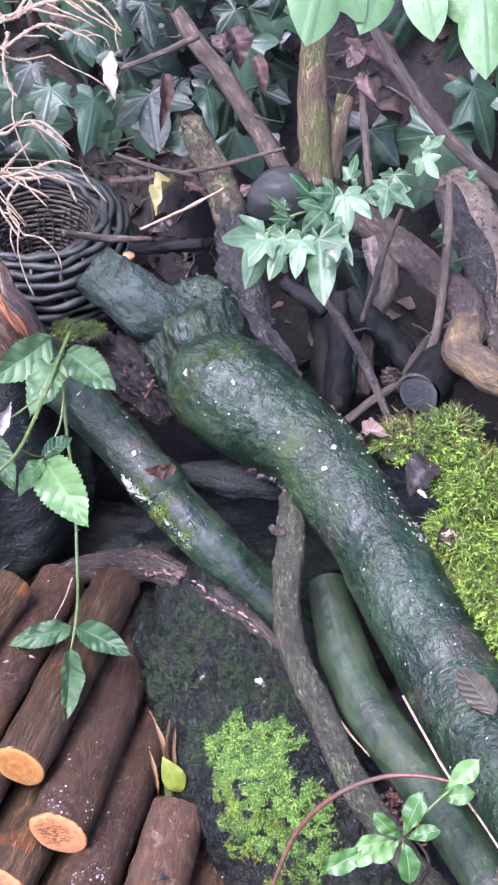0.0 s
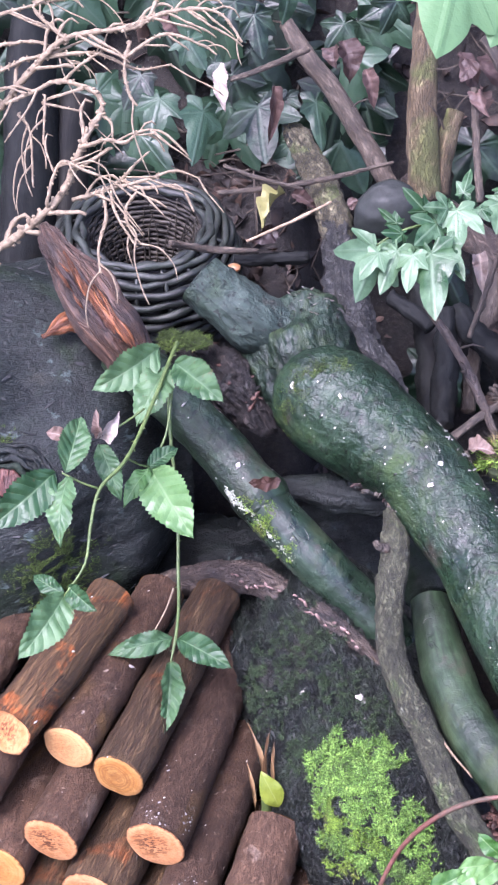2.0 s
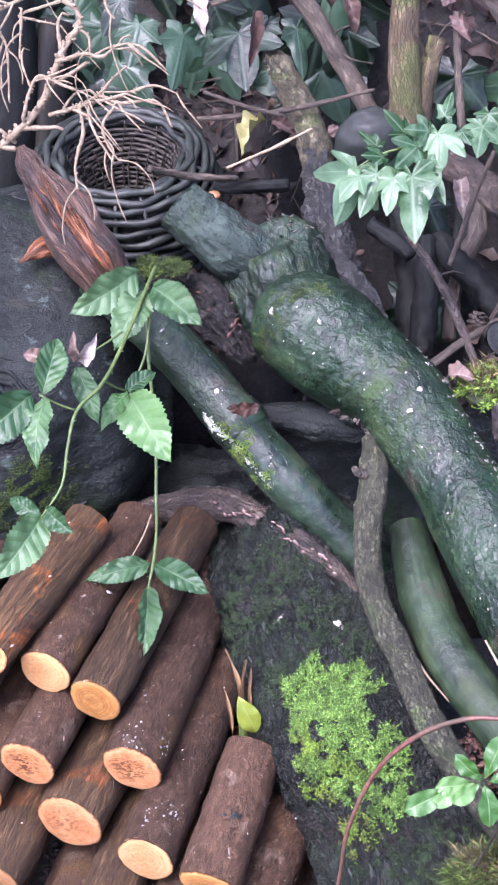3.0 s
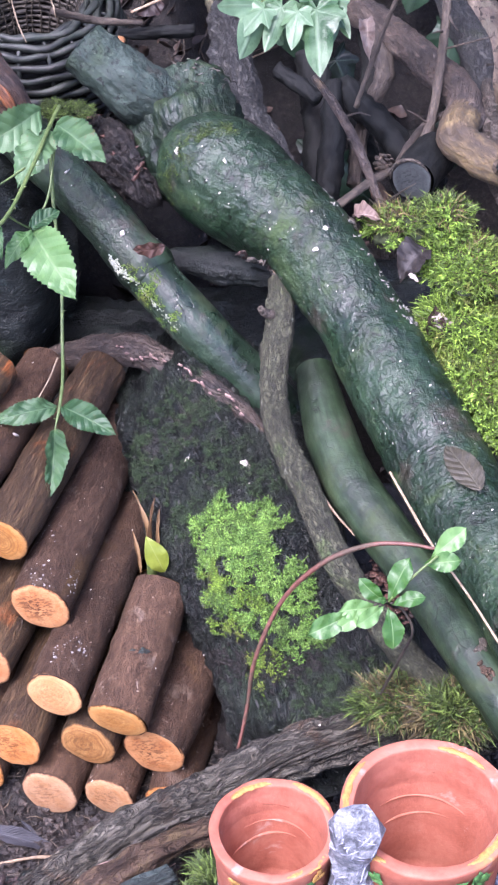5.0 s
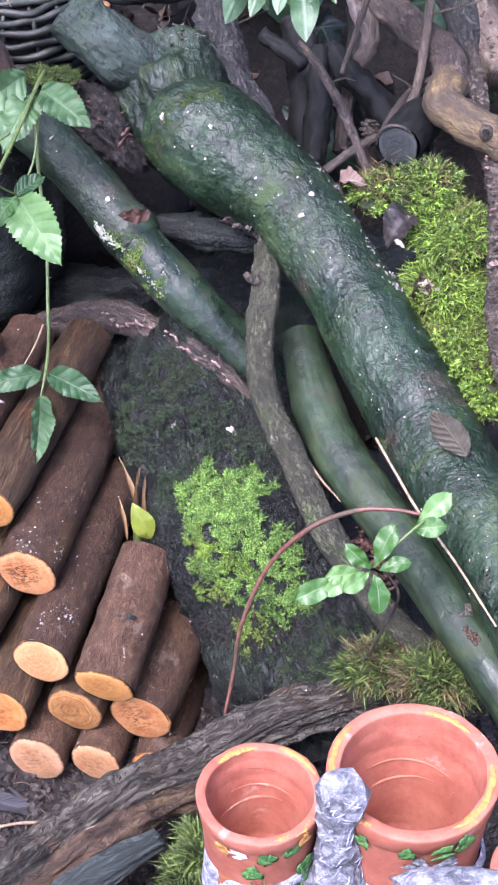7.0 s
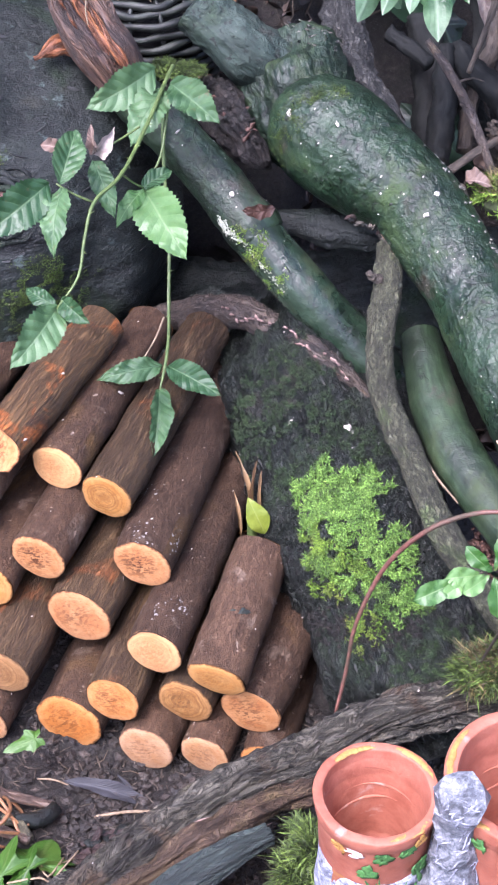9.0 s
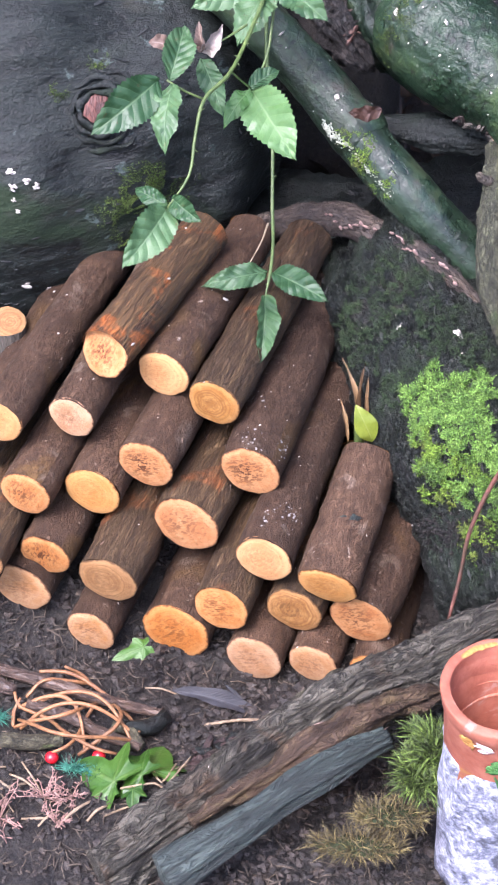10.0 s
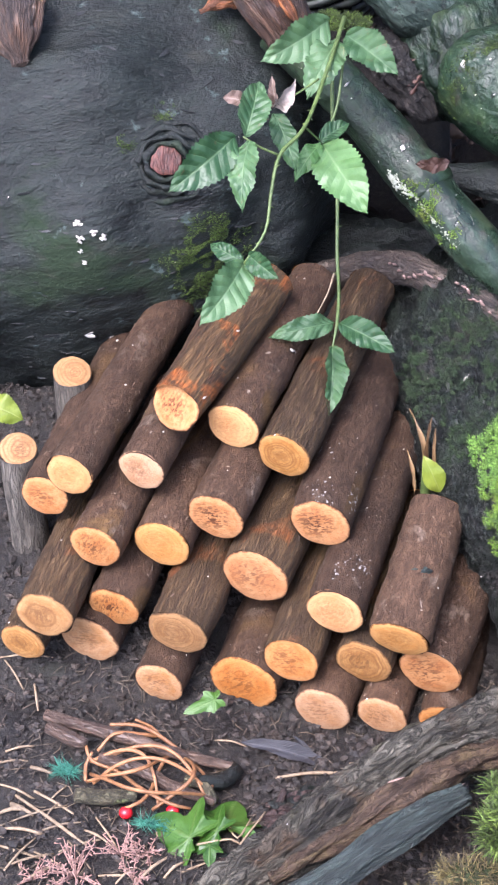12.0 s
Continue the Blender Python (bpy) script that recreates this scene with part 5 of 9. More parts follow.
    tube(g, [(0.026, 0.398, 0.364), (0.014, 0.392, 0.372), (0.01, 0.396, 0.376)], [0.005578, 0.004648, 0.003099], 10, 0.004, 0.15, 0.0006, 60, 4)
    part("side_stub", g, "peeling_bark", ob)

    # arched branch with flaking bark
    g = Geo()
    tube(g, [(-0.238, 0.505, 0.214), (-0.185, 0.485, 0.248), (-0.133, 0.464, 0.265), (-0.083, 0.428, 0.266), (-0.053, 0.39, 0.276), (-0.015, 0.364, 0.262), (0.023, 0.335, 0.243)], [0.01999, 0.01932, 0.01932, 0.01666, 0.01333, 0.01133, 0.006664], 36, 0.004, 0.10, 0.002, 30, 4, groove=0.0012)
    ob = thing("arched_branch", (-0.185, 0.485, 0.248), "brown arched branch with flaking pinkish bark", "branch")
    part("bark", g, "brown_limb", ob)
    rnd = random.Random(8)
    line, _ = glide([(-0.153, 0.462, 0.272), (-0.084, 0.42, 0.28), (-0.053, 0.38, 0.288), (-0.009, 0.352, 0.271)], [1, 1], 0.006)
    for k, p in enumerate(line):
        if rnd.random() < 0.7:
            g = Geo()
            blob(g, p + Vector((0, -0.010, rnd.uniform(-0.004, 0.010))), (rnd.uniform(0.002, 0.005), 0.0012, rnd.uniform(0.002, 0.004)), (40, rnd.uniform(0, 90), 0), 0.7, 2.2, k, 8, 6)
            part("bark_flake", g, "pink_flake", ob)

    # bent thick branch: dull brown above the bend, yellowish below it
    ob = thing("bent_branch", (0.251, 0.615, 0.484), "thick bent branch, brown above and yellowish below a knot", "branch")
    g = Geo()
    tube(g, [(0.060, 0.970, 0.520), (0.098, 0.912, 0.515), (0.125, 0.869, 0.511), (0.155, 0.826, 0.506), (0.191, 0.769, 0.502), (0.225, 0.702, 0.499), (0.247, 0.646, 0.495), (0.246, 0.615, 0.489), (0.236, 0.59, 0.483)], [0.0200, 0.0202, 0.0206, 0.021, 0.0213, 0.0221, 0.0226, 0.0224, 0.0181], 44, 0.005, 0.10, 0.0025, 24, 14, groove=0.0015)
    part("bark", g, "brown_limb", ob)
    g = Geo()
    tube(g, [(0.249, 0.623, 0.491), (0.237, 0.589, 0.489), (0.238, 0.565, 0.484), (0.258, 0.542, 0.48), (0.288, 0.517, 0.474), (0.324, 0.484, 0.466)], [0.0200, 0.0230, 0.0226, 0.0215, 0.0214, 0.0211], 44, 0.005, 0.09, 0.0022, 26, 24, groove=0.0015)
    part("lower_bark", g, "thick_branch", ob, "bare yellowish-brown worn bark")
    kc = Vector((0.275, 0.503, 0.488))
    kd = (Vector((0.0, -1.13, 1.44)) - kc).normalized()
    g = Geo()
    tube(g, [kc - kd * 0.008, kc - kd * 0.001, kc + kd * 0.001], [0.0085, 0.0078, 0.005], 18, 0.002, 0.15, 0.0006, 60, 4, caps=False)
    knot = part("knot", g, "thick_branch", ob)
    g = Geo()
    disc(g, kc, kd, 0.0055, 16, 0.2, 6)
    part("knot_heart", g, "dark_bark", knot)

    # rough upright stem at the edge, with a pitted limb behind it
    g = Geo()
    tube(g, [(0.272, 0.647, 0.52), (0.276, 0.617, 0.491), (0.281, 0.574, 0.456), (0.287, 0.535, 0.438), (0.294, 0.492, 0.439), (0.29, 0.389, 0.411), (0.284, 0.313, 0.384), (0.29, 0.239, 0.351), (0.313, 0.171, 0.317)], [0.0050, 0.0100, 0.0125, 0.0135, 0.0165, 0.0200, 0.0215, 0.0220, 0.0220], 40, 0.004, 0.14, 0.004, 30, 15, groove=0.003)
    SURF["sapling"] = g
    ob = thing("sapling", (0.313, 0.171, 0.317), "rough pinkish-grey flaking stem beside moss", "stem")
    part("stem", g, "peeling_bark", ob)
    for k in range(34):
        p = Vector((0.288, 0.54, 0.46)).lerp(Vector((0.284, 0.25, 0.39)), rnd.random()) + Vector((-0.02, -0.02, rnd.uniform(0.0, 0.03)))
        q, nn = onto("sapling", p)
        g = Geo()
        blob(g, q, (rnd.uniform(0.0015, 0.004), rnd.uniform(0.001, 0.002), rnd.uniform(0.003, 0.009)), (rnd.uniform(20, 70), rnd.uniform(-25, 25), rnd.uniform(-30, 30)), 0.7, 2.2, k, 8, 6)
        part("bark_flake", g, ("pink_flake", "rotten_dark", "grey_scale")[k % 3], ob)
    g = Geo()
    tube(g, [(0.255, 0.861, 0.555), (0.277, 0.772, 0.521), (0.296, 0.723, 0.494), (0.319, 0.674, 0.467)], [0.0305, 0.0314, 0.0311, 0.0295], 48, 0.005, 0.08, 0.003, 26, 25)
    lone("pitted_limb", g, "pitted_bark", (0.296, 0.723, 0.494), "dull brown dead limb full of small pits", "branch")


build_branches()


# ---------------------------------------------------------------- front logs
def build_front_logs():
    g = Geo()
    tube(g, [(-0.337, -0.254, 0.006), (-0.273, -0.196, 0.02), (-0.217, -0.153, 0.033), (-0.171, -0.114, 0.043), (-0.108, -0.069, 0.058), (-0.038, -0.027, 0.054), (0.037, 0.005, 0.088), (0.120, 0.026, 0.104), (0.200, 0.030, 0.108), (0.260, 0.028, 0.108)],
        [0.02932, 0.03313, 0.03518, 0.03505, 0.03435, 0.03381, 0.0300, 0.0270, 0.0250, 0.0200], 130, 0.005, 0.12, 0.0075, 14, 21, flat=0.8, groove=0.010, ridges=4.5, fine=6, grain=0.34, run_rate=7.0)
    SURF["drift"] = g
    ob = thing("driftwood_log", (-0.196, -0.128, 0.045), "weathered grey cracked log with a rotten brown edge", "log")
    part("body", g, "weathered_wood", ob)
    g = Geo()
    tube(g, [(-0.258, -0.214, 0.044), (-0.209, -0.182, 0.053), (-0.169, -0.156, 0.063), (-0.138, -0.135, 0.077), (-0.098, -0.105, 0.076), (-0.049, -0.073, 0.063), (-0.011, -0.051, 0.054)], [0.006397, 0.01173, 0.01403, 0.01629, 0.01539, 0.01231, 0.005664], 30, 0.004, 0.3, 0.006, 26, 5, groove=0.006, ridges=3, fine=3, grain=0.3)
    part("rotten_edge", g, "rotten_wood", ob, "crumbling yellowish-brown rotten edge")
    rnd = random.Random(14)
    for k in range(16):
        a, _ = struck("drift", (-0.161, -0.404, 0.425), (-0.105, 0.687, -1.065)) if k < 8 else struck("drift", (-0.133, -0.39, 0.437), (-0.037, 0.721, -1.033))
        a = a + Vector((rnd.uniform(-0.035, 0.035), 0, rnd.uniform(-0.012, 0.012)))
        a, _ = onto("drift", a)
        d = Vector((0.75, 0.3, 0.35)) + Vector((rnd.uniform(-0.3, 0.3), rnd.uniform(-0.3, 0.3), rnd.uniform(-0.3, 0.3)))
        d = d.normalized() * rnd.uniform(0.004, 0.013)
        g = Geo()
        tube(g, [a - d + Vector((0, -0.006, 0.004)), a + Vector((0, -0.008, 0.006)), a + d + Vector((0, -0.007, 0.005))], [0.0006, 0.0018, 0.0008], 6, 0.004, 0.2, 0, 60, k, flat=0.5)
        part("splinter", g, "pink_flake", ob)
    g = Geo()
    tube(g, [(-0.275, -0.281, 0.053), (-0.215, -0.238, 0.065), (-0.169, -0.202, 0.072), (-0.116, -0.161, 0.076), (-0.074, -0.131, 0.076)], [0.0200, 0.0195, 0.0180, 0.0165, 0.0120], 60, 0.005, 0.10, 0.003, 18, 22, flat=0.75, groove=0.004, ridges=3, fine=5, grain=0.10, run_rate=2.5)
    lone("slate_pole", g, "slate_wood", (-0.195, -0.217, 0.08), "weathered blue-grey split pole lying on soil", "pole")


build_front_logs()


# ---------------------------------------------------------------- terracotta planter
def revolve(geo, centre, profile, seg=48, lump=0.0, seed=0.0):
    verts, uvs = [], []
    dents = [(noise.noise((seed, k, 3.3)) * math.pi * 2, 0.02 + 0.05 * abs(noise.noise((k, seed, 1.1)))) for k in range(5)]
    for i, (r, h) in enumerate(profile):
        for k in range(seg):
            a = 2 * math.pi * k / seg
            d = Vector((math.cos(a), math.sin(a), 0))
            rr = r * (1 + lump * noise.noise(d * 2 + Vector((seed, h * 20, 0))))
            nick = sum(max(0.0, 1 - abs((a - at + math.pi) % (2 * math.pi) - math.pi) / wide) for at, wide in dents) if h > -0.004 else 0.0
            z = h + lump * 0.05 * noise.noise(d * 2.2 + Vector((0, seed, i * 0.2))) + lump * 0.02 * noise.noise(d * 9 + Vector((seed, 0, i * 0.5))) - lump * 0.05 * nick
            verts.append(Vector(centre) + d * rr * (1 + lump * 0.12 * noise.noise(d * 7 + Vector((i * 0.7, seed, 0)))) + Vector((0, 0, z)))
            uvs.append((a * r, h))
    faces = [(i * seg + k, i * seg + (k + 1) % seg, (i + 1) * seg + (k + 1) % seg, (i + 1) * seg + k) for i in range(len(profile) - 1) for k in range(seg)]
    geo.add(verts, faces, uvs)


def build_planter():
    left, right = Vector((0.021, -0.216, 0.259)), Vector((0.153, -0.204, 0.275))
    rl, rr = 0.05546, 0.0754
    ob = thing("planter", (0.09, -0.2, 0.0), "twin terracotta planter with painted flowers and stonework", "planter")
    third = Vector((0.274, -0.277, 0.222))
    for c, r, h in ((left, rl, left.z), (right, rr, right.z), (third, 0.05757, third.z)):
        g = Geo()
        prof = [(r * 0.66, -h), (r * 0.80, -h * 0.6), (r * 0.93, -r * 0.36), (r * 0.945, -r * 0.30), (r * 0.972, -r * 0.27), (r * 0.985, -r * 0.14), (r * 1.0, -0.0030), (r * 1.0, -0.0010), (r * 0.993, 0.0), (r * 0.980, 0.0004), (r * 0.92, 0.0006), (r * 0.852, 0.0), (r * 0.842, -0.0006), (r * 0.838, -0.003), (r * 0.832, -r * 0.20), (r * 0.825, -r * 0.25), (r * 0.812, -r * 0.29), (r * 0.805, -r * 0.52), (r * 0.800, -r * 0.60), (r * 0.775, -r * 0.66), (r * 0.770, -r * 0.80), (r * 0.752, -r * 0.86), (r * 0.75, -r * 1.05), (r * 0.73, -r * 1.12), (r * 0.735, -r * 1.3), (r * 0.715, -r * 1.36), (r * 0.70, -r * 1.9), (r * 0.66, -r * 2.05), (r * 0.02, -r * 2.0)]
        revolve(g, c, prof, 120, 0.024, r * 40)
        part("pot", g, "terracotta", ob)
    # painted stone pillar between the pots and the stone base
    top = Vector((0.088, -0.25, 0.313))
    rnd = random.Random(66)
    verts, faces = [], []
    levels = ((0.004, 0.006), (0.002, 0.017), (-0.010, 0.0235), (-0.022, 0.0245), (-0.027, 0.0200), (-0.042, 0.0205), (-0.048, 0.0180), (-0.064, 0.0185), (-0.070, 0.0172), (-0.088, 0.0195), (-0.096, 0.0185), (-0.118, 0.024), (-0.150, 0.032))
    for i, (dz, r) in enumerate(levels):
        for k in range(9):
            a = 2 * math.pi * (k + 0.5 * (i % 2)) / 9
            reach = r * rnd.uniform(0.84, 1.14)
            verts.append(top + Vector((math.cos(a) * reach, math.sin(a) * reach * 0.85, dz + rnd.uniform(-0.003, 0.003))))
    for i in range(len(levels) - 1):
        for k in range(9):
            a0, a1, b0, b1 = i * 9 + k, i * 9 + (k + 1) % 9, i * 9 + 9 + k, i * 9 + 9 + (k + 1) % 9
            faces += [(a0, b0, a1), (a1, b0, b1)] if i % 2 == 0 else [(a0, b0, b1), (a0, b1, a1)]
    faces.append(tuple(range(9)))
    g = Geo().add(verts, faces)
    part("pillar", g, "painted_stone", ob, "white and grey painted stone pillar", smooth=False)
    SURF["pillar"] = g
    for k in range(60):
        a = rnd.uniform(math.pi * 0.95, math.pi * 2.05)
        p = top + Vector((math.cos(a) * 0.03, math.sin(a) * 0.03, rnd.uniform(-0.11, 0.006)))
        d = Vector((-math.sin(a), math.cos(a), rnd.choice((-0.6, 0.6, 1.6)))).normalized() * rnd.uniform(0.005, 0.011)
        line = []
        for q in (-1, -0.4, 0.3, 1):
            line.append(onto("pillar", p + d * q)[0])
        g = Geo()
        tube(g, line, [0.0002, 0.0006, 0.0007, 0.0002], 6, 0.002, 0.3, 0, 80, k)
        part("brush_stroke", g, "pale_wash", ob)
    # plaque with dark marks
    g = Geo()
    pq = Vector((0.176, -0.311, 0.265))
    blob(g, pq, (0.048, 0.012, 0.022), (38, 0, 0), 0.15, 2.0, 4, 28, 12)
    sign = part("plaque", g, "painted_stone", ob, "grey painted stone plaque")
    g = Geo()
    for k in range(6):
        blob(g, pq + Vector((-0.022 + k * 0.008, -0.0105, 0.0135 - 0.0004 * (k - 3) ** 2)), (0.0026, 0.001, 0.0035), (38, 0, 0), 0.2, 2, k, 8, 6)
    part("lettering", g, "slate_wood", sign, "worn dark lettering")
    # throwing ridges left inside the pots
    for c, r in ((left, rl), (right, rr)):
        for k, (dz, rad, start, end) in enumerate(((-0.42, 0.832, 30, 160), (-0.82, 0.768, 15, 130), (-1.1, 0.744, 60, 165))):
            arc = [c + Vector((math.cos(radians(a)), math.sin(radians(a)), 0)) * r * rad + Vector((0, 0, r * (dz - 0.06 * math.sin(radians(a * 2 + k * 70))))) for a in range(start, end, 8)]
            g = Geo()
            tube(g, arc, [0.0003, 0.0012, 0.0016, 0.0011, 0.0003], 10, 0.004, 0.3, 0, 60, k + r * 90)
            part("throwing_ridge", g, "terracotta", ob)
    # worn yellow paint along the rims
    for c, r, start, end, inset in ((right, rr, 140, 212, 0.93), (right, rr, 200, 236, 0.955), (right, rr, -62, 6, 0.90), (right, rr, 40, 78, 0.875), (left, rl, 22, 70, 0.925), (left, rl, 96, 140, 0.87), (left, rl, 286, 325, 0.94)):
        for k in range((end - start) // 3):
            a = radians(start + 3 * k + 2 * noise.noise((k, r * 70, 0)))
            out = Vector((math.cos(a), math.sin(a), 0))
            g = Geo()
            wide = (0.0022 + 0.0022 * abs(noise.noise((k * 0.4, start, 2)))) * min(1.0, 0.4 + k * 0.25, 0.4 + ((end - start) // 3 - k) * 0.25)
            blob(g, c + out * r * (inset + 0.03 * noise.noise((k * 0.3, start, 0))) + Vector((0, 0, 0.0002)), (wide * 1.2, r * 0.075, 0.0009), (0, 0, math.degrees(a)), 0.25, 2.0, k + start, 10, 6)
            part("rim_paint", g, "yellow_paint", ob, "worn yellow paint")
    for c, r in ((left, rl), (right, rr)):
        g = Geo()
        h = c.z
        prof = [(r * 0.74, -h), (r * 0.86, -h + 0.006)] + [(r * (0.865 + 0.05 * k / 9), -h + 0.006 + (h - r * 1.35) * k / 9) for k in range(1, 9)] + [(r * 0.92, -r * 1.30), (r * 0.905, -r * 1.20), (r * 0.86, -r * 1.16)]
        revolve(g, c, prof, 72, 0.09, r * 70)
        part("stone_base", g, "pale_wash", ob, "grey-white painted stone base")
        for k in range(30):
            a = radians((272 if c is left else 250) + 50 * ((k * 0.618) % 1.0))
            out = Vector((math.cos(a), math.sin(a), 0))
            foot = c + out * r * 0.95 + Vector((0, 0, -r * (2.1 - 0.7 * ((k * 0.38) % 1.0))))
            lean = Vector((-out.y, out.x, 0)) * 0.012 * math.sin(k * 2.3)
            g = Geo()
            tube(g, [foot, foot + lean * 0.4 + out * 0.002 + Vector((0, 0, 0.012)), foot + lean + out * 0.001 + Vector((0, 0, 0.024 + 0.008 * math.sin(k)))], [0.0022, 0.003, 0.0006], 7, 0.004, 0.1, flat=0.4)
            part("painted_leaf", g, "green_paint", ob)
    # painted leaves and flowers on the pots
    def dab(c, r, deg, dz, size, material, nm):
        a = radians(deg)
        out = Vector((math.cos(a), math.sin(a), 0))
        p = c + out * (r * (1.015 if dz > -r * 0.27 else 0.95)) + Vector((0, 0, dz))
        g = Geo()
        for q in range(4):
            o = Vector((-out.y, out.x, 0)) * math.cos(q * 1.7 + deg) * size * 0.6 + Vector((0, 0, math.sin(q * 1.7 + deg) * size * 0.6))
            blob(g, p + o, (size * (0.45 + 0.3 * abs(math.sin(q * 2.7 + deg))), size * 0.09, size * (0.4 + 0.25 * math.cos(q + deg))), (0, 0, deg + 90), 0.8, 2.2, q + deg, 12, 8)
        part(nm, g, material, ob)

    for c, r, deg, dz, size, material, nm in (
        (left, rl, 178, -0.016, 0.006, "green_paint", "painted_leaf"), (left, rl, 232, -0.022, 0.008, "yellow_paint", "painted_flower"),
        (left, rl, 248, -0.022, 0.009, "white_paint", "painted_flower"), (left, rl, 275, -0.024, 0.009, "green_paint", "painted_leaf"),
        (left, rl, 262, -0.045, 0.010, "green_paint", "painted_leaf"), (left, rl, 300, -0.020, 0.010, "green_paint", "painted_leaf"),
        (left, rl, 312, -0.010, 0.008, "yellow_paint", "painted_flower"), (left, rl, 318, -0.055, 0.012, "green_paint", "painted_leaf"),
        (right, rr, 232, -0.020, 0.008, "green_paint", "painted_leaf"), (right, rr, 262, -0.018, 0.008, "green_paint", "painted_leaf"),
        (right, rr, 285, -0.020, 0.012, "green_paint", "painted_leaf"), (right, rr, 300, -0.016, 0.011, "green_paint", "painted_leaf"),
        (right, rr, 312, -0.026, 0.008, "yellow_paint", "painted_flower"), (right, rr, 5, -0.014, 0.007, "green_paint", "painted_leaf"),
        (right, rr, 270, -0.040, 0.012, "painted_stone", "painted_stone"), (right, rr, 290, -0.045, 0.013, "painted_stone", "painted_stone"),
    ):
        dab(c, r, deg, dz, size * 0.8, material, nm)


build_planter()


# ---------------------------------------------------------------- wicker basket
def build_basket():
    c = Vector((-0.282, 0.86, 0.511))
    ob = thing("wicker_basket", c, "dark weathered round wicker basket tipped towards its opening", "basket")
    axis = Vector((0.02, -0.20, 0.98)).normalized()
    x = Vector((1, 0, 0.0))
    x = (x - axis * x.dot(axis)).normalized()
    y = axis.cross(x)
    outer = [(0.079, 0.009), (0.087, 0.013), (0.096, 0.009), (0.105, 0.001), (0.112, -0.010), (0.117, -0.024), (0.120, -0.039), (0.121, -0.054), (0.120, -0.069), (0.118, -0.084), (0.115, -0.099), (0.111, -0.114), (0.106, -0.129), (0.100, -0.144), (0.093, -0.159), (0.086, -0.174)]
    inner = [(0.052 + 0.024 * q / 16 + 0.004 * (q / 16) ** 3, -0.100 + 0.104 * q / 16) for q in range(17)]

    def weave(r, h, thick, i, material, name, waves):
        n, seg = 80, 7
        verts, uvs = [], []
        for k in range(n + 1):
            a = 2 * math.pi * k / n
            w = thick * 0.42 * math.sin(a * waves + (math.pi if i % 2 else 0)) + thick * 1.1 * noise.noise(Vector((math.cos(a) * 2, math.sin(a) * 2, i * 3.7)))
            hh = h + thick * 0.9 * noise.noise(Vector((math.cos(a) * 3, math.sin(a) * 3, i * 1.3)))
            d = x * math.cos(a) + y * math.sin(a)
            for q in range(seg):
                b = 2 * math.pi * q / seg
                rr = thick * (1 + 0.5 * noise.noise(Vector((a * 3, i, 0))))
                verts.append(c + d * (r + w + rr * math.cos(b)) + axis * (hh + rr * math.sin(b)))
                uvs.append((b * rr, a * r))
        g = Geo()
        g.add(verts, [(k * seg + q, k * seg + (q + 1) % seg, (k + 1) * seg + (q + 1) % seg, (k + 1) * seg + q) for k in range(n) for q in range(seg)], uvs)
        part(name, g, material, ob)

    for i, (r, h) in enumerate(outer):
        weave(r, h, 0.0052, i, "willow", "willow_strand", 9)
    for i, (r, h) in enumerate(inner):
        weave(r, h, 0.0027, i + 40, "inner_willow", "inner_strand", 18)
    for k in range(18):
        a = 2 * math.pi * (k + 0.5) / 18
        d = x * math.cos(a) + y * math.sin(a)
        g = Geo()
        tube(g, [c + d * r + axis * h for r, h in outer[0::3]], [0.0030], 6, 0.02, 0.0, caps=False)
        part("willow_stake", g, "willow", ob)
    # fine spokes that stand up round the opening
    rnd = random.Random(31)
    for k in range(34):
        a = 2 * math.pi * (k + rnd.uniform(0, 0.8)) / 34
        d = x * math.cos(a) + y * math.sin(a)
        d2 = x * math.cos(a + rnd.uniform(-0.3, 0.3)) + y * math.sin(a + rnd.uniform(-0.3, 0.3))
        g = Geo()
        tube(g, [c + d * 0.046 + axis * -0.095, c + d * 0.060 + axis * -0.045, c + d2 * (0.070 + rnd.uniform(-0.006, 0.004)) + axis * rnd.uniform(-0.004, 0.010)], [0.0013, 0.0011, 0.0006], 5, 0.012, 0.1, 0, 60, k)
        part("spoke", g, "inner_willow", ob)
    # Added shell between the walls, dark in place of shade in the gaps.
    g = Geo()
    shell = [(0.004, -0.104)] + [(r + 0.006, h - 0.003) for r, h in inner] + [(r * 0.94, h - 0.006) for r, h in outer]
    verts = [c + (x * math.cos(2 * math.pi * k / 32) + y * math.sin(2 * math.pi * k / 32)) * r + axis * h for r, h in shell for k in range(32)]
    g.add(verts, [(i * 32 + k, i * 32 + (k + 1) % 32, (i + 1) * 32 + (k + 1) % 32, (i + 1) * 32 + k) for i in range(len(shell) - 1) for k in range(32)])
    part("lining", g, "basket_shade", ob, "dark peaty lining, standing in for shade between strands")


build_basket()


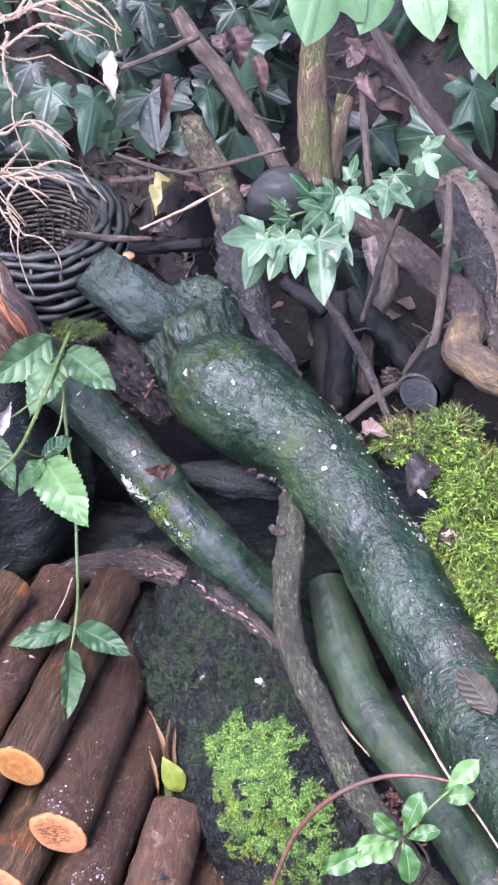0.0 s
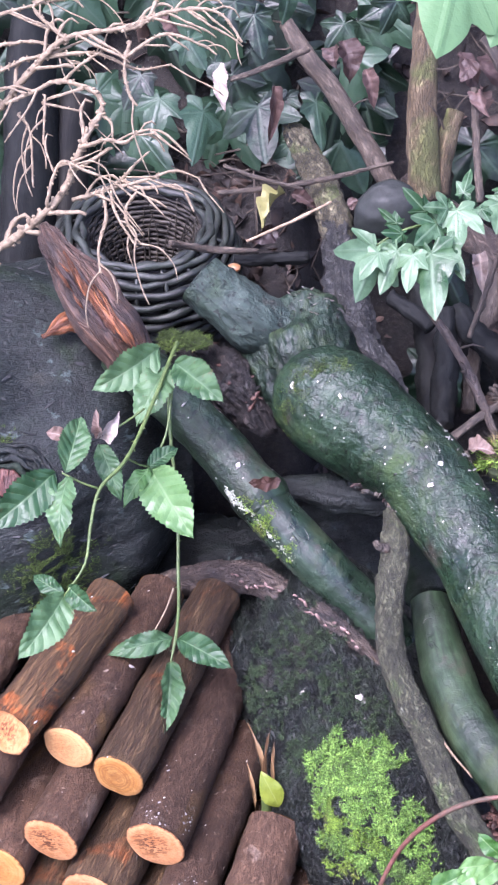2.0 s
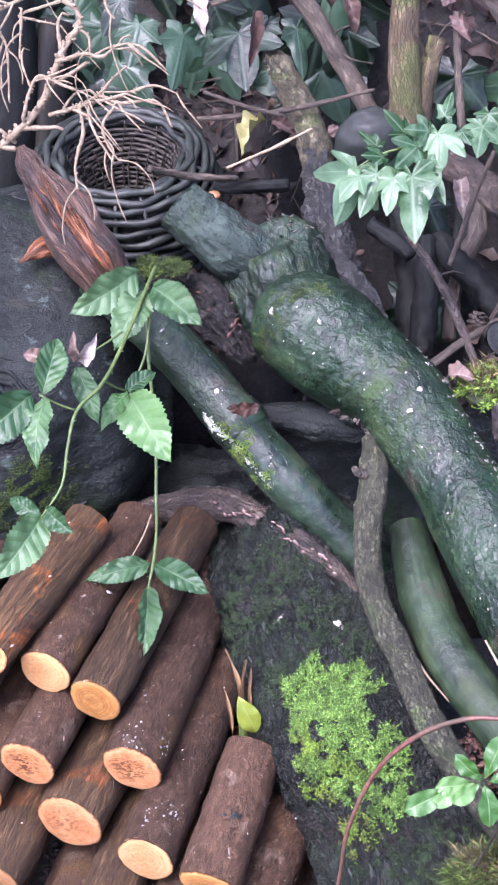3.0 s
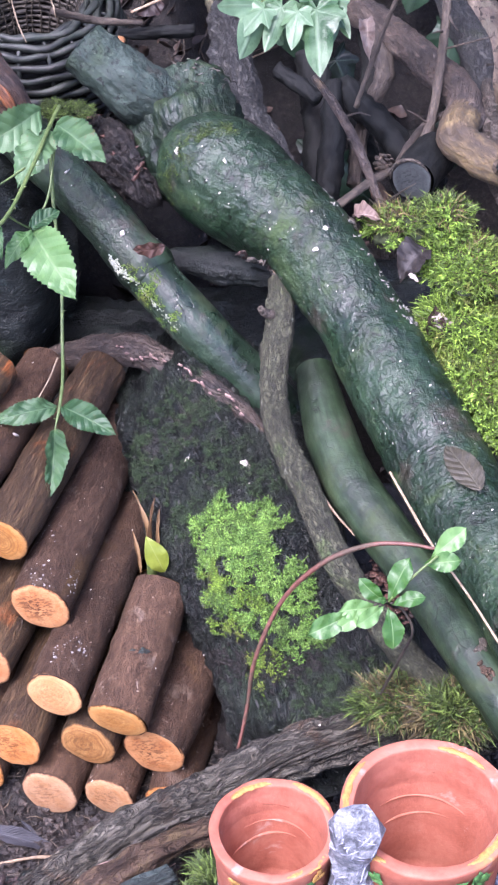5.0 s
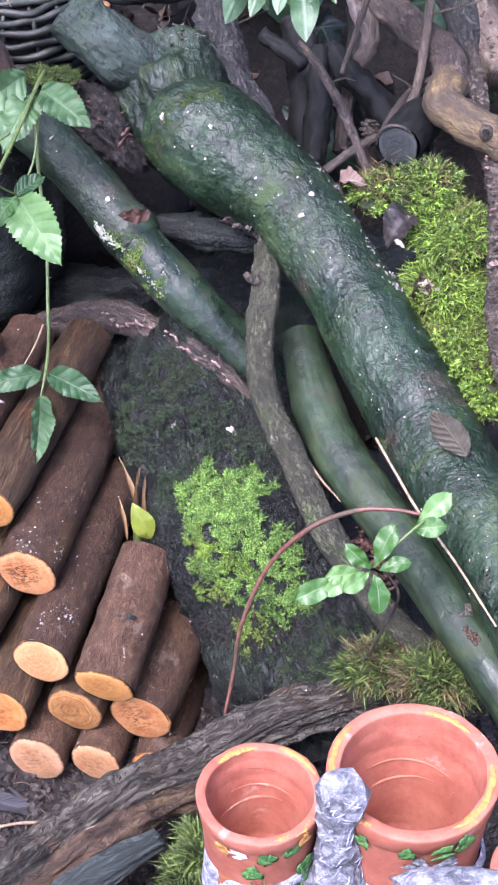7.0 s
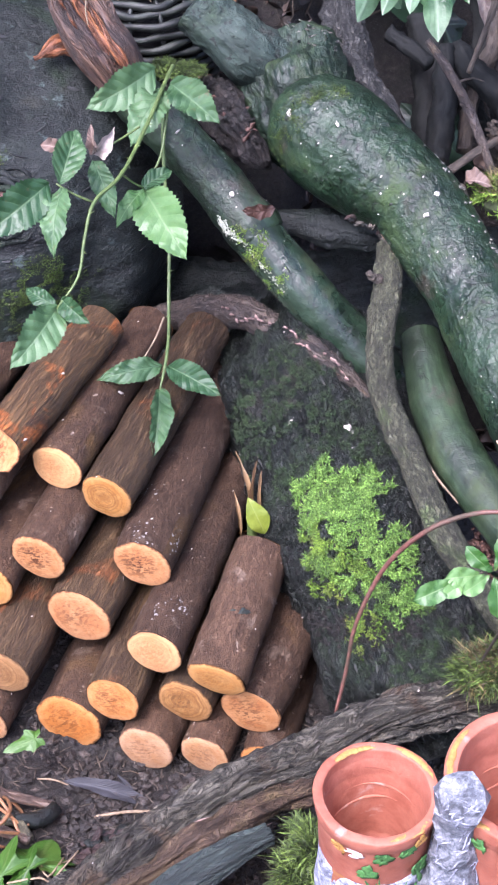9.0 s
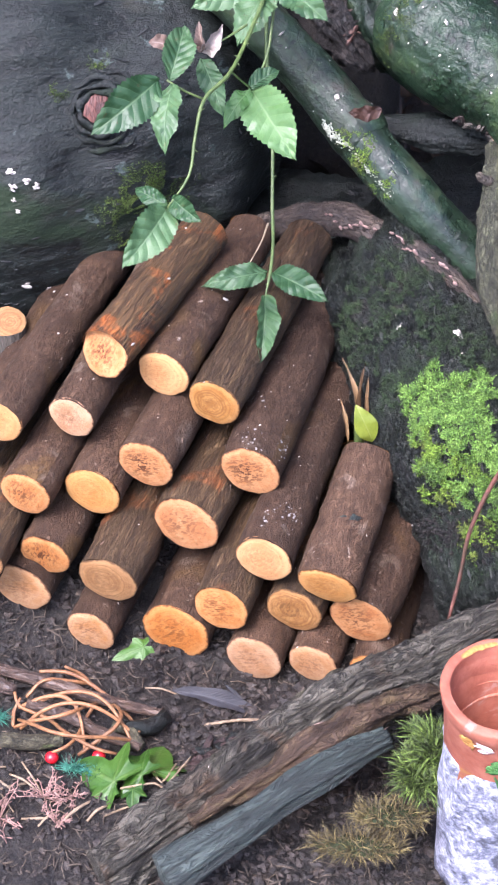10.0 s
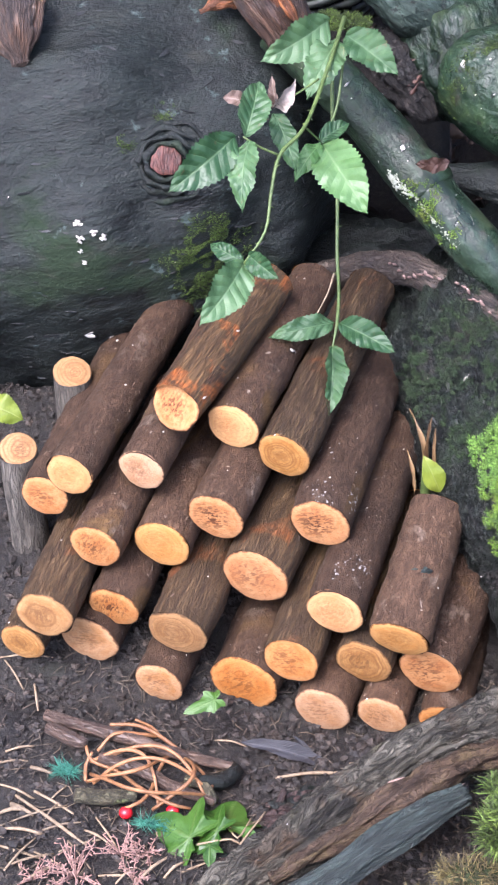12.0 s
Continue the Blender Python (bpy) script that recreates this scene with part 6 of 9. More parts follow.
# ---------------------------------------------------------------- dead pale twigs
def build_dead_twigs():
    base = Vector((-0.378, 0.34, 0.756))
    ob = thing("dead_twigs", base, "bare pale dead conifer twigs hanging over the basket", "twigs")
    rnd = random.Random(5)
    runs = (
        (((-0.378, 0.34, 0.756), (-0.336, 0.337, 0.783), (-0.297, 0.338, 0.815), (-0.279, 0.353, 0.834), (-0.263, 0.367, 0.87), (-0.246, 0.384, 0.893), (-0.254, 0.393, 0.908), (-0.286, 0.406, 0.912), (-0.311, 0.4, 0.905), (-0.337, 0.392, 0.896)), 17, 7),
        (((-0.346, 0.408, 0.885), (-0.311, 0.412, 0.923), (-0.277, 0.42, 0.949), (-0.223, 0.419, 0.958), (-0.188, 0.428, 0.968), (-0.153, 0.432, 0.97), (-0.132, 0.429, 0.963), (-0.116, 0.416, 0.944)), 13, 5),
        (((-0.223, 0.418, 0.957), (-0.205, 0.422, 0.962), (-0.195, 0.435, 0.978), (-0.191, 0.454, 1.005)), 10, 5),
        (((-0.297, 0.338, 0.815), (-0.296, 0.335, 0.828), (-0.284, 0.354, 0.854), (-0.258, 0.342, 0.851), (-0.233, 0.337, 0.842), (-0.216, 0.33, 0.83)), 8, 4),
        (((-0.267, 0.363, 0.865), (-0.241, 0.359, 0.874), (-0.223, 0.358, 0.872), (-0.209, 0.365, 0.88), (-0.188, 0.365, 0.878), (-0.165, 0.354, 0.86)), 9, 4),
        (((-0.275, 0.344, 0.821), (-0.245, 0.341, 0.832), (-0.228, 0.348, 0.84), (-0.213, 0.348, 0.856), (-0.202, 0.354, 0.864)), 9, 4),
        (((-0.245, 0.341, 0.832), (-0.208, 0.339, 0.842), (-0.178, 0.346, 0.849), (-0.156, 0.343, 0.843)), 8, 4),
        (((-0.228, 0.348, 0.839), (-0.206, 0.335, 0.837), (-0.174, 0.338, 0.837), (-0.16, 0.325, 0.818)), 8, 4),
        (((-0.238, 0.343, 0.833), (-0.232, 0.321, 0.819), (-0.213, 0.304, 0.793)), 8, 4),
        (((-0.213, 0.333, 0.834), (-0.223, 0.323, 0.821), (-0.219, 0.314, 0.807), (-0.209, 0.306, 0.795)), 7, 4),
        (((-0.246, 0.341, 0.832), (-0.242, 0.328, 0.812), (-0.249, 0.311, 0.789), (-0.247, 0.297, 0.769)), 8, 5),
        (((-0.219, 0.412, 0.948), (-0.224, 0.397, 0.928), (-0.219, 0.384, 0.907), (-0.212, 0.378, 0.899)), 8, 4),
        (((-0.223, 0.403, 0.936), (-0.188, 0.417, 0.952), (-0.153, 0.413, 0.943), (-0.139, 0.408, 0.935)), 8, 4),
        (((-0.3, 0.419, 0.931), (-0.252, 0.414, 0.936), (-0.214, 0.407, 0.923), (-0.183, 0.411, 0.925)), 9, 4),
        (((-0.277, 0.418, 0.946), (-0.309, 0.435, 0.973), (-0.28, 0.444, 0.984), (-0.263, 0.437, 0.971)), 8, 4),
        (((-0.347, 0.422, 0.941), (-0.311, 0.426, 0.943), (-0.29, 0.423, 0.936), (-0.269, 0.413, 0.919)), 8, 4),
        (((-0.347, 0.438, 0.964), (-0.303, 0.447, 0.972), (-0.274, 0.451, 0.975)), 8, 4),
        (((-0.303, 0.394, 0.896), (-0.264, 0.391, 0.888)), 6, 4),
        (((-0.3, 0.398, 0.902), (-0.302, 0.372, 0.864)), 6, 4),
        (((-0.329, 0.406, 0.88), (-0.318, 0.396, 0.865), (-0.315, 0.367, 0.824)), 7, 4),
        (((-0.251, 0.383, 0.892), (-0.238, 0.378, 0.883), (-0.236, 0.369, 0.87)), 8, 4),
        (((-0.355, 0.415, 0.914), (-0.321, 0.416, 0.929), (-0.292, 0.421, 0.934), (-0.263, 0.429, 0.943)), 9, 5),
        (((-0.284, 0.406, 0.911), (-0.267, 0.406, 0.927), (-0.243, 0.416, 0.939)), 8, 5),
    )
    for pts, w0, w1 in runs:
        g = Geo()
        tube(g, pts, [w0 * 0.00025, w1 * 0.00024], 8, 0.003, 0.30, 0.0, 190, len(pts))
        line, rad = glide(pts, [w0 * 0.00025, w1 * 0.00024], 0.0030)
        for n, (p, r) in enumerate(zip(line, rad)):
            if rnd.random() < 0.85:
                d = Vector((rnd.uniform(-1, 1), rnd.uniform(-0.5, 0.5), rnd.uniform(-1, 1))).normalized()
                tube(g, [p, p + d * r * 1.9], [r * 0.75, r * 0.45], 5, 0.01, 0, caps=True)
            if rnd.random() < 0.11 and n > 2:
                way = (line[min(n + 1, len(line) - 1)] - line[n - 1]).normalized()
                out = way.cross(Vector((0, -0.7, 0.7))).normalized() * rnd.choice((-1, 1))
                reach = rnd.uniform(0.015, 0.050)
                q1 = p + (way * 0.75 + out * 0.65) * reach * 0.5
                q2 = q1 + (way * 0.9 + out * 0.3 + Vector((0, -0.1, -0.3))) * reach * 0.5
                q3 = q2 + (way * 0.6 - out * 0.1 + Vector((0, -0.2, -0.6))) * reach * 0.35
                fine = max(r * 0.66, 0.0009)
                tube(g, [p, q1, q2, q3], [fine, fine * 0.95, fine * 0.8, fine * 0.6], 6, 0.004, 0.35, 0, 190, n)
        part("twig", g, "pale_twig", ob)


build_dead_twigs()


# ---------------------------------------------------------------- bramble
def stalk(parent, pts, radii, material="bramble_stem", name="stem", thorns=0, seed=1, label=""):
    g = Geo()
    tube(g, pts, radii, 8, 0.008, 0.05, 0, 60, seed)
    if thorns:
        rnd = random.Random(seed)
        line, rad = glide(pts, radii, 0.01)
        for p, r in zip(line, rad):
            if rnd.random() < thorns:
                d = Vector((rnd.uniform(-1, 1), rnd.uniform(-0.6, 0.2), rnd.uniform(-0.8, 0.4))).normalized()
                tube(g, [p, p + d * (r + 0.0035)], [r * 0.6, 0.0002], 5, 0.01, 0)
    return part(name, g, material, parent, label)


def build_bramble():
    ob = thing("bramble", (-0.212, 0.331, 0.259), "green bramble shoots with toothed leaves hanging over logs", "bramble")
    stalk(ob, [(-0.211, 0.552, 0.536), (-0.216, 0.503, 0.541), (-0.229, 0.437, 0.529), (-0.247, 0.348, 0.522), (-0.27, 0.302, 0.517), (-0.277, 0.269, 0.496), (-0.282, 0.243, 0.467), (-0.302, 0.221, 0.444)], [0.00240, 0.00224, 0.00240, 0.00208, 0.00192, 0.00176, 0.00144, 0.00096], thorns=0.5, seed=3)
    stalk(ob, [(-0.209, 0.491, 0.542), (-0.212, 0.467, 0.516), (-0.217, 0.441, 0.487), (-0.231, 0.409, 0.468)], [0.00176, 0.00160, 0.00144, 0.00112], seed=4)
    stalk(ob, [(-0.223, 0.545, 0.499), (-0.222, 0.517, 0.438), (-0.215, 0.48, 0.366), (-0.213, 0.43, 0.309), (-0.21, 0.384, 0.288), (-0.211, 0.347, 0.276), (-0.215, 0.321, 0.263)], [0.00224, 0.00224, 0.00208, 0.00208, 0.00192, 0.002, 0.00096], thorns=0.35, seed=5)
    stalk(ob, [(-0.27, 0.302, 0.517), (-0.288, 0.298, 0.528), (-0.305, 0.295, 0.542)], [0.00128, 0.00096], seed=6)
    stalk(ob, [(-0.235, 0.417, 0.537), (-0.251, 0.399, 0.534), (-0.268, 0.382, 0.531)], [0.00128, 0.00096], seed=7)
    stalk(ob, [(-0.247, 0.348, 0.522), (-0.238, 0.369, 0.499), (-0.232, 0.401, 0.473)], [0.00112, 0.00096], seed=8)
    stalk(ob, [(-0.216, 0.399, 0.304), (-0.222, 0.368, 0.3), (-0.233, 0.344, 0.29)], [0.00128, 0.00064], "straw", "tendril", 0, 9, "dry tan leaf stalk")
    cam_way = (0.1, -0.75, 0.65)
    rows = (
        ((-0.227, 0.512, 0.553), (-0.289, 0.452, 0.536), 0.95, 0, "bramble_leaf"), ((-0.217, 0.5, 0.538), (-0.245, 0.429, 0.522), 1.0, 1, "bramble_leaf"), ((-0.208, 0.494, 0.546), (-0.154, 0.444, 0.53), 1.0, 2, "bramble_leaf"),
        ((-0.313, 0.294, 0.542), (-0.368, 0.231, 0.521), 0.95, 0, "bramble_leaf"), ((-0.3, 0.294, 0.54), (-0.308, 0.228, 0.512), 0.80, 1, "bramble_leaf"), ((-0.303, 0.305, 0.538), (-0.291, 0.361, 0.569), 0.95, 2, "bramble_leaf"),
        ((-0.279, 0.374, 0.522), (-0.254, 0.323, 0.493), 0.75, 1, "bramble_leaf"),
        ((-0.233, 0.401, 0.473), (-0.202, 0.425, 0.483), 0.95, 2, "bramble_leaf"), ((-0.232, 0.4, 0.472), (-0.258, 0.359, 0.459), 0.85, 1, "bramble_bright"), ((-0.231, 0.399, 0.472), (-0.185, 0.323, 0.443), 1.05, 0, "bramble_bright"),
        ((-0.304, 0.222, 0.446), (-0.34, 0.241, 0.455), 0.85, 1, "bramble_leaf"), ((-0.301, 0.222, 0.444), (-0.333, 0.149, 0.427), 0.95, 0, "bramble_leaf"), ((-0.298, 0.227, 0.45), (-0.269, 0.197, 0.444), 1.0, 2, "bramble_leaf"),
        ((-0.214, 0.347, 0.276), (-0.277, 0.311, 0.287), 0.72, 1, "bramble_leaf"), ((-0.208, 0.347, 0.276), (-0.149, 0.308, 0.272), 0.85, 0, "bramble_leaf"), ((-0.215, 0.321, 0.263), (-0.214, 0.242, 0.234), 0.60, 2, "bramble_leaf"),
    )
    for n, (a, b, broad, k, material) in enumerate(rows):
        blade(ob, L_BRAMBLE[k], material, a, b, broad * 0.76, cam_way, roll=(n * 37 % 50) - 25)
    blade(ob, L_DRY, "dry_leaf", (-0.279, 0.377, 0.527), (-0.256, 0.379, 0.550), 0.75, cam_way, label="curled dry whitish leaf", roll=30)
    blade(ob, L_DRY, "dry_leaf", (-0.276, 0.378, 0.527), (-0.283, 0.382, 0.556), 0.5, cam_way, label="curled dry whitish leaf", roll=-20)
    blade(ob, L_DRY, "dry_leaf", (-0.305, 0.344, 0.552), (-0.329, 0.347, 0.557), 0.9, cam_way, label="curled dry whitish leaf")
    blade(ob, L_DRY, "brown_leaf", (-0.241, 0.52, 0.533), (-0.255, 0.509, 0.522), 0.9, cam_way, label="small withered red-brown leaf")


build_bramble()


# ---------------------------------------------------------------- moss
def sprig(verts, faces, p, out, size, spread, rnd):
    """One leafy moss sprig standing on a surface."""
    h = size * rnd.uniform(0.6, 1.6)
    stem = (out * 0.55 + Vector((rnd.uniform(-spread, spread), rnd.uniform(-spread, spread), 0.65 - rnd.random() * spread))).normalized()
    side = stem.orthogonal().normalized()
    turn = rnd.random() * 6.28
    for q in range(8):
        r = Matrix.Rotation(turn + q * 2.4, 3, stem) @ side
        root = p + stem * h * (0.08 + 0.12 * q)
        tip = root + (r * 0.72 + stem * 0.62) * h * (0.50 - 0.03 * q)
        w = stem.cross(r) * h * 0.075
        k = len(verts)
        verts += [root - w, root + w, tip]
        faces.append((k, k + 1, k + 2))
    k = len(verts)
    w = side * h * 0.05
    verts += [p - w, p + w, p + stem * h * 1.1]
    faces.append((k, k + 1, k + 2))


def grassy_moss(name, label, materials, blobs, count, size, seed):
    """A tuft of long soft moss strands over a lumpy bed, some fresh and some withered."""
    rnd = random.Random(seed)
    ob = thing(name, blobs[0][0], label, "moss", kind="stuff")
    g = Geo()
    for c, rad in blobs:
        blob(g, Vector(c) - Vector((0, 0, rad[2] * 0.3)), (rad[0] * 0.85, rad[1] * 0.85, rad[2] * 0.8), (0, 0, 0), 0.35, 1.8, seed + c[0] * 9, 20, 12)
    part("moss_bed", g, "moss_bed_shade", ob)
    total = sum(r[0] * r[1] for _, r in blobs)
    gathered = [([], []) for _ in materials]
    for c, rad in blobs:
        for _ in range(int(count * rad[0] * rad[1] / total)):
            d = Vector((rnd.gauss(0, 1), rnd.gauss(0, 1), abs(rnd.gauss(0, 1)))).normalized()
            p = Vector(c) + Vector((d.x * rad[0], d.y * rad[1], d.z * rad[2] * 0.7)) * rnd.uniform(0.7, 1.0)
            which = 0 if noise.noise(p * 38 + Vector((seed, 0, 0))) + rnd.gauss(0, 0.2) > 0.0 else 1
            verts, faces = gathered[which % len(materials)]
            way = (Vector((d.x * 0.8, d.y * 0.8 - 0.15, 0.55)) + Vector((rnd.gauss(0, 0.4), rnd.gauss(0, 0.4), rnd.gauss(0, 0.25)))).normalized()
            ln = size * rnd.uniform(0.5, 1.5)
            w = way.orthogonal().normalized()
            w = (Matrix.Rotation(rnd.random() * 6.28, 3, way) @ w) * ln * 0.045
            bend = Vector((rnd.gauss(0, 0.25), rnd.gauss(0, 0.25), -0.35)) * ln
            k = len(verts)
            verts += [p - w, p + w, p + way * ln * 0.55 + w * 0.8, p + way * ln * 0.55 - w * 0.8, p + way * ln + bend * 0.6]
            faces += [(k, k + 1, k + 2, k + 3), (k + 3, k + 2, k + 4)]
            for q in (0.35, 0.6):
                k = len(verts)
                root = p + way * ln * q
                verts += [root - w * 0.5, root + w * 0.5, root + (way + w.normalized() * rnd.choice((-1, 1))) * ln * 0.18]
                faces.append((k, k + 1, k + 2))
    for (verts, faces), material in zip(gathered, materials):
        g = Geo()
        g.v, g.f, g.uv = verts, faces, [(0, 0)] * len(verts)
        part("moss_strands", g, material, ob, smooth=False)
    return ob


def moss_over(name, label, material, surface, spots, count, size, seed, spread=0.55):
    """Moss growing over a kept surface, round the given spots (place, reach)."""
    rnd = random.Random(seed)
    verts, faces = [], []
    total = sum(r * r for _, r in spots)
    for c, reach in spots:
        c = onto(surface, c)[0]
        for _ in range(int(count * reach * reach / total)):
            q = Vector(c) + Vector((rnd.gauss(0, 0.5), rnd.gauss(0, 0.5), rnd.gauss(0, 0.5))) * reach
            p, n = onto(surface, q)
            edge = (p - Vector(c)).length / reach + 0.6 * noise.noise(p * 45 + Vector((seed, 0, 0)))
            if edge > 1.0 or noise.noise(p * 80) < -0.10:
                continue
            sprig(verts, faces, p, n if n.z > -0.3 else -n, size, spread, rnd)
    g = Geo()
    g.v, g.f, g.uv = verts, faces, [(0, 0)] * len(verts)
    return lone(name, g, material, spots[0][0], label, "moss", kind="stuff", smooth=False)


def moss_patch(name, label, material, blobs, count, size, seed, spread=0.55):
    """A free cushion of moss: a lumpy bed with sprigs all over."""
    rnd = random.Random(seed)
    ob = thing(name, blobs[0][0], label, "moss", kind="stuff")
    g = Geo()
    for c, rad in blobs:
        blob(g, Vector(c) - Vector((0, 0, rad[2] * 0.25)), (rad[0] * 0.9, rad[1] * 0.9, rad[2] * 0.85), (0, 0, 0), 0.35, 1.8, seed + c[0] * 9, 20, 12)
    part("moss_bed", g, "moss_bed_shade", ob)
    verts, faces = [], []
    total = sum(r[0] * r[1] for _, r in blobs)
    for c, rad in blobs:
        for _ in range(int(count * rad[0] * rad[1] / total)):
            d = Vector((rnd.gauss(0, 1), rnd.gauss(0, 1), abs(rnd.gauss(0, 1)) - 0.15)).normalized()
            f = 1 + 0.35 * noise.fractal(d * 1.8 + Vector((seed + c[0] * 9, (seed + c[0] * 9) * 2, 0)), 0.9, 2.0, 4)
            p = Vector(c) - Vector((0, 0, rad[2] * 0.25)) + Vector((d.x * rad[0], d.y * rad[1], d.z * rad[2])) * f * 0.9
            if noise.noise(p * 60) < -0.16:
                continue
            sprig(verts, faces, p, d, size, spread, rnd)
    g = Geo()
    g.v, g.f, g.uv = verts, faces, [(0, 0)] * len(verts)
    part("moss_sprigs", g, material, ob, smooth=False)
    return ob


moss_over("moss_patch", "bright green moss patch on the rotting log", "bright_moss", "stump", [((-0.038, 0.228, 0.225), 0.034), ((-0.010, 0.206, 0.225), 0.036), ((0.016, 0.222, 0.228), 0.026), ((-0.020, 0.172, 0.212), 0.026), ((0.008, 0.165, 0.212), 0.030), ((0.035, 0.152, 0.200), 0.026), ((0.048, 0.129, 0.190), 0.028), ((0.006, 0.093, 0.182), 0.020), ((0.030, 0.080, 0.176), 0.024), ((0.052, 0.098, 0.184), 0.026), ((-0.062, 0.222, 0.220), 0.024), ((-0.050, 0.190, 0.205), 0.020), ((-0.040, 0.110, 0.185), 0.018), ((-0.020, 0.085, 0.180), 0.018)], 24500, 0.0064, 1, 0.8)
moss_over("moss_patch", "thin green moss beside the logs on the rotting log", "moss", "stump", [((-0.032, 0.132, 0.190), 0.030), ((-0.043, 0.095, 0.176), 0.030), ((-0.008, 0.066, 0.180), 0.026), ((-0.038, 0.172, 0.196), 0.024), ((0.008, 0.112, 0.190), 0.020)], 6500, 0.0045, 61, 0.8)
moss_over("moss_patch", "thin dark moss film on the rotting log", "dark_moss", "stump", [((-0.121, 0.304, 0.22), 0.05), ((0.108, 0.060, 0.140), 0.05), ((0.135, 0.062, 0.155), 0.04), ((-0.054, 0.371, 0.247), 0.045), ((-0.034, 0.303, 0.237), 0.045), ((0.004, 0.272, 0.240), 0.03), ((-0.095, 0.35, 0.23), 0.05), ((0.06, 0.06, 0.12), 0.05), ((-0.075, 0.25, 0.20), 0.035)], 20000, 0.0036, 6, 0.9)
moss_over("moss_patch", "small moss patch on the thin branch", "moss", "thin", [((-0.119, 0.434, 0.358), 0.020), ((-0.097, 0.419, 0.341), 0.020), ((-0.112, 0.441, 0.382), 0.018), ((-0.137, 0.442, 0.382), 0.014)], 1300, 0.0030, 7)
moss_over("moss_patch", "dark moss on the fallen tree", "tuft_moss", "trunk", [((-0.377, 0.49, 0.271), 0.05), ((-0.389, 0.468, 0.246), 0.045), ((-0.383, 0.478, 0.318), 0.04), ((-0.405, 0.46, 0.299), 0.03), ((-0.423, 0.514, 0.422), 0.014), ((-0.464, 0.497, 0.406), 0.012)], 15000, 0.0024, 8, 0.9)
moss_over("moss_patch", "thin yellow-green moss on the limb's collar", "tuft_moss", "limb", [((-0.077, 0.519, 0.498), 0.022), ((-0.052, 0.53, 0.511), 0.02), ((-0.091, 0.512, 0.473), 0.020), ((-0.024, 0.538, 0.513), 0.014), ((-0.095, 0.507, 0.452), 0.018)], 2600, 0.0022, 12, 0.9)
moss_patch("moss_tuft", "small moss tuft beside the sawn stub", "tuft_moss", [((-0.224, 0.634, 0.488), (0.018, 0.016, 0.006)), ((-0.200, 0.640, 0.482), (0.016, 0.014, 0.005))], 1100, 0.006, 9, 0.9)
moss_patch("moss_cushion", "thick yellow-green moss cushion beside the green limb", "moss", [((0.173, 0.478, 0.425), (0.042, 0.03, 0.018)), ((0.217, 0.484, 0.431), (0.025, 0.03, 0.018)), ((0.240, 0.439, 0.396), (0.040, 0.055, 0.024)), ((0.235, 0.382, 0.360), (0.045, 0.05, 0.024)), ((0.243, 0.322, 0.336), (0.046, 0.05, 0.024)), ((0.212, 0.334, 0.342), (0.030, 0.04, 0.018)), ((0.262, 0.275, 0.312), (0.030, 0.035, 0.020))], 8200, 0.0130, 2, 0.95)
grassy_moss("moss_tuft", "long bright green moss shoots over the cushion", ("moss", "moss"), [((0.240, 0.434, 0.402), (0.042, 0.055, 0.022)), ((0.228, 0.380, 0.366), (0.046, 0.05, 0.022)), ((0.236, 0.325, 0.342), (0.046, 0.05, 0.020))], 3600, 0.0165, 29)
grassy_moss("moss_tuft", "shaggy olive and brown moss strands over the cushion", ("tuft_moss", "brown_moss"), [((0.173, 0.482, 0.432), (0.040, 0.026, 0.014)), ((0.217, 0.488, 0.438), (0.024, 0.026, 0.014)), ((0.244, 0.440, 0.402), (0.036, 0.045, 0.018)), ((0.250, 0.320, 0.340), (0.040, 0.045, 0.016))], 2600, 0.017, 23)
grassy_moss("moss_tuft", "shaggy green and brown moss tuft behind the planter", ("tuft_moss", "brown_moss"), [((0.158, 0.028, 0.146), (0.036, 0.03, 0.018)), ((0.205, 0.006, 0.152), (0.042, 0.032, 0.024)), ((0.128, 0.026, 0.142), (0.018, 0.024, 0.012))], 5200, 0.019, 3)
grassy_moss("moss_tuft", "green moss tuft on soil beside the weathered pole", ("tuft_moss", "tuft_moss"), [((-0.041, -0.166, 0.079), (0.012, 0.020, 0.004)), ((-0.046, -0.126, 0.079), (0.006, 0.010, 0.003))], 900, 0.014, 4)
grassy_moss("moss_tuft", "green moss tuft on soil beside the planter", ("tuft_moss", "tuft_moss"), [((-0.031, -0.182, 0.128), (0.015, 0.020, 0.004)), ((-0.046, -0.198, 0.11), (0.014, 0.024, 0.004))], 1300, 0.018, 5)
grassy_moss("moss_tuft", "withered brown-green moss on soil before the planter", ("brown_moss", "brown_moss"), [((-0.07, -0.221, 0.077), (0.035, 0.016, 0.002)), ((-0.1, -0.247, 0.065), (0.045, 0.014, 0.002))], 1300, 0.012, 11)


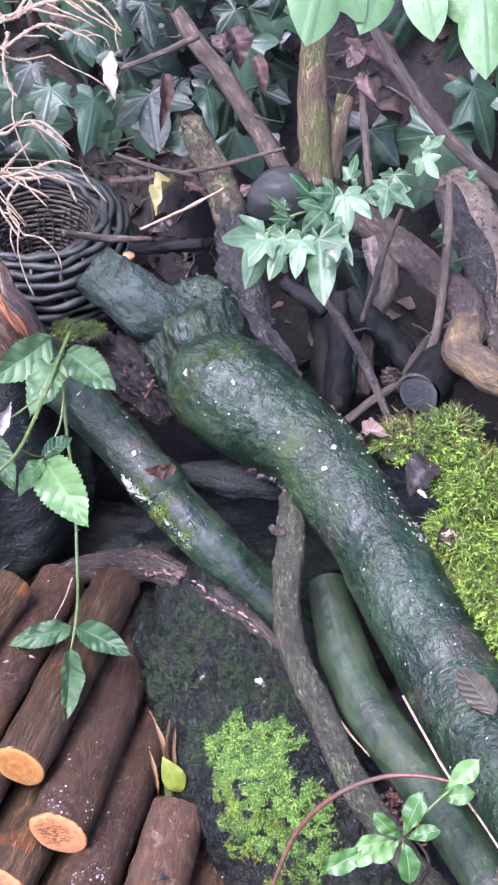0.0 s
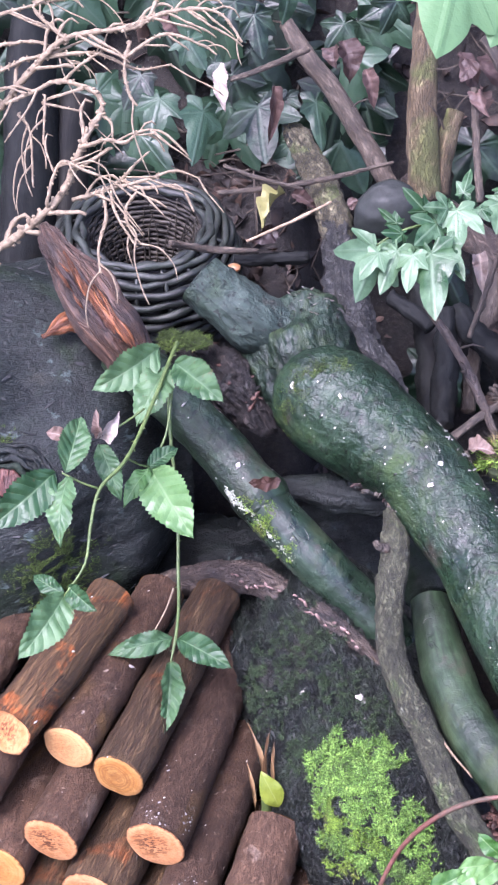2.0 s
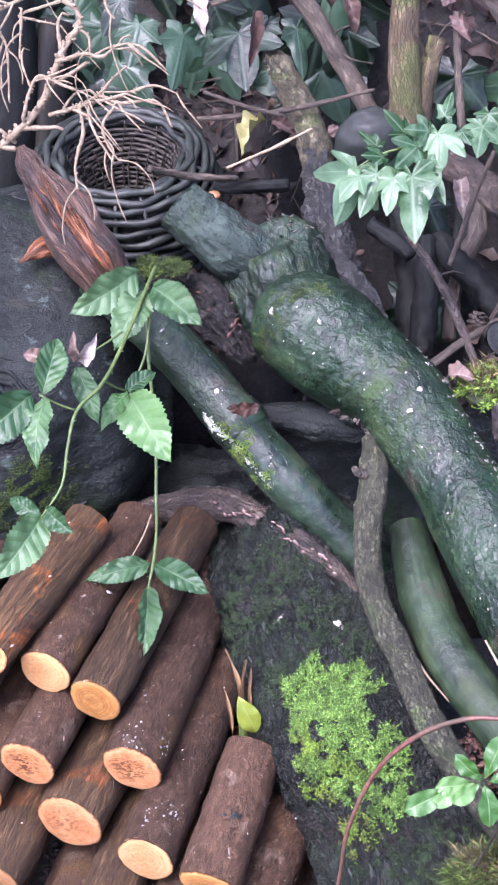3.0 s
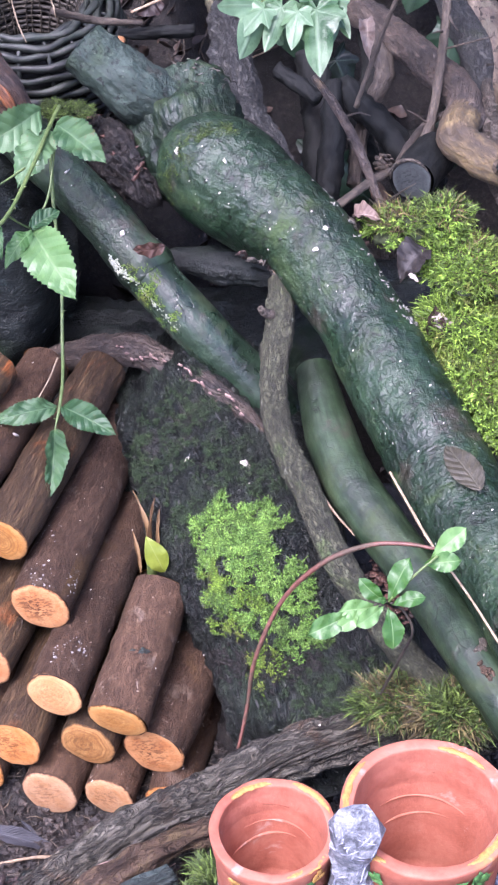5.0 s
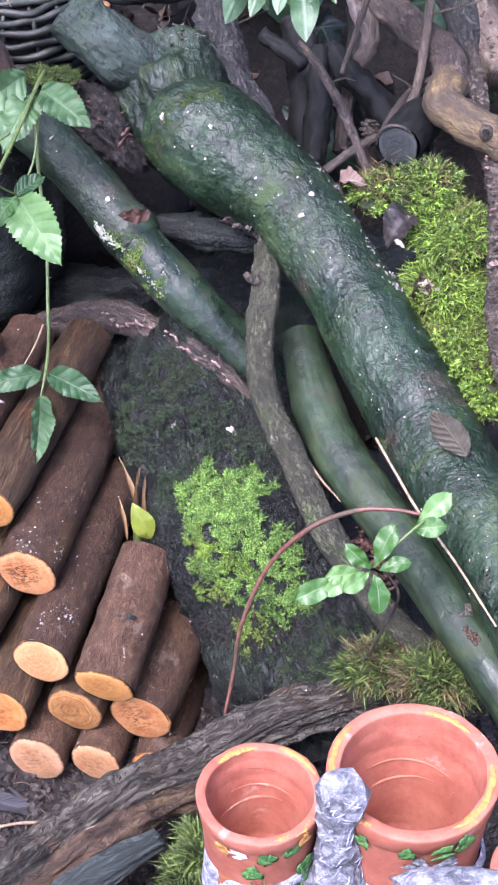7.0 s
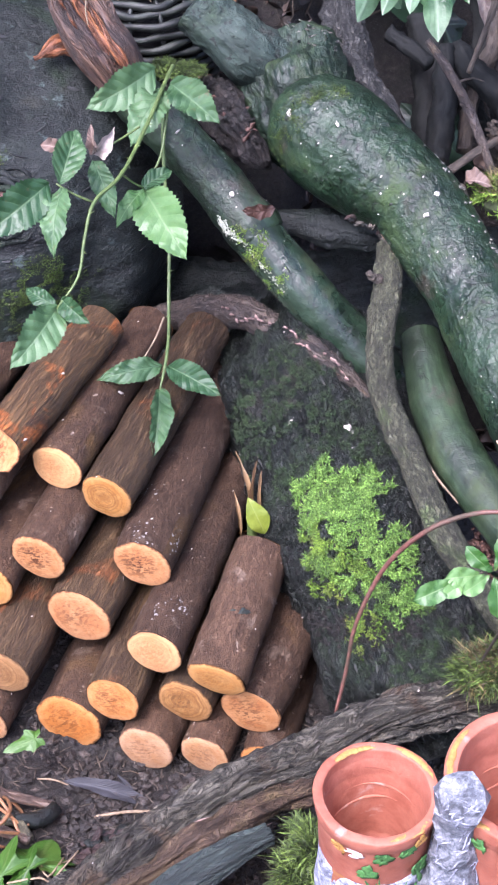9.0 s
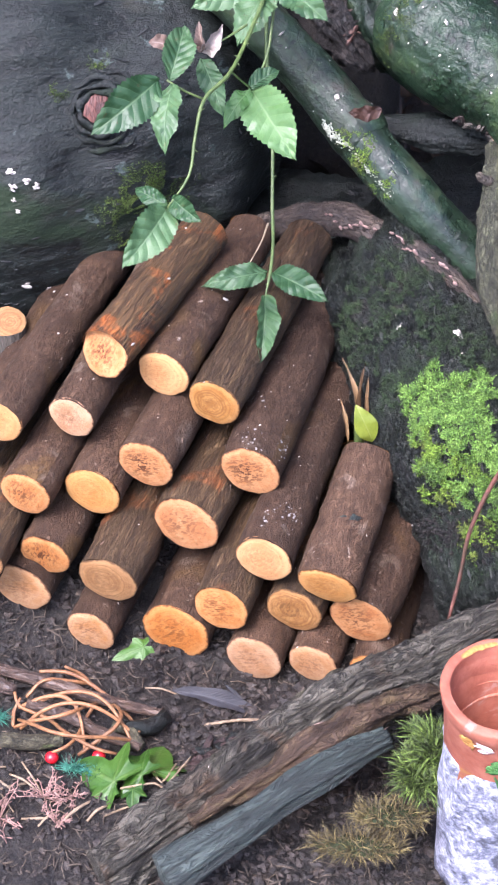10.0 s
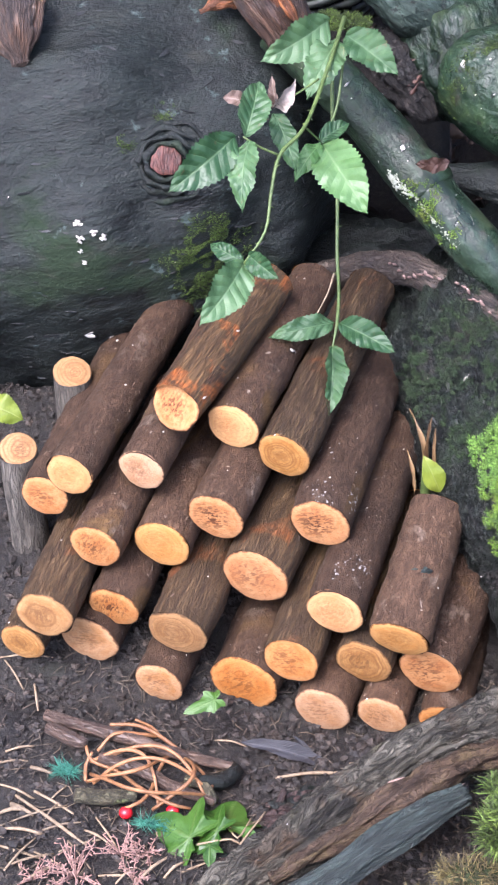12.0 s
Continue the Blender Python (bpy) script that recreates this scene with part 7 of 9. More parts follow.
# ---------------------------------------------------------------- ivy
def build_ivy():
    ob = thing("ivy_sprig", (0.124, 0.609, 0.671), "pale green variegated ivy sprig over the hollow", "ivy")
    stalk(ob, [(0.171, 0.662, 0.671), (0.124, 0.609, 0.671), (0.079, 0.573, 0.676), (0.037, 0.556, 0.673), (0.006, 0.544, 0.659)], [0.0022, 0.001], "bramble_stem", seed=2)
    face = (0.0, -0.8, 0.6)
    for n, (a, b, broad, k) in enumerate((
        ((0.012, 0.54, 0.671), (-0.006, 0.477, 0.635), 1.1, 0), ((0.069, 0.533, 0.671), (0.068, 0.454, 0.629), 0.9, 2), ((0.051, 0.528, 0.667), (0.041, 0.486, 0.643), 0.9, 1),
        ((0.097, 0.576, 0.695), (0.096, 0.53, 0.665), 1.0, 0), ((0.067, 0.567, 0.686), (0.042, 0.564, 0.719), 0.8, 1), ((0.103, 0.58, 0.7), (0.113, 0.608, 0.723), 0.7, 1),
        ((0.147, 0.6, 0.689), (0.141, 0.561, 0.669), 1.1, 0), ((0.122, 0.584, 0.687), (0.133, 0.567, 0.679), 1.2, 3), ((0.037, 0.559, 0.678), (0.012, 0.568, 0.693), 0.8, 1), ((0.084, 0.546, 0.671), (0.101, 0.503, 0.643), 0.7, 2), ((0.043, 0.554, 0.67), (0.018, 0.537, 0.683), 0.9, 3),
        ((0.018, 0.527, 0.668), (-0.011, 0.491, 0.654), 0.9, 1), ((0.036, 0.54, 0.667), (0.015, 0.492, 0.636), 0.8, 0), ((0.091, 0.572, 0.691), (0.063, 0.555, 0.703), 1.0, 0), ((0.079, 0.565, 0.681), (0.054, 0.523, 0.677), 1.0, 0),
        ((0.103, 0.573, 0.69), (0.125, 0.542, 0.679), 0.9, 2), ((0.09, 0.53, 0.666), (0.083, 0.488, 0.641), 0.8, 1), ((0.149, 0.604, 0.682), (0.175, 0.583, 0.669), 1.0, 0), ((0.156, 0.624, 0.693), (0.148, 0.594, 0.667), 1.1, 3), ((0.189, 0.644, 0.703), (0.214, 0.655, 0.717), 0.9, 1), ((0.185, 0.643, 0.7), (0.203, 0.619, 0.684), 1.0, 0), ((0.24, 0.644, 0.666), (0.25, 0.652, 0.676), 1.3, 3))):
        blade(ob, L_IVY[k], "ivy_light", a, b, broad, face, roll=(n * 53 % 60) - 30)
    # bright leaves hanging in front
    ob = thing("ivy_spray", (0.106, 0.212, 1.083), "bright green ivy leaves hanging in front", "ivy")
    stalk(ob, [(0.152, 0.258, 1.11), (0.098, 0.216, 1.09), (0.046, 0.219, 1.099)], [0.002, 0.001], seed=2)
    for n, (a, b, broad, k) in enumerate((((0.067, 0.22, 1.098), (0.052, 0.144, 1.044), 1.25, 3), ((0.117, 0.234, 1.079), (0.093, 0.179, 1.037), 1.2, 0), ((0.186, 0.218, 1.07), (0.186, 0.151, 1.01), 1.1, 2), ((0.138, 0.226, 1.082), (0.143, 0.169, 1.036), 1.2, 1))):
        blade(ob, L_IVY[k], "ivy_bright", a, b, broad, face, roll=(n * 53 % 40) - 20)
    # wall of ivy behind
    wall = thing("ivy", (-0.1, 1.15, 0.6), "dark green ivy covering the bank behind", "ivy")
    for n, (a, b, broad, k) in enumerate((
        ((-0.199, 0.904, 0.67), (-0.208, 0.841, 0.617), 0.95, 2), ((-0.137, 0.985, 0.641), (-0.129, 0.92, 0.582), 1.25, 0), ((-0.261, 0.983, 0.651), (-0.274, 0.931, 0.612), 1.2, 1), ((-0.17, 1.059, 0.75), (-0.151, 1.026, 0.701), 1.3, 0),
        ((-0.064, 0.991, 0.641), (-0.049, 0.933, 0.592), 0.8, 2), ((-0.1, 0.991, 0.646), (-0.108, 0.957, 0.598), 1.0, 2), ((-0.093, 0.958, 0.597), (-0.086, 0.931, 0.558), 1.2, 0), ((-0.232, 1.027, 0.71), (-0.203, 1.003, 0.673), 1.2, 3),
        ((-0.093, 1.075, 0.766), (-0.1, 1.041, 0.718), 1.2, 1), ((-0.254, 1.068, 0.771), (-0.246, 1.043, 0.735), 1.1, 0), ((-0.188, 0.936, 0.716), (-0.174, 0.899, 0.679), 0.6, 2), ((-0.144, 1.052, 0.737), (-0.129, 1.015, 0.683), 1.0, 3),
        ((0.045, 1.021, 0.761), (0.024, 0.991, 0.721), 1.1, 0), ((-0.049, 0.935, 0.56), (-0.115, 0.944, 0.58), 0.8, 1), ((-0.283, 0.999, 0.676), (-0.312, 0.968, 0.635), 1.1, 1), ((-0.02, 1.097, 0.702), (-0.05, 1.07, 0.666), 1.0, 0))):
        blade(wall, L_IVY[k], "ivy_shaded", a, b, broad, face, roll=(n * 53 % 70) - 35)
    rnd = random.Random(12)
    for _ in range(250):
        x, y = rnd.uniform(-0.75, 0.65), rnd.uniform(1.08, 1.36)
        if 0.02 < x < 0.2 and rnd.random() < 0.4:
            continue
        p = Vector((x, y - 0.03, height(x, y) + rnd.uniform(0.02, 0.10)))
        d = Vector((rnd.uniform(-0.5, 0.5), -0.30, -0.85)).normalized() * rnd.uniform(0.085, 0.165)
        blade(wall, L_IVY[rnd.randrange(4)], "ivy_shaded", p, p + d, rnd.uniform(0.85, 1.2), (rnd.uniform(-0.5, 0.5), -0.85, rnd.uniform(0.2, 0.8)))


build_ivy()


# ---------------------------------------------------------------- evergreen shoot and bulb
def build_shoots():
    ob = thing("shrub_shoot", (-0.003, 0.038, 0.126), "red-stemmed shoot with glossy light green leaves", "shrub")
    stalk(ob, [(-0.012, 0.030, 0.070), (-0.003, 0.046, 0.115), (0.006, 0.058, 0.18), (0.032, 0.067, 0.252), (0.069, 0.061, 0.308), (0.111, 0.058, 0.335), (0.148, 0.051, 0.344), (0.177, 0.04, 0.347)], [0.0018, 0.0021, 0.0023, 0.0025, 0.0026, 0.0025, 0.0021, 0.0015], "red_stem")
    stalk(ob, [(0.13, 0.031, 0.15), (0.147, 0.016, 0.225), (0.156, 0.009, 0.270), (0.143, 0.009, 0.300), (0.131, 0.009, 0.309), (0.094, 0.002, 0.301)], [0.0017, 0.0016, 0.0015, 0.0012, 0.001, 0.001], "twig_bark")
    stalk(ob, [(0.131, 0.009, 0.309), (0.157, 0.019, 0.337), (0.176, 0.029, 0.349)], [0.0016, 0.0012], "bramble_stem", "stem", 0, 2)
    for n, (a, b, broad, k) in enumerate((
        ((0.129, 0.007, 0.309), (0.099, 0.013, 0.333), 1.0, 0), ((0.131, 0.008, 0.310), (0.150, 0.028, 0.354), 0.95, 1), ((0.134, 0.006, 0.308), (0.166, 0.004, 0.324), 1.0, 0), ((0.131, 0.004, 0.306), (0.138, -0.030, 0.280), 1.15, 0),
        ((0.126, 0.005, 0.306), (0.098, -0.018, 0.300), 1.05, 1), ((0.121, 0.006, 0.306), (0.080, -0.006, 0.309), 1.05, 1), ((0.099, 0.002, 0.302), (0.050, -0.023, 0.292), 0.9, 1), ((0.110, 0.004, 0.303), (0.080, -0.020, 0.298), 0.9, 0),
        ((0.171, 0.033, 0.344), (0.206, 0.045, 0.374), 1.0, 1), ((0.164, 0.030, 0.338), (0.200, 0.022, 0.350), 1.15, 0), ((0.129, 0.007, 0.312), (0.122, -0.002, 0.322), 1.0, 0))):
        blade(ob, L_OBOVATE[k], "shoot_leaf", a, Vector(a).lerp(Vector(b), 0.9), broad * 0.92, (0, -0.7, 0.7), roll=(n * 53 % 50) - 25)
    ob = thing("bulb_shoot", (-0.109, 0.224, 0.127), "small yellow-green bulb shoot beside the logs", "shoot")
    blade(ob, L_SHOOT[0], "yellow_leaf", (-0.113, 0.235, 0.182), (-0.092, 0.214, 0.146), 1.05, (0.2, -0.8, 0.4))
    for a, b, broad, face in (((-0.111, 0.238, 0.140), (-0.119, 0.272, 0.215), 0.22, (0.6, -0.8, 0.3)), ((-0.104, 0.236, 0.138), (-0.113, 0.263, 0.212), 0.16, (-0.5, -0.8, 0.3)), ((-0.099, 0.236, 0.142), (-0.103, 0.265, 0.197), 0.22, (-0.2, -0.8, 0.5)), ((-0.121, 0.232, 0.124), (-0.127, 0.255, 0.172), 0.28, (0.3, -0.8, 0.3))):
        blade(ob, L_SHOOT[1], "tan_sheath", a, b, broad * 0.6, face, label="papery tan sheath")
    g = Geo()
    tube(g, [(-0.109, 0.240, 0.110), (-0.109, 0.240, 0.135), (-0.112, 0.238, 0.170)], [0.006, 0.0055, 0.003], 10, 0.005, 0.1)
    part("bulb_neck", g, "bramble_stem", ob)


build_shoots()


# ---------------------------------------------------------------- background stems and twigs
def build_back_stems():
    specs = (
        ("bare_shrub", "upright yellowish mossy shrub stem", "stem_bark", [(0.077, 0.875, 0.548), (0.075, 0.898, 0.6), (0.073, 0.931, 0.65), (0.077, 0.972, 0.705), (0.083, 1.015, 0.748), (0.09, 1.105, 0.789)], [0.0215, 0.0200, 0.0178, 0.0168, 0.0160]),
        ("bare_shrub", "short forked mossy shrub stem", "stem_bark", [(0.092, 0.889, 0.549), (0.102, 0.913, 0.6), (0.116, 0.94, 0.638)], [0.01539, 0.01399, 0.01189]),
        ("bare_shrub", "bare grey slanting shrub stem", "twig_bark", [(0.039, 0.922, 0.533), (0.002, 0.958, 0.588), (-0.038, 0.994, 0.643), (-0.075, 1.02, 0.684), (-0.101, 1.061, 0.71)], [0.01246, 0.01319, 0.01246, 0.01026]),
        ("bare_shrub", "thin dark leaning stem", "twig_bark", [(0.136, 0.795, 0.794), (0.171, 0.761, 0.746), (0.215, 0.724, 0.692), (0.259, 0.697, 0.654), (0.31, 0.674, 0.62)], [0.006497, 0.008446, 0.009096]),
        ("bare_shrub", "thin upright grey stem", "twig_bark", [(0.180, 0.590, 0.445), (0.203, 0.607, 0.471), (0.214, 0.638, 0.501), (0.221, 0.672, 0.534), (0.228, 0.715, 0.57), (0.232, 0.750, 0.61)], [0.0056, 0.0056, 0.0054, 0.0053, 0.0052, 0.0046]),
        ("bare_shrub", "reddish thorny bare stem across the hollow", "brown_limb", [(0.072, 0.63, 0.532), (0.094, 0.605, 0.513), (0.121, 0.568, 0.478), (0.148, 0.512, 0.433)], [0.0042, 0.0050, 0.005727, 0.004431]),
        ("bare_shrub", "dark knobbly upright stem", "stem_chunks", [(0.281, 0.684, 0.463), (0.269, 0.72, 0.514), (0.249, 0.774, 0.539), (0.235, 0.817, 0.564)], [0.02049, 0.02117, 0.01733]),
        ("fallen_stick", "dark stick lying in the hollow", "shaded_stick", [(0.03, 0.733, 0.488), (0.057, 0.715, 0.479), (0.08, 0.694, 0.467)], [0.0097, 0.0103, 0.0096]),
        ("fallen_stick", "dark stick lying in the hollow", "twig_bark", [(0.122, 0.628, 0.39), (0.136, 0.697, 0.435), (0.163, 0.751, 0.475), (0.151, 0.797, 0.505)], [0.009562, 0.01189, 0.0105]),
        ("fallen_stick", "thick dark stick lying in the hollow", "shaded_stick", [(0.112, 0.717, 0.48), (0.137, 0.671, 0.467), (0.169, 0.635, 0.449), (0.19, 0.6, 0.435)], [0.0130, 0.0160, 0.0175, 0.0170]),
        ("fallen_stick", "thick dark stick standing in the hollow", "shaded_stick", [(0.098, 0.708, 0.486), (0.1, 0.672, 0.452), (0.095, 0.627, 0.424), (0.089, 0.575, 0.403)], [0.0120, 0.0155, 0.0160, 0.0150]),
        ("fallen_stick", "thick dark stick lying in the hollow", "shaded_stick", [(0.148, 0.863, 0.493), (0.154, 0.803, 0.444), (0.135, 0.74, 0.408), (0.145, 0.686, 0.384)], [0.01453, 0.01679]),
        ("fallen_stick", "thick dark stick lying in the hollow", "shaded_stick", [(0.073, 0.798, 0.474), (0.085, 0.744, 0.432), (0.08, 0.677, 0.375), (0.087, 0.596, 0.33)], [0.02139, 0.01819]),
        ("fallen_stick", "black root arching in the hollow", "shaded_stick", [(0.157, 0.652, 0.422), (0.192, 0.662, 0.435), (0.213, 0.635, 0.432), (0.219, 0.579, 0.405)], [0.01025, 0.01229, 0.009996]),
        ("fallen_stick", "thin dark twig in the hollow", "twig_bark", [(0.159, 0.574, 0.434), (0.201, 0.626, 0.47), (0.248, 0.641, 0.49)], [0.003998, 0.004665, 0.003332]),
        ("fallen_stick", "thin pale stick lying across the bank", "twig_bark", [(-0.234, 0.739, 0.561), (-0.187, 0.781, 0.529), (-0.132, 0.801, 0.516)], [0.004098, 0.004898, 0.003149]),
        ("fallen_stick", "brown stick lying on the bank", "shaded_stick", [(-0.162, 0.81, 0.497), (-0.112, 0.805, 0.502), (-0.069, 0.8, 0.508)], [0.006997, 0.009096, 0.007697]),
        ("fallen_stick", "thin bare twig over leaf litter", "twig_bark", [(-0.182, 0.84, 0.577), (-0.119, 0.855, 0.575), (-0.048, 0.865, 0.582), (0.037, 0.881, 0.597)], [0.003149, 0.003848, 0.003498, 0.002099]),
        ("fallen_stick", "thin bare twig over leaf litter", "twig_bark", [(-0.175, 0.859, 0.605), (-0.125, 0.852, 0.589), (-0.076, 0.848, 0.578)], [0.002449, 0.002799, 0.001749]),
        ("fallen_stick", "thin bare twig over leaf litter", "straw", [(-0.145, 0.789, 0.536), (-0.089, 0.806, 0.554), (-0.04, 0.822, 0.573)], [0.001749, 0.002099, 0.001399]),
        ("fallen_stick", "bare twig among the ivy", "twig_bark", [(-0.168, 0.931, 0.688), (-0.126, 0.95, 0.695), (-0.07, 0.986, 0.705)], [0.003149, 0.003848, 0.004198]),
        ("fallen_stick", "bare thin twig against the bank", "twig_bark", [(0.128, 0.808, 0.727), (0.13, 0.773, 0.678), (0.135, 0.73, 0.618)], [0.003998, 0.004665]),
        ("fallen_stick", "thin twig leaning in the hollow", "twig_bark", [(0.122, 0.637, 0.489), (0.149, 0.666, 0.563), (0.169, 0.679, 0.614)], [0.002999, 0.003332, 0.002332]),
        ("fallen_stick", "thin twig leaning in the hollow", "twig_bark", [(0.095, 0.508, 0.433), (0.103, 0.513, 0.437), (0.133, 0.535, 0.449), (0.160, 0.556, 0.453)], [0.0048, 0.0052, 0.0045]),
    )
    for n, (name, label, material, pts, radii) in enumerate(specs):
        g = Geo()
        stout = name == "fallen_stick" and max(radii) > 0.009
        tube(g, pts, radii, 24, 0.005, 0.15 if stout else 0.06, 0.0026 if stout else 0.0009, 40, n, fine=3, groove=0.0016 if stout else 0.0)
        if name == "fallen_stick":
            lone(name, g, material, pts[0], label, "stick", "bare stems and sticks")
            continue
        ob = thing(name, pts[0], label, "shrub", "bare stems and sticks")
        part("stem", g, material, ob)
        line, _ = glide(pts, radii, 0.01)
        rnd = random.Random(n + 40)
        for k in range(4):
            q = rnd.randrange(len(line) // 5, len(line))
            d = Vector((rnd.uniform(-1, 1), rnd.uniform(-0.6, 0.1), rnd.uniform(-0.2, 1))).normalized() * rnd.uniform(0.02, 0.07)
            g = Geo()
            tube(g, [line[q], line[q] + d * 0.5 + Vector((rnd.uniform(-1, 1), 0, rnd.uniform(-1, 1))) * 0.006, line[q] + d], [0.0016, 0.0013, 0.0007], 6, 0.008, 0.15, 0, 60, k)
            part("side_twig", g, "twig_bark", ob)


build_back_stems()


# ---------------------------------------------------------------- basket corner, post and stones behind
def build_back_things():
    g = Geo()
    tube(g, [(-0.445, 0.871, 0.439), (-0.442, 0.923, 0.512), (-0.437, 0.987, 0.604), (-0.437, 1.087, 0.713)], [0.04105, 0.04291, 0.04105, 0.03732], 20, 0.02, 0.08, 0.003, 12, 5, flat=0.7)
    lone("wooden_post", g, "shaded_stick", (-0.445, 0.871, 0.439), "dark weathered wooden post behind the basket", "post")
    g = Geo()
    tube(g, [(-0.387, 0.909, 0.434), (-0.39, 0.974, 0.528), (-0.384, 1.048, 0.616)], [0.03025, 0.02836, 0.02659], 18, 0.02, 0.08, 0.003, 12, 6, flat=0.7)
    lone("wooden_post", g, "shaded_wood", (-0.387, 0.909, 0.434), "brown weathered wooden post behind the basket", "post")
    g = Geo()
    blob(g, (0.030, 0.822, 0.560), (0.044, 0.030, 0.036), (0, -20, 0), 0.14, 1.3, 3, 32, 20)
    lone("stone", g, "smooth_stone", (0.022, 0.807, 0.545), "smooth dark grey-brown rounded stone on the bank", "stone")
    # sawn stub in the hollow
    ob = thing("sawn_stub", (0.189, 0.561, 0.419), "small grey sawn stub with a pale rim", "stub")
    c, b = Vector((0.181, 0.532, 0.455)), Vector((0.214, 0.602, 0.449))
    g = Geo()
    tube(g, [c, c.lerp(b, 0.1), b], [0.0262, 0.0268, 0.0268], 30, 0.005, 0.05, 0.001, 30, 3, caps=False)
    part("bark", g, "shaded_stick", ob)
    out = (c - b).normalized()
    side = out.cross(Vector((0, 0, 1))).normalized()
    up = side.cross(out)
    g = Geo()
    tube(g, [c + out * 0.001 + (side * math.cos(radians(d)) + up * math.sin(radians(d))) * 0.0245 for d in range(-10, 141, 15)], [0.0010, 0.0030, 0.0042, 0.0045, 0.0040, 0.0026, 0.0010], 10, 0.003, 0.2, 0.0008, 60, 2, flat=0.6)
    part("bark_rim", g, "peeling_bark", ob, "pale curled rim of bark")
    g = Geo()
    disc(g, c + (c - b) * 0.004, c - b, 0.0240, 28, 0.06, 3)
    part("cut_face", g, "cut_grey", ob, "grey weathered cut face")
    # cone
    ob = thing("pine_cone", (0.153, 0.567, 0.456), "small dark open pine cone in the hollow", "cone")
    c = Vector((0.153, 0.567, 0.456))
    for k in range(36):
        a, f = k * 2.4, k / 36
        d = Vector((math.cos(a) * math.sin(f * 2.7 + 0.2), -math.cos(f * 2.7 + 0.2), math.sin(a) * math.sin(f * 2.7 + 0.2)))
        g = Geo()
        blob(g, c + d * 0.010, (0.004, 0.0016, 0.003), (math.degrees(a), 20, 0), 0.2, 2, k, 6, 4)
        part("scale", g, "twig_bark", ob)
    # mushroom
    ob = thing("mushroom", (-0.162, 0.788, 0.501), "small orange-brown mushroom on the bank", "mushroom")
    g = Geo()
    m = Vector((-0.162, 0.79, 0.504))
    blob(g, m - Vector((0, 0, 0.006)), (0.0088, 0.0084, 0.0055), (0, 0, 0), 0.08, 1.5, 1, 18, 12)
    part("cap", g, "mushroom", ob)
    g = Geo()
    tube(g, [m - Vector((0, 0, 0.018)), m - Vector((0, 0, 0.006))], [0.003, 0.0028], 8, 0.01, 0.05)
    part("stalk", g, "white_chip", ob)


build_back_things()


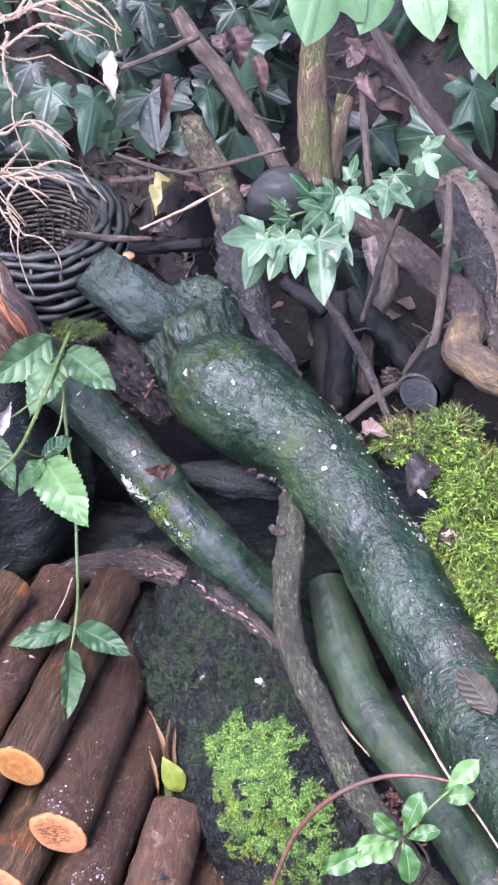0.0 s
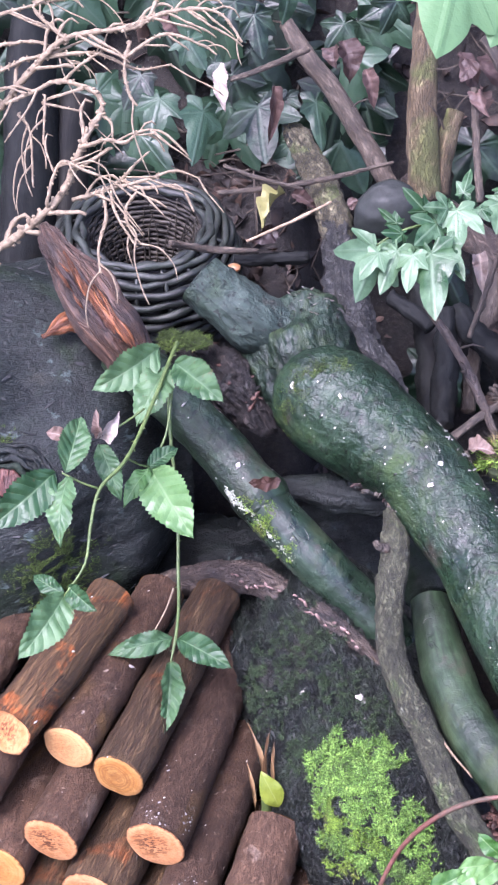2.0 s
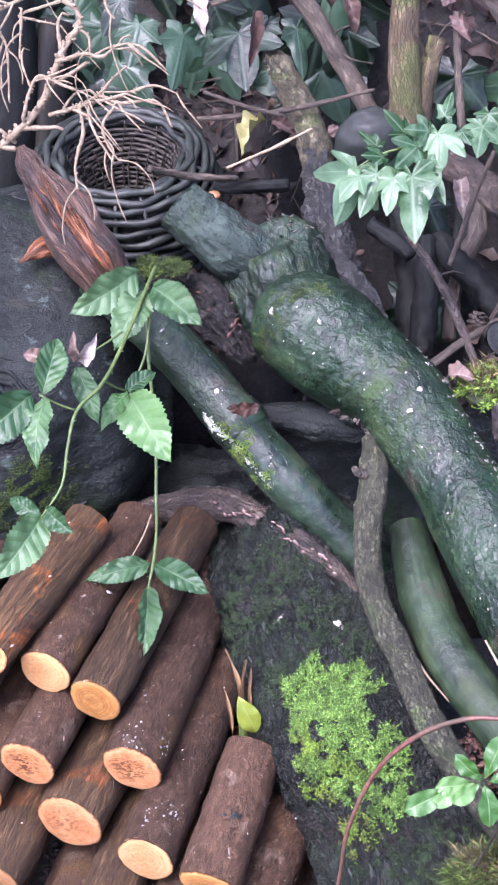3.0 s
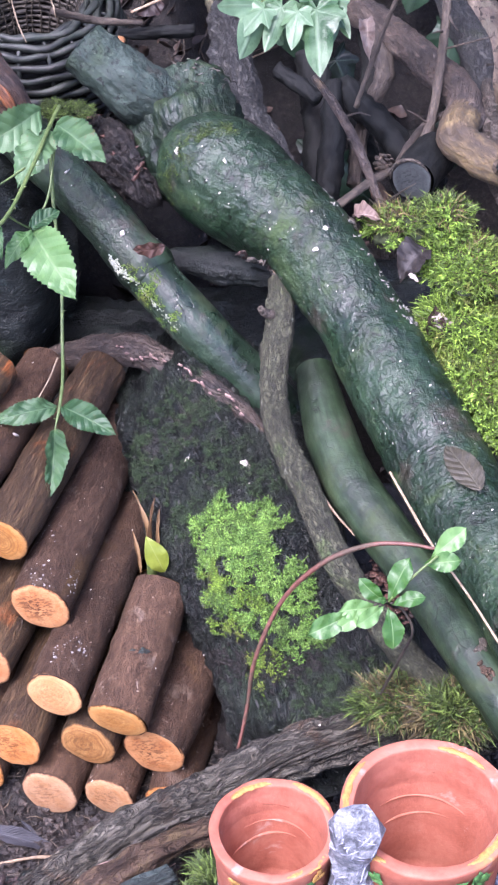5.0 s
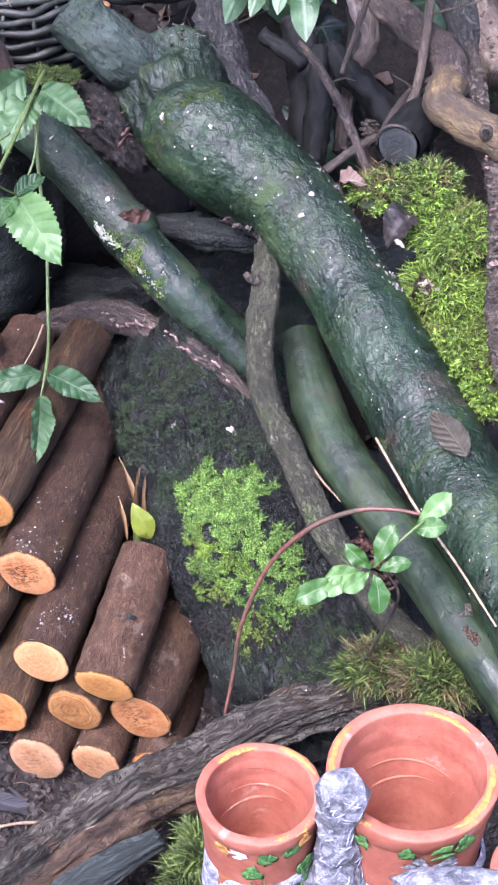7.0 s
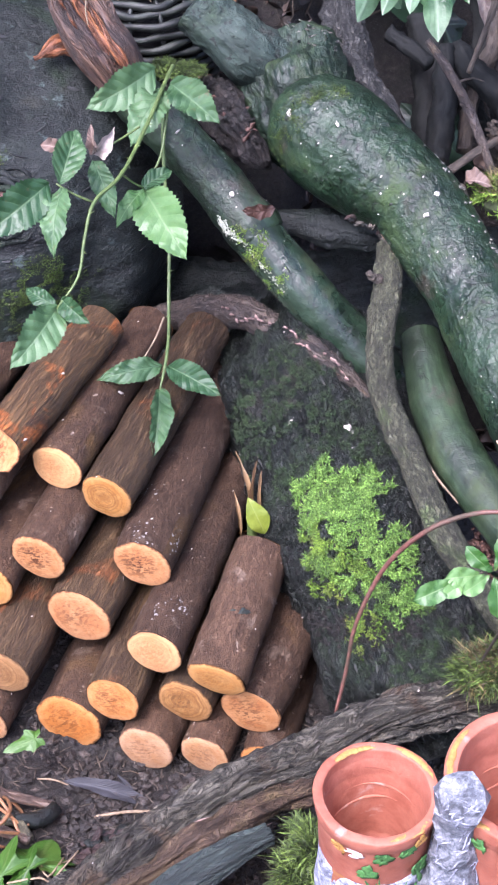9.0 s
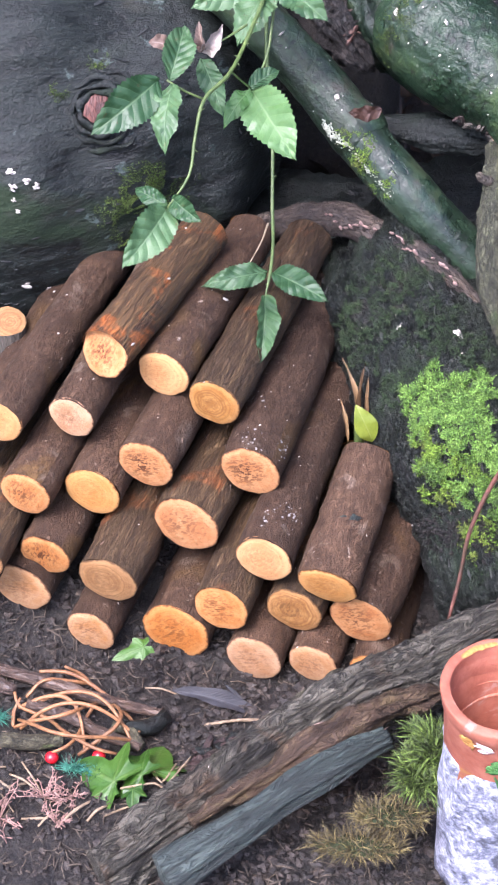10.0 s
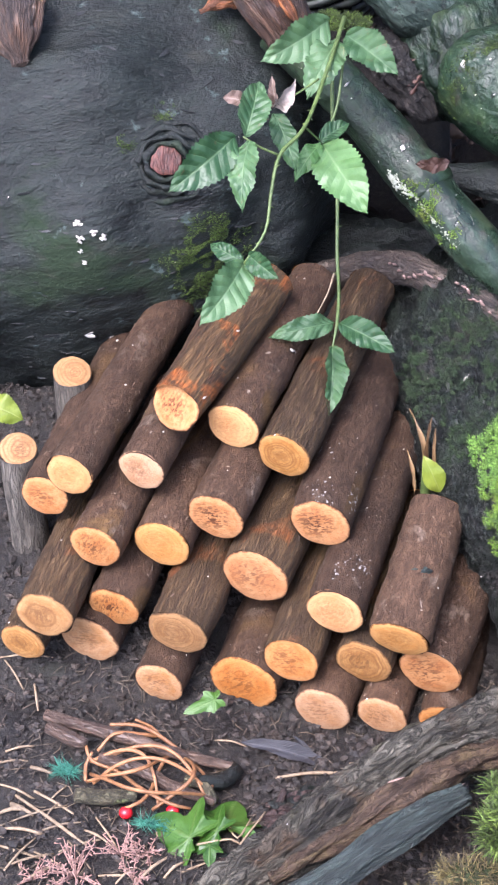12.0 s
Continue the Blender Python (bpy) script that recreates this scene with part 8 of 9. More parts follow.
# ---------------------------------------------------------------- dead leaves
def build_dead_leaves():
    face = (0.0, -0.7, 0.7)
    rows = (
        ((-0.094, 0.447, 0.42), (-0.136, 0.442, 0.414), 0.75, "brown_leaf", "wet red-brown dead leaf on the thin branch"),
        ((0.196, 0.356, 0.363), (0.203, 0.373, 0.399), 0.9, "brown_leaf", "curled red-brown dead leaf in the moss"),
        ((0.193, 0.364, 0.373), (0.228, 0.358, 0.381), 0.8, "dry_leaf", "small orange dead leaf in the moss"),
        ((0.193, 0.445, 0.421), (0.157, 0.412, 0.405), 1.3, "bark_patch_leaf", "leaf-shaped stand-in for dark bark beside the moss"),
        ((0.172, 0.408, 0.412), (0.184, 0.397, 0.409), 0.6, "dry_leaf", "pale lilac petal beside the moss"),
        ((-0.101, 0.855, 0.572), (-0.140, 0.806, 0.546), 0.55, "olive_leaf", "yellowing dead leaf on the bank"),
        ((-0.09, 0.853, 0.569), (-0.055, 0.836, 0.558), 0.7, "pink_leaf", "crumpled tan dead leaf on the bank"),
        ((-0.111, 0.819, 0.54), (-0.139, 0.795, 0.525), 1.0, "brown_leaf", "brown dead leaf on the bank"),
        ((-0.019, 0.843, 0.566), (-0.002, 0.834, 0.55), 1.0, "pink_leaf", "crumpled tan dead leaf on the bank"),
        ((-0.026, 0.937, 0.736), (-0.009, 0.899, 0.696), 1.0, "pink_leaf", "hanging dusty pink dead leaf"),
        ((-0.037, 0.933, 0.73), (-0.04, 0.907, 0.712), 1.3, "pink_leaf", "hanging dusty pink dead leaf"),
        ((0.002, 0.918, 0.706), (0.016, 0.88, 0.667), 0.6, "pink_leaf", "hanging dusty pink dead leaf"),
        ((0.116, 0.86, 0.751), (0.138, 0.815, 0.719), 0.9, "pink_leaf", "hanging dusty pink dead leaf"),
        ((0.149, 0.862, 0.749), (0.164, 0.817, 0.719), 1.1, "pink_leaf", "hanging dusty pink dead leaf"),
        ((0.139, 0.834, 0.711), (0.134, 0.794, 0.69), 0.8, "pink_leaf", "hanging dusty pink dead leaf"),
        ((0.149, 0.832, 0.758), (0.166, 0.79, 0.734), 0.9, "pink_leaf", "hanging dusty pink dead leaf"),
        ((0.129, 0.828, 0.754), (0.111, 0.793, 0.741), 0.9, "pink_leaf", "hanging dusty pink dead leaf"),
        ((0.135, 0.808, 0.726), (0.136, 0.77, 0.708), 0.8, "pink_leaf", "hanging dusty pink dead leaf"),
        ((0.131, 0.651, 0.594), (0.132, 0.607, 0.567), 0.6, "dry_leaf", "small curled papery leaf in the hollow"),
        ((0.114, 0.48, 0.441), (0.144, 0.465, 0.454), 1.0, "dry_leaf", "small pale lilac leaf beside the limb"),
        ((-0.175, 0.895, 0.726), (-0.176, 0.848, 0.676), 0.5, "dry_leaf", "shrivelled grey leaf among ivy"),
        ((-0.11, 0.901, 0.693), (-0.113, 0.848, 0.634), 0.35, "pink_leaf", "hanging shrivelled brown leaf"),
        ((-0.236, 0.86, 0.81), (-0.217, 0.835, 0.774), 0.5, "pink_leaf", "hanging shrivelled brown leaf"),
    )
    for n, (a, b, broad, material, label) in enumerate(rows):
        ob = blade(None, L_DRY if n % 4 else L_BRAMBLE[1], material, a, Vector(a).lerp(Vector(b), 0.85), broad, face, "dead_leaf", roll=(n * 47 % 80) - 40)
        tagged(ob, label, "leaf", "dead leaves")
    flat = leaf_mesh("flat_blade", oval, 20, 4, 0.02, 0.10, 0.05, 0.01, 1)
    a, na = struck("limb", (0.172, -0.235, 0.64), (0.431, 1.109, -0.554))
    b, nb = struck("limb", (0.134, -0.201, 0.68), (0.336, 1.195, -0.454))
    ob = blade(None, flat, "skeleton_leaf", a.lerp(b, 0.25) + na * 0.004, b.lerp(a, 0.1) + nb * 0.003, 0.72, na + nb, "dead_leaf")
    tagged(ob, "flat grey-brown dead leaf stuck to the green limb", "leaf", "dead leaves")
    ob = blade(None, L_BRAMBLE[1], "yellow_leaf", (-0.597, 0.265, 0.218), (-0.552, 0.251, 0.214), 1.1, (0, -0.4, 0.9), "fallen_leaf")
    tagged(ob, "yellow-green fallen leaf on soil", "leaf")
    ob = blade(None, L_IVY[2], "ivy_cut", (-0.323, 0.014, 0.034), (-0.36, -0.005, 0.031), 0.8, (0, -0.4, 0.9), "fallen_leaf")
    tagged(ob, "small dark green fallen leaf on soil", "leaf")
    # litter over the bank: countless leaf scraps and twig ends
    rnd = random.Random(21)
    g = Geo()
    for _ in range(2600):
        x, y = rnd.uniform(-0.45, 0.55), rnd.uniform(0.42, 1.22)
        p = Vector((x, y, height(x, y) + 0.004))
        d = Vector((rnd.uniform(-1, 1), rnd.uniform(-1, 1), rnd.uniform(-0.2, 0.7))).normalized()
        n = d.orthogonal().normalized()
        s = 0.005 + 0.018 * rnd.random() ** 2
        w = d.cross(n) * s * rnd.uniform(0.25, 0.6)
        g.add([p - d * s, p + w, p + d * s + n * s * 0.3, p - w, p + n * s * 0.25], [(0, 4, 3), (0, 1, 4), (1, 2, 4), (4, 2, 3)])
    for _ in range(170):
        x, y = rnd.uniform(-0.25, 0.50), rnd.uniform(0.88, 1.25)
        p = Vector((x, y, height(x, y) + rnd.uniform(0.004, 0.02)))
        d = Vector((rnd.uniform(-1, 1), rnd.uniform(-0.6, 0.6), rnd.uniform(-0.6, 0.6))).normalized()
        n = Vector((rnd.uniform(-0.6, 0.6), -0.7, 0.7))
        n = (n - d * n.dot(d)).normalized()
        w = d.cross(n)
        s, b, cup = rnd.uniform(0.012, 0.030), rnd.uniform(0.3, 0.5), rnd.uniform(-0.5, 0.5)
        vv = [p + d * s * u + w * s * b * v * (1 - u * u) * rnd.uniform(0.85, 1.15) + n * s * (cup * v * v + 0.25 * math.sin(u * 4 + cup * 9) + rnd.uniform(-0.06, 0.06)) for u in (-1, -0.6, -0.2, 0.2, 0.6, 0.97) for v in (-1, 0, 1)]
        g.add(vv, [(3 * i + j, 3 * i + j + 1, 3 * i + j + 4, 3 * i + j + 3) for i in range(5) for j in range(2)])
    lone("leaf_litter", g, "brown_leaf_scraps", (0, 0.9, 0.4), "brown leaf litter over the shaded bank", "leaf litter", kind="stuff")
    g = Geo()
    for _ in range(900):
        x, y = rnd.uniform(-0.40, 0.60), rnd.uniform(0.45, 1.35)
        p = Vector((x, y, height(x, y) + rnd.uniform(0.0, 0.05)))
        d = Vector((rnd.uniform(-1, 1), rnd.uniform(-0.6, 0.6), rnd.uniform(-0.4, 0.9))).normalized() * rnd.uniform(0.03, 0.13)
        r = rnd.uniform(0.0007, 0.0024)
        tube(g, [p - d * 0.5, p + Vector((rnd.uniform(-1, 1), 0, rnd.uniform(-1, 1))) * 0.008, p + d * 0.5], [r, r * 0.6], 5, 0.02, 0.0, caps=False)
    lone("twig_litter", g, "twig_bark", (0, 0.9, 0.4), "tangle of thin dead twigs over the bank", "twigs", kind="stuff")


M["brown_leaf_scraps"] = surface("brown_leaf_scraps", [(0.2, (0.007, 0.0045, 0.0035)), (0.5, (0.035, 0.021, 0.014)), (0.75, (0.085, 0.053, 0.036)), (0.95, (0.18, 0.12, 0.08))], 12, rough=(0.5, 0.9), bump=0.2, island=0.7)
build_dead_leaves()


# ---------------------------------------------------------------- white chips and specks
def chip(p, n, s, seed, label, name="white_chip", material="white_chip", flat=False):
    g = Geo()
    blob(g, p + n * s * 0.05, (s * 0.75, s * 0.5, s * 0.2), (math.degrees(math.asin(max(-1, min(1, -n.y)))), math.degrees(math.asin(max(-1, min(1, n.x)))), seed * 40), 0.9, 2.6, seed, 12, 8)
    if flat:
        t = n.orthogonal().normalized()
        for k in range(3):
            q = p + (t * math.cos(k * 2.3 + seed) + n.cross(t) * math.sin(k * 2.3 + seed)) * s * 0.5
            blob(g, q, (s * 0.6, s * 0.45, s * 0.14), (45, 0, seed * 31), 0.6, 2.0, seed + k, 8, 6)
    lone(name, g, material, p, label, "chip", "white chips")


def build_chips():
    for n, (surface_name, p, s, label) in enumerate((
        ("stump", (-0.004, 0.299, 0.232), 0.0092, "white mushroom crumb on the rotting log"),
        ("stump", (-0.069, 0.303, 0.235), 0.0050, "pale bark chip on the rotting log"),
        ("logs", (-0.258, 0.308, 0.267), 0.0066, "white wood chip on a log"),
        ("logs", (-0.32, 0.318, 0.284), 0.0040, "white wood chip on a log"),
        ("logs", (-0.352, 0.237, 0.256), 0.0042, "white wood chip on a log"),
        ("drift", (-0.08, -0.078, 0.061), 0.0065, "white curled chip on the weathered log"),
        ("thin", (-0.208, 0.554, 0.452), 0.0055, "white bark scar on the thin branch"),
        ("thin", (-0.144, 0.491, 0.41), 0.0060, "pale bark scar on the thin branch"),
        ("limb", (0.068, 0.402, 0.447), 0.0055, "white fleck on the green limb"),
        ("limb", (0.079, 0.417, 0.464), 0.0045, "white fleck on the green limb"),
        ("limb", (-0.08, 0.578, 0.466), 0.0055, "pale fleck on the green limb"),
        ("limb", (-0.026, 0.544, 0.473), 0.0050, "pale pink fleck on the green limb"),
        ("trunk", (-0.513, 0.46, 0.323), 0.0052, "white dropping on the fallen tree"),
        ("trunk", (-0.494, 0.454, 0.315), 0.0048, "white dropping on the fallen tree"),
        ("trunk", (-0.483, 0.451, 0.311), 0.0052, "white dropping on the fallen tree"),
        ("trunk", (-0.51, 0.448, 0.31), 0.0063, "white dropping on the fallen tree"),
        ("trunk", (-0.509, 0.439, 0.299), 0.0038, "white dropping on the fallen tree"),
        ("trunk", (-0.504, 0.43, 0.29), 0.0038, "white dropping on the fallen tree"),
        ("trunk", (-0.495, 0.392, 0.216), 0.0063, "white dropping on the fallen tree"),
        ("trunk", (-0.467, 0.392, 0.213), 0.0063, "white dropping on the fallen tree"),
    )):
        # Chips are cast along lines from about the camera's place, to fit its view.
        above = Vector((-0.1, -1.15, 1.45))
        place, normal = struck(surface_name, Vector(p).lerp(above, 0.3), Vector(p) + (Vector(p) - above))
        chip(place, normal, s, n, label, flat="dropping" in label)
    rnd = random.Random(9)
    g = Geo()
    # fine specks strewn over the upper sides of logs and limbs, some standing in for glints
    for surface_name, count, lo, hi in (("limb", 320, 0.0006, 0.0020), ("logs", 420, 0.0005, 0.0022), ("stump", 380, 0.0004, 0.0018), ("thin", 60, 0.0005, 0.0014), ("trunk", 200, 0.0004, 0.0016), ("drift", 30, 0.0006, 0.002)):
        sv = SURF[surface_name].v
        done = 0
        while done < count:
            p = sv[rnd.randrange(len(sv))] + Vector((rnd.uniform(-1, 1), rnd.uniform(-1, 1), rnd.uniform(-1, 1))) * 0.006
            place, normal = onto(surface_name, p)
            done += 1
            up = normal if normal.dot(Vector((0, -0.7, 0.7))) > 0 else -normal
            if up.dot(Vector((0, -0.7, 0.7))) < 0.35:
                continue
            s = lo + (hi - lo) * rnd.random() ** 2.5
            t = up.orthogonal().normalized()
            b = up.cross(t)
            a0 = rnd.random() * 6
            ring = [place + up * 0.0006 + (t * math.cos(a0 + k * 1.26) + b * math.sin(a0 + k * 1.26) * 0.6) * s * rnd.uniform(0.7, 1.2) for k in range(5)]
            g.add(ring + [place + up * (0.0008 + s * 0.35)], [(k, (k + 1) % 5, 5) for k in range(5)])
    lone("bark_specks", g, "white_chip", (0, 0.3, 0.2), "tiny pale specks strewn over logs and limbs", "specks", kind="stuff")
    # clusters of whitish flecks on some logs
    for k, (a, b) in enumerate((((-0.186, -0.047, 0.395), (-0.273, 0.459, -0.092)), ((-0.168, -0.091, 0.343), (-0.247, 0.395, -0.169)), ((-0.147, -0.089, 0.345), (-0.215, 0.396, -0.166)), ((-0.182, -0.023, 0.423), (-0.267, 0.493, -0.051)), ((-0.157, -0.051, 0.391), (-0.23, 0.453, -0.099)))):
        centre, normal = struck("logs", a, b)
        g = Geo()
        for _ in range(22):
            q = centre + Vector((rnd.gauss(0, 0.007), rnd.gauss(0, 0.011), rnd.gauss(0, 0.004)))
            place, up = onto("logs", q)
            if up.dot(Vector((0, -0.7, 0.7))) < 0:
                up = -up
            s = 0.0004 + 0.0015 * rnd.random() ** 2
            t = up.orthogonal().normalized()
            n2 = up.cross(t)
            ring = [place + up * 0.0004 + (t * math.cos(j * 1.05) + n2 * math.sin(j * 1.05)) * s * rnd.uniform(0.3, 1.5) for j in range(6)]
            g.add(ring + [place + up * 0.0009], [(j, (j + 1) % 6, 6) for j in range(6)])
        lone("pale_flecks", g, "pale_fleck", centre, "cluster of whitish fungal flecks on log bark", "fungus", kind="stuff")
    # brown scab and a pink flake on the lower green branch
    for k, (a, b, size, material, label) in enumerate((((0.209, -0.102, 0.332), (0.307, 0.377, -0.184), 0.013, "rotten_wood", "reddish-brown scab on the green branch"), ((0.205, -0.086, 0.352), (0.301, 0.401, -0.156), 0.010, "peeling_bark", "pinkish bark flake on the green branch"))):
        place, normal = struck("lower", a, b)
        g = Geo()
        for j in range(14):
            o = Vector((rnd.gauss(0, size * 0.22), rnd.gauss(0, size * 0.35), 0))
            q, up = onto("lower", place + o)
            blob(g, q, (rnd.uniform(0.002, 0.0045), rnd.uniform(0.002, 0.0045), 0.0016), (rnd.uniform(20, 60), rnd.uniform(-30, 30), rnd.uniform(0, 180)), 0.7, 2.2, j + k * 20, 8, 6)
        lone("bark_scab", g, material, place, label, "bark")
    # red-brown crumbs between the branches
    g = Geo()
    for j in range(160):
        p = Vector((0.128, 0.150, 0.190)).lerp(Vector((0.175, 0.155, 0.205)), rnd.random()) + Vector((rnd.gauss(0, 0.010), rnd.gauss(0, 0.018), 0))
        place, up = onto("stump", p)
        q = place.lerp(p, 0.3)
        blob(g, Vector((p.x, p.y, q.z)), (rnd.uniform(0.002, 0.007), rnd.uniform(0.002, 0.005), rnd.uniform(0.001, 0.003)), (rnd.uniform(-40, 40), rnd.uniform(-40, 40), rnd.uniform(0, 180)), 0.8, 2.2, j, 7, 5)
    lone("bark_crumbs", g, "red_crumb", (0.15, 0.15, 0.19), "crumbled red-brown bark between the branches", "bark", kind="stuff")
    g = Geo()
    for j in range(240):
        p = Vector((rnd.uniform(-0.045, 0.075), 0.055 + rnd.gauss(0, 0.014), 0.165))
        q, up = struck("stump", p + Vector((0, -0.35, 0.30)), p + Vector((0, 0.35, -0.30)))
        blob(g, q, (rnd.uniform(0.001, 0.006), rnd.uniform(0.001, 0.003), rnd.uniform(0.001, 0.0025)), (rnd.uniform(-40, 40), rnd.uniform(-40, 40), rnd.uniform(0, 180)), 0.8, 2.2, j, 7, 5)
    lone("bark_crumbs", g, "rot_brown", (0.0, 0.05, 0.15), "crumbled dark bark at the foot of the rotting log", "bark", kind="stuff")
    # pale lichen strip under the thin branch
    g = Geo()
    line, _ = glide([(-0.159, 0.469, 0.383), (-0.134, 0.44, 0.372), (-0.112, 0.421, 0.351), (-0.081, 0.412, 0.333)], [1, 1], 0.003)
    for k in range(330):
        f = rnd.random() ** 2.0
        p = line[int(f * (len(line) - 1))] + Vector((rnd.gauss(0, 0.0028), rnd.gauss(0, 0.0028), rnd.gauss(0, 0.0034)))
        place, normal = onto("thin", p)
        if normal.dot(Vector((0, -0.7, 0.7))) < 0:
            normal = -normal
        r = rnd.uniform(0.0004, 0.0015) * (1.15 - 0.6 * f)
        t = normal.orthogonal().normalized()
        n2 = normal.cross(t)
        c = rnd.random() * 6
        ring = [place + normal * 0.0005 + (t * math.cos(c + q * 0.785) + n2 * math.sin(c + q * 0.785)) * r * rnd.uniform(0.6, 1.3) for q in range(8)]
        low = [x - normal * 0.0012 for x in ring]
        g.add(ring + low + [place + normal * 0.0007], [(q, (q + 1) % 8, 16) for q in range(8)] + [(q, q + 8, (q + 1) % 8 + 8, (q + 1) % 8) for q in range(8)])
    lone("lichen", g, "lichen", (-0.134, 0.44, 0.372), "strip of pale lichen on the thin branch", "lichen")


build_chips()


# ---------------------------------------------------------------- loose scales of bark
def build_scales():
    rnd = random.Random(77)
    for surface_name, material, count, lo, hi, along, label in (
        ("stump", "stump_scale", 1000, 0.0018, 0.0070, Vector((0.25, -0.7, -0.6)), "ragged dark bark scales on the rotting log"),
        ("trunk", "black_scale", 1700, 0.0020, 0.0090, Vector((1, 0.1, 0)), "ragged black bark scales on the fallen tree"),
        ("drift", "grey_scale", 420, 0.0012, 0.0045, Vector((0.75, 0.5, 0.3)), "loose grey splinters on the weathered log"),
        ("logs", "brown_scale", 420, 0.0012, 0.0035, Vector((0.3, 0.8, 0.3)), "small loose bark flakes on the logs")):
        g = Geo()
        sv = SURF[surface_name].v
        done = 0
        while done < count:
            p = sv[rnd.randrange(len(sv))] + Vector((rnd.uniform(-1, 1), rnd.uniform(-1, 1), rnd.uniform(-1, 1))) * 0.008
            place, up = onto(surface_name, p)
            done += 1
            if up.dot(Vector((0, -0.7, 0.7))) < 0:
                up = -up
            if up.dot(Vector((0, -0.7, 0.7))) < 0.1:
                continue
            t = along + Vector((rnd.gauss(0, 0.25), rnd.gauss(0, 0.25), rnd.gauss(0, 0.25)))
            t = (t - up * t.dot(up)).normalized()
            b = up.cross(t)
            s = lo + (hi - lo) * rnd.random() ** 2
            w = s * rnd.uniform(0.10, 0.30)
            lift = rnd.uniform(0.08, 0.22) * s * rnd.choice((1, 1, -1))
            q = [place + t * s * u + b * w * v * rnd.uniform(0.6, 1.2) + up * (0.0006 + abs(lift) * 0.4 + lift * v * 0.5 + rnd.uniform(0, 0.0006)) for u, v in ((-1, -0.3), (-0.4, -1), (0.5, -0.8), (1, 0.1), (0.4, 1), (-0.6, 0.7))]
            low = [x - up * (0.001 + abs(lift)) for x in q]
            g.add(q + low, [(0, 1, 2, 3, 4, 5)] + [(k, k + 6, (k + 1) % 6 + 6, (k + 1) % 6) for k in range(6)], [(x.x + x.z, x.y) for x in q + low])
        lone("bark_scales", g, material, (0, 0.4, 0.1), label, "bark", kind="stuff", smooth=False)


build_scales()


# ---------------------------------------------------------------- soil litter in front of the logs
def strand(name, pts, width, material, label, category, group="", lump=0.15):
    g = Geo()
    tube(g, pts, [width * 0.9, width, width * 0.75], 8, 0.006, lump, 0.0, 90, width * 900)
    return lone(name, g, material, pts[0], label, category, group)


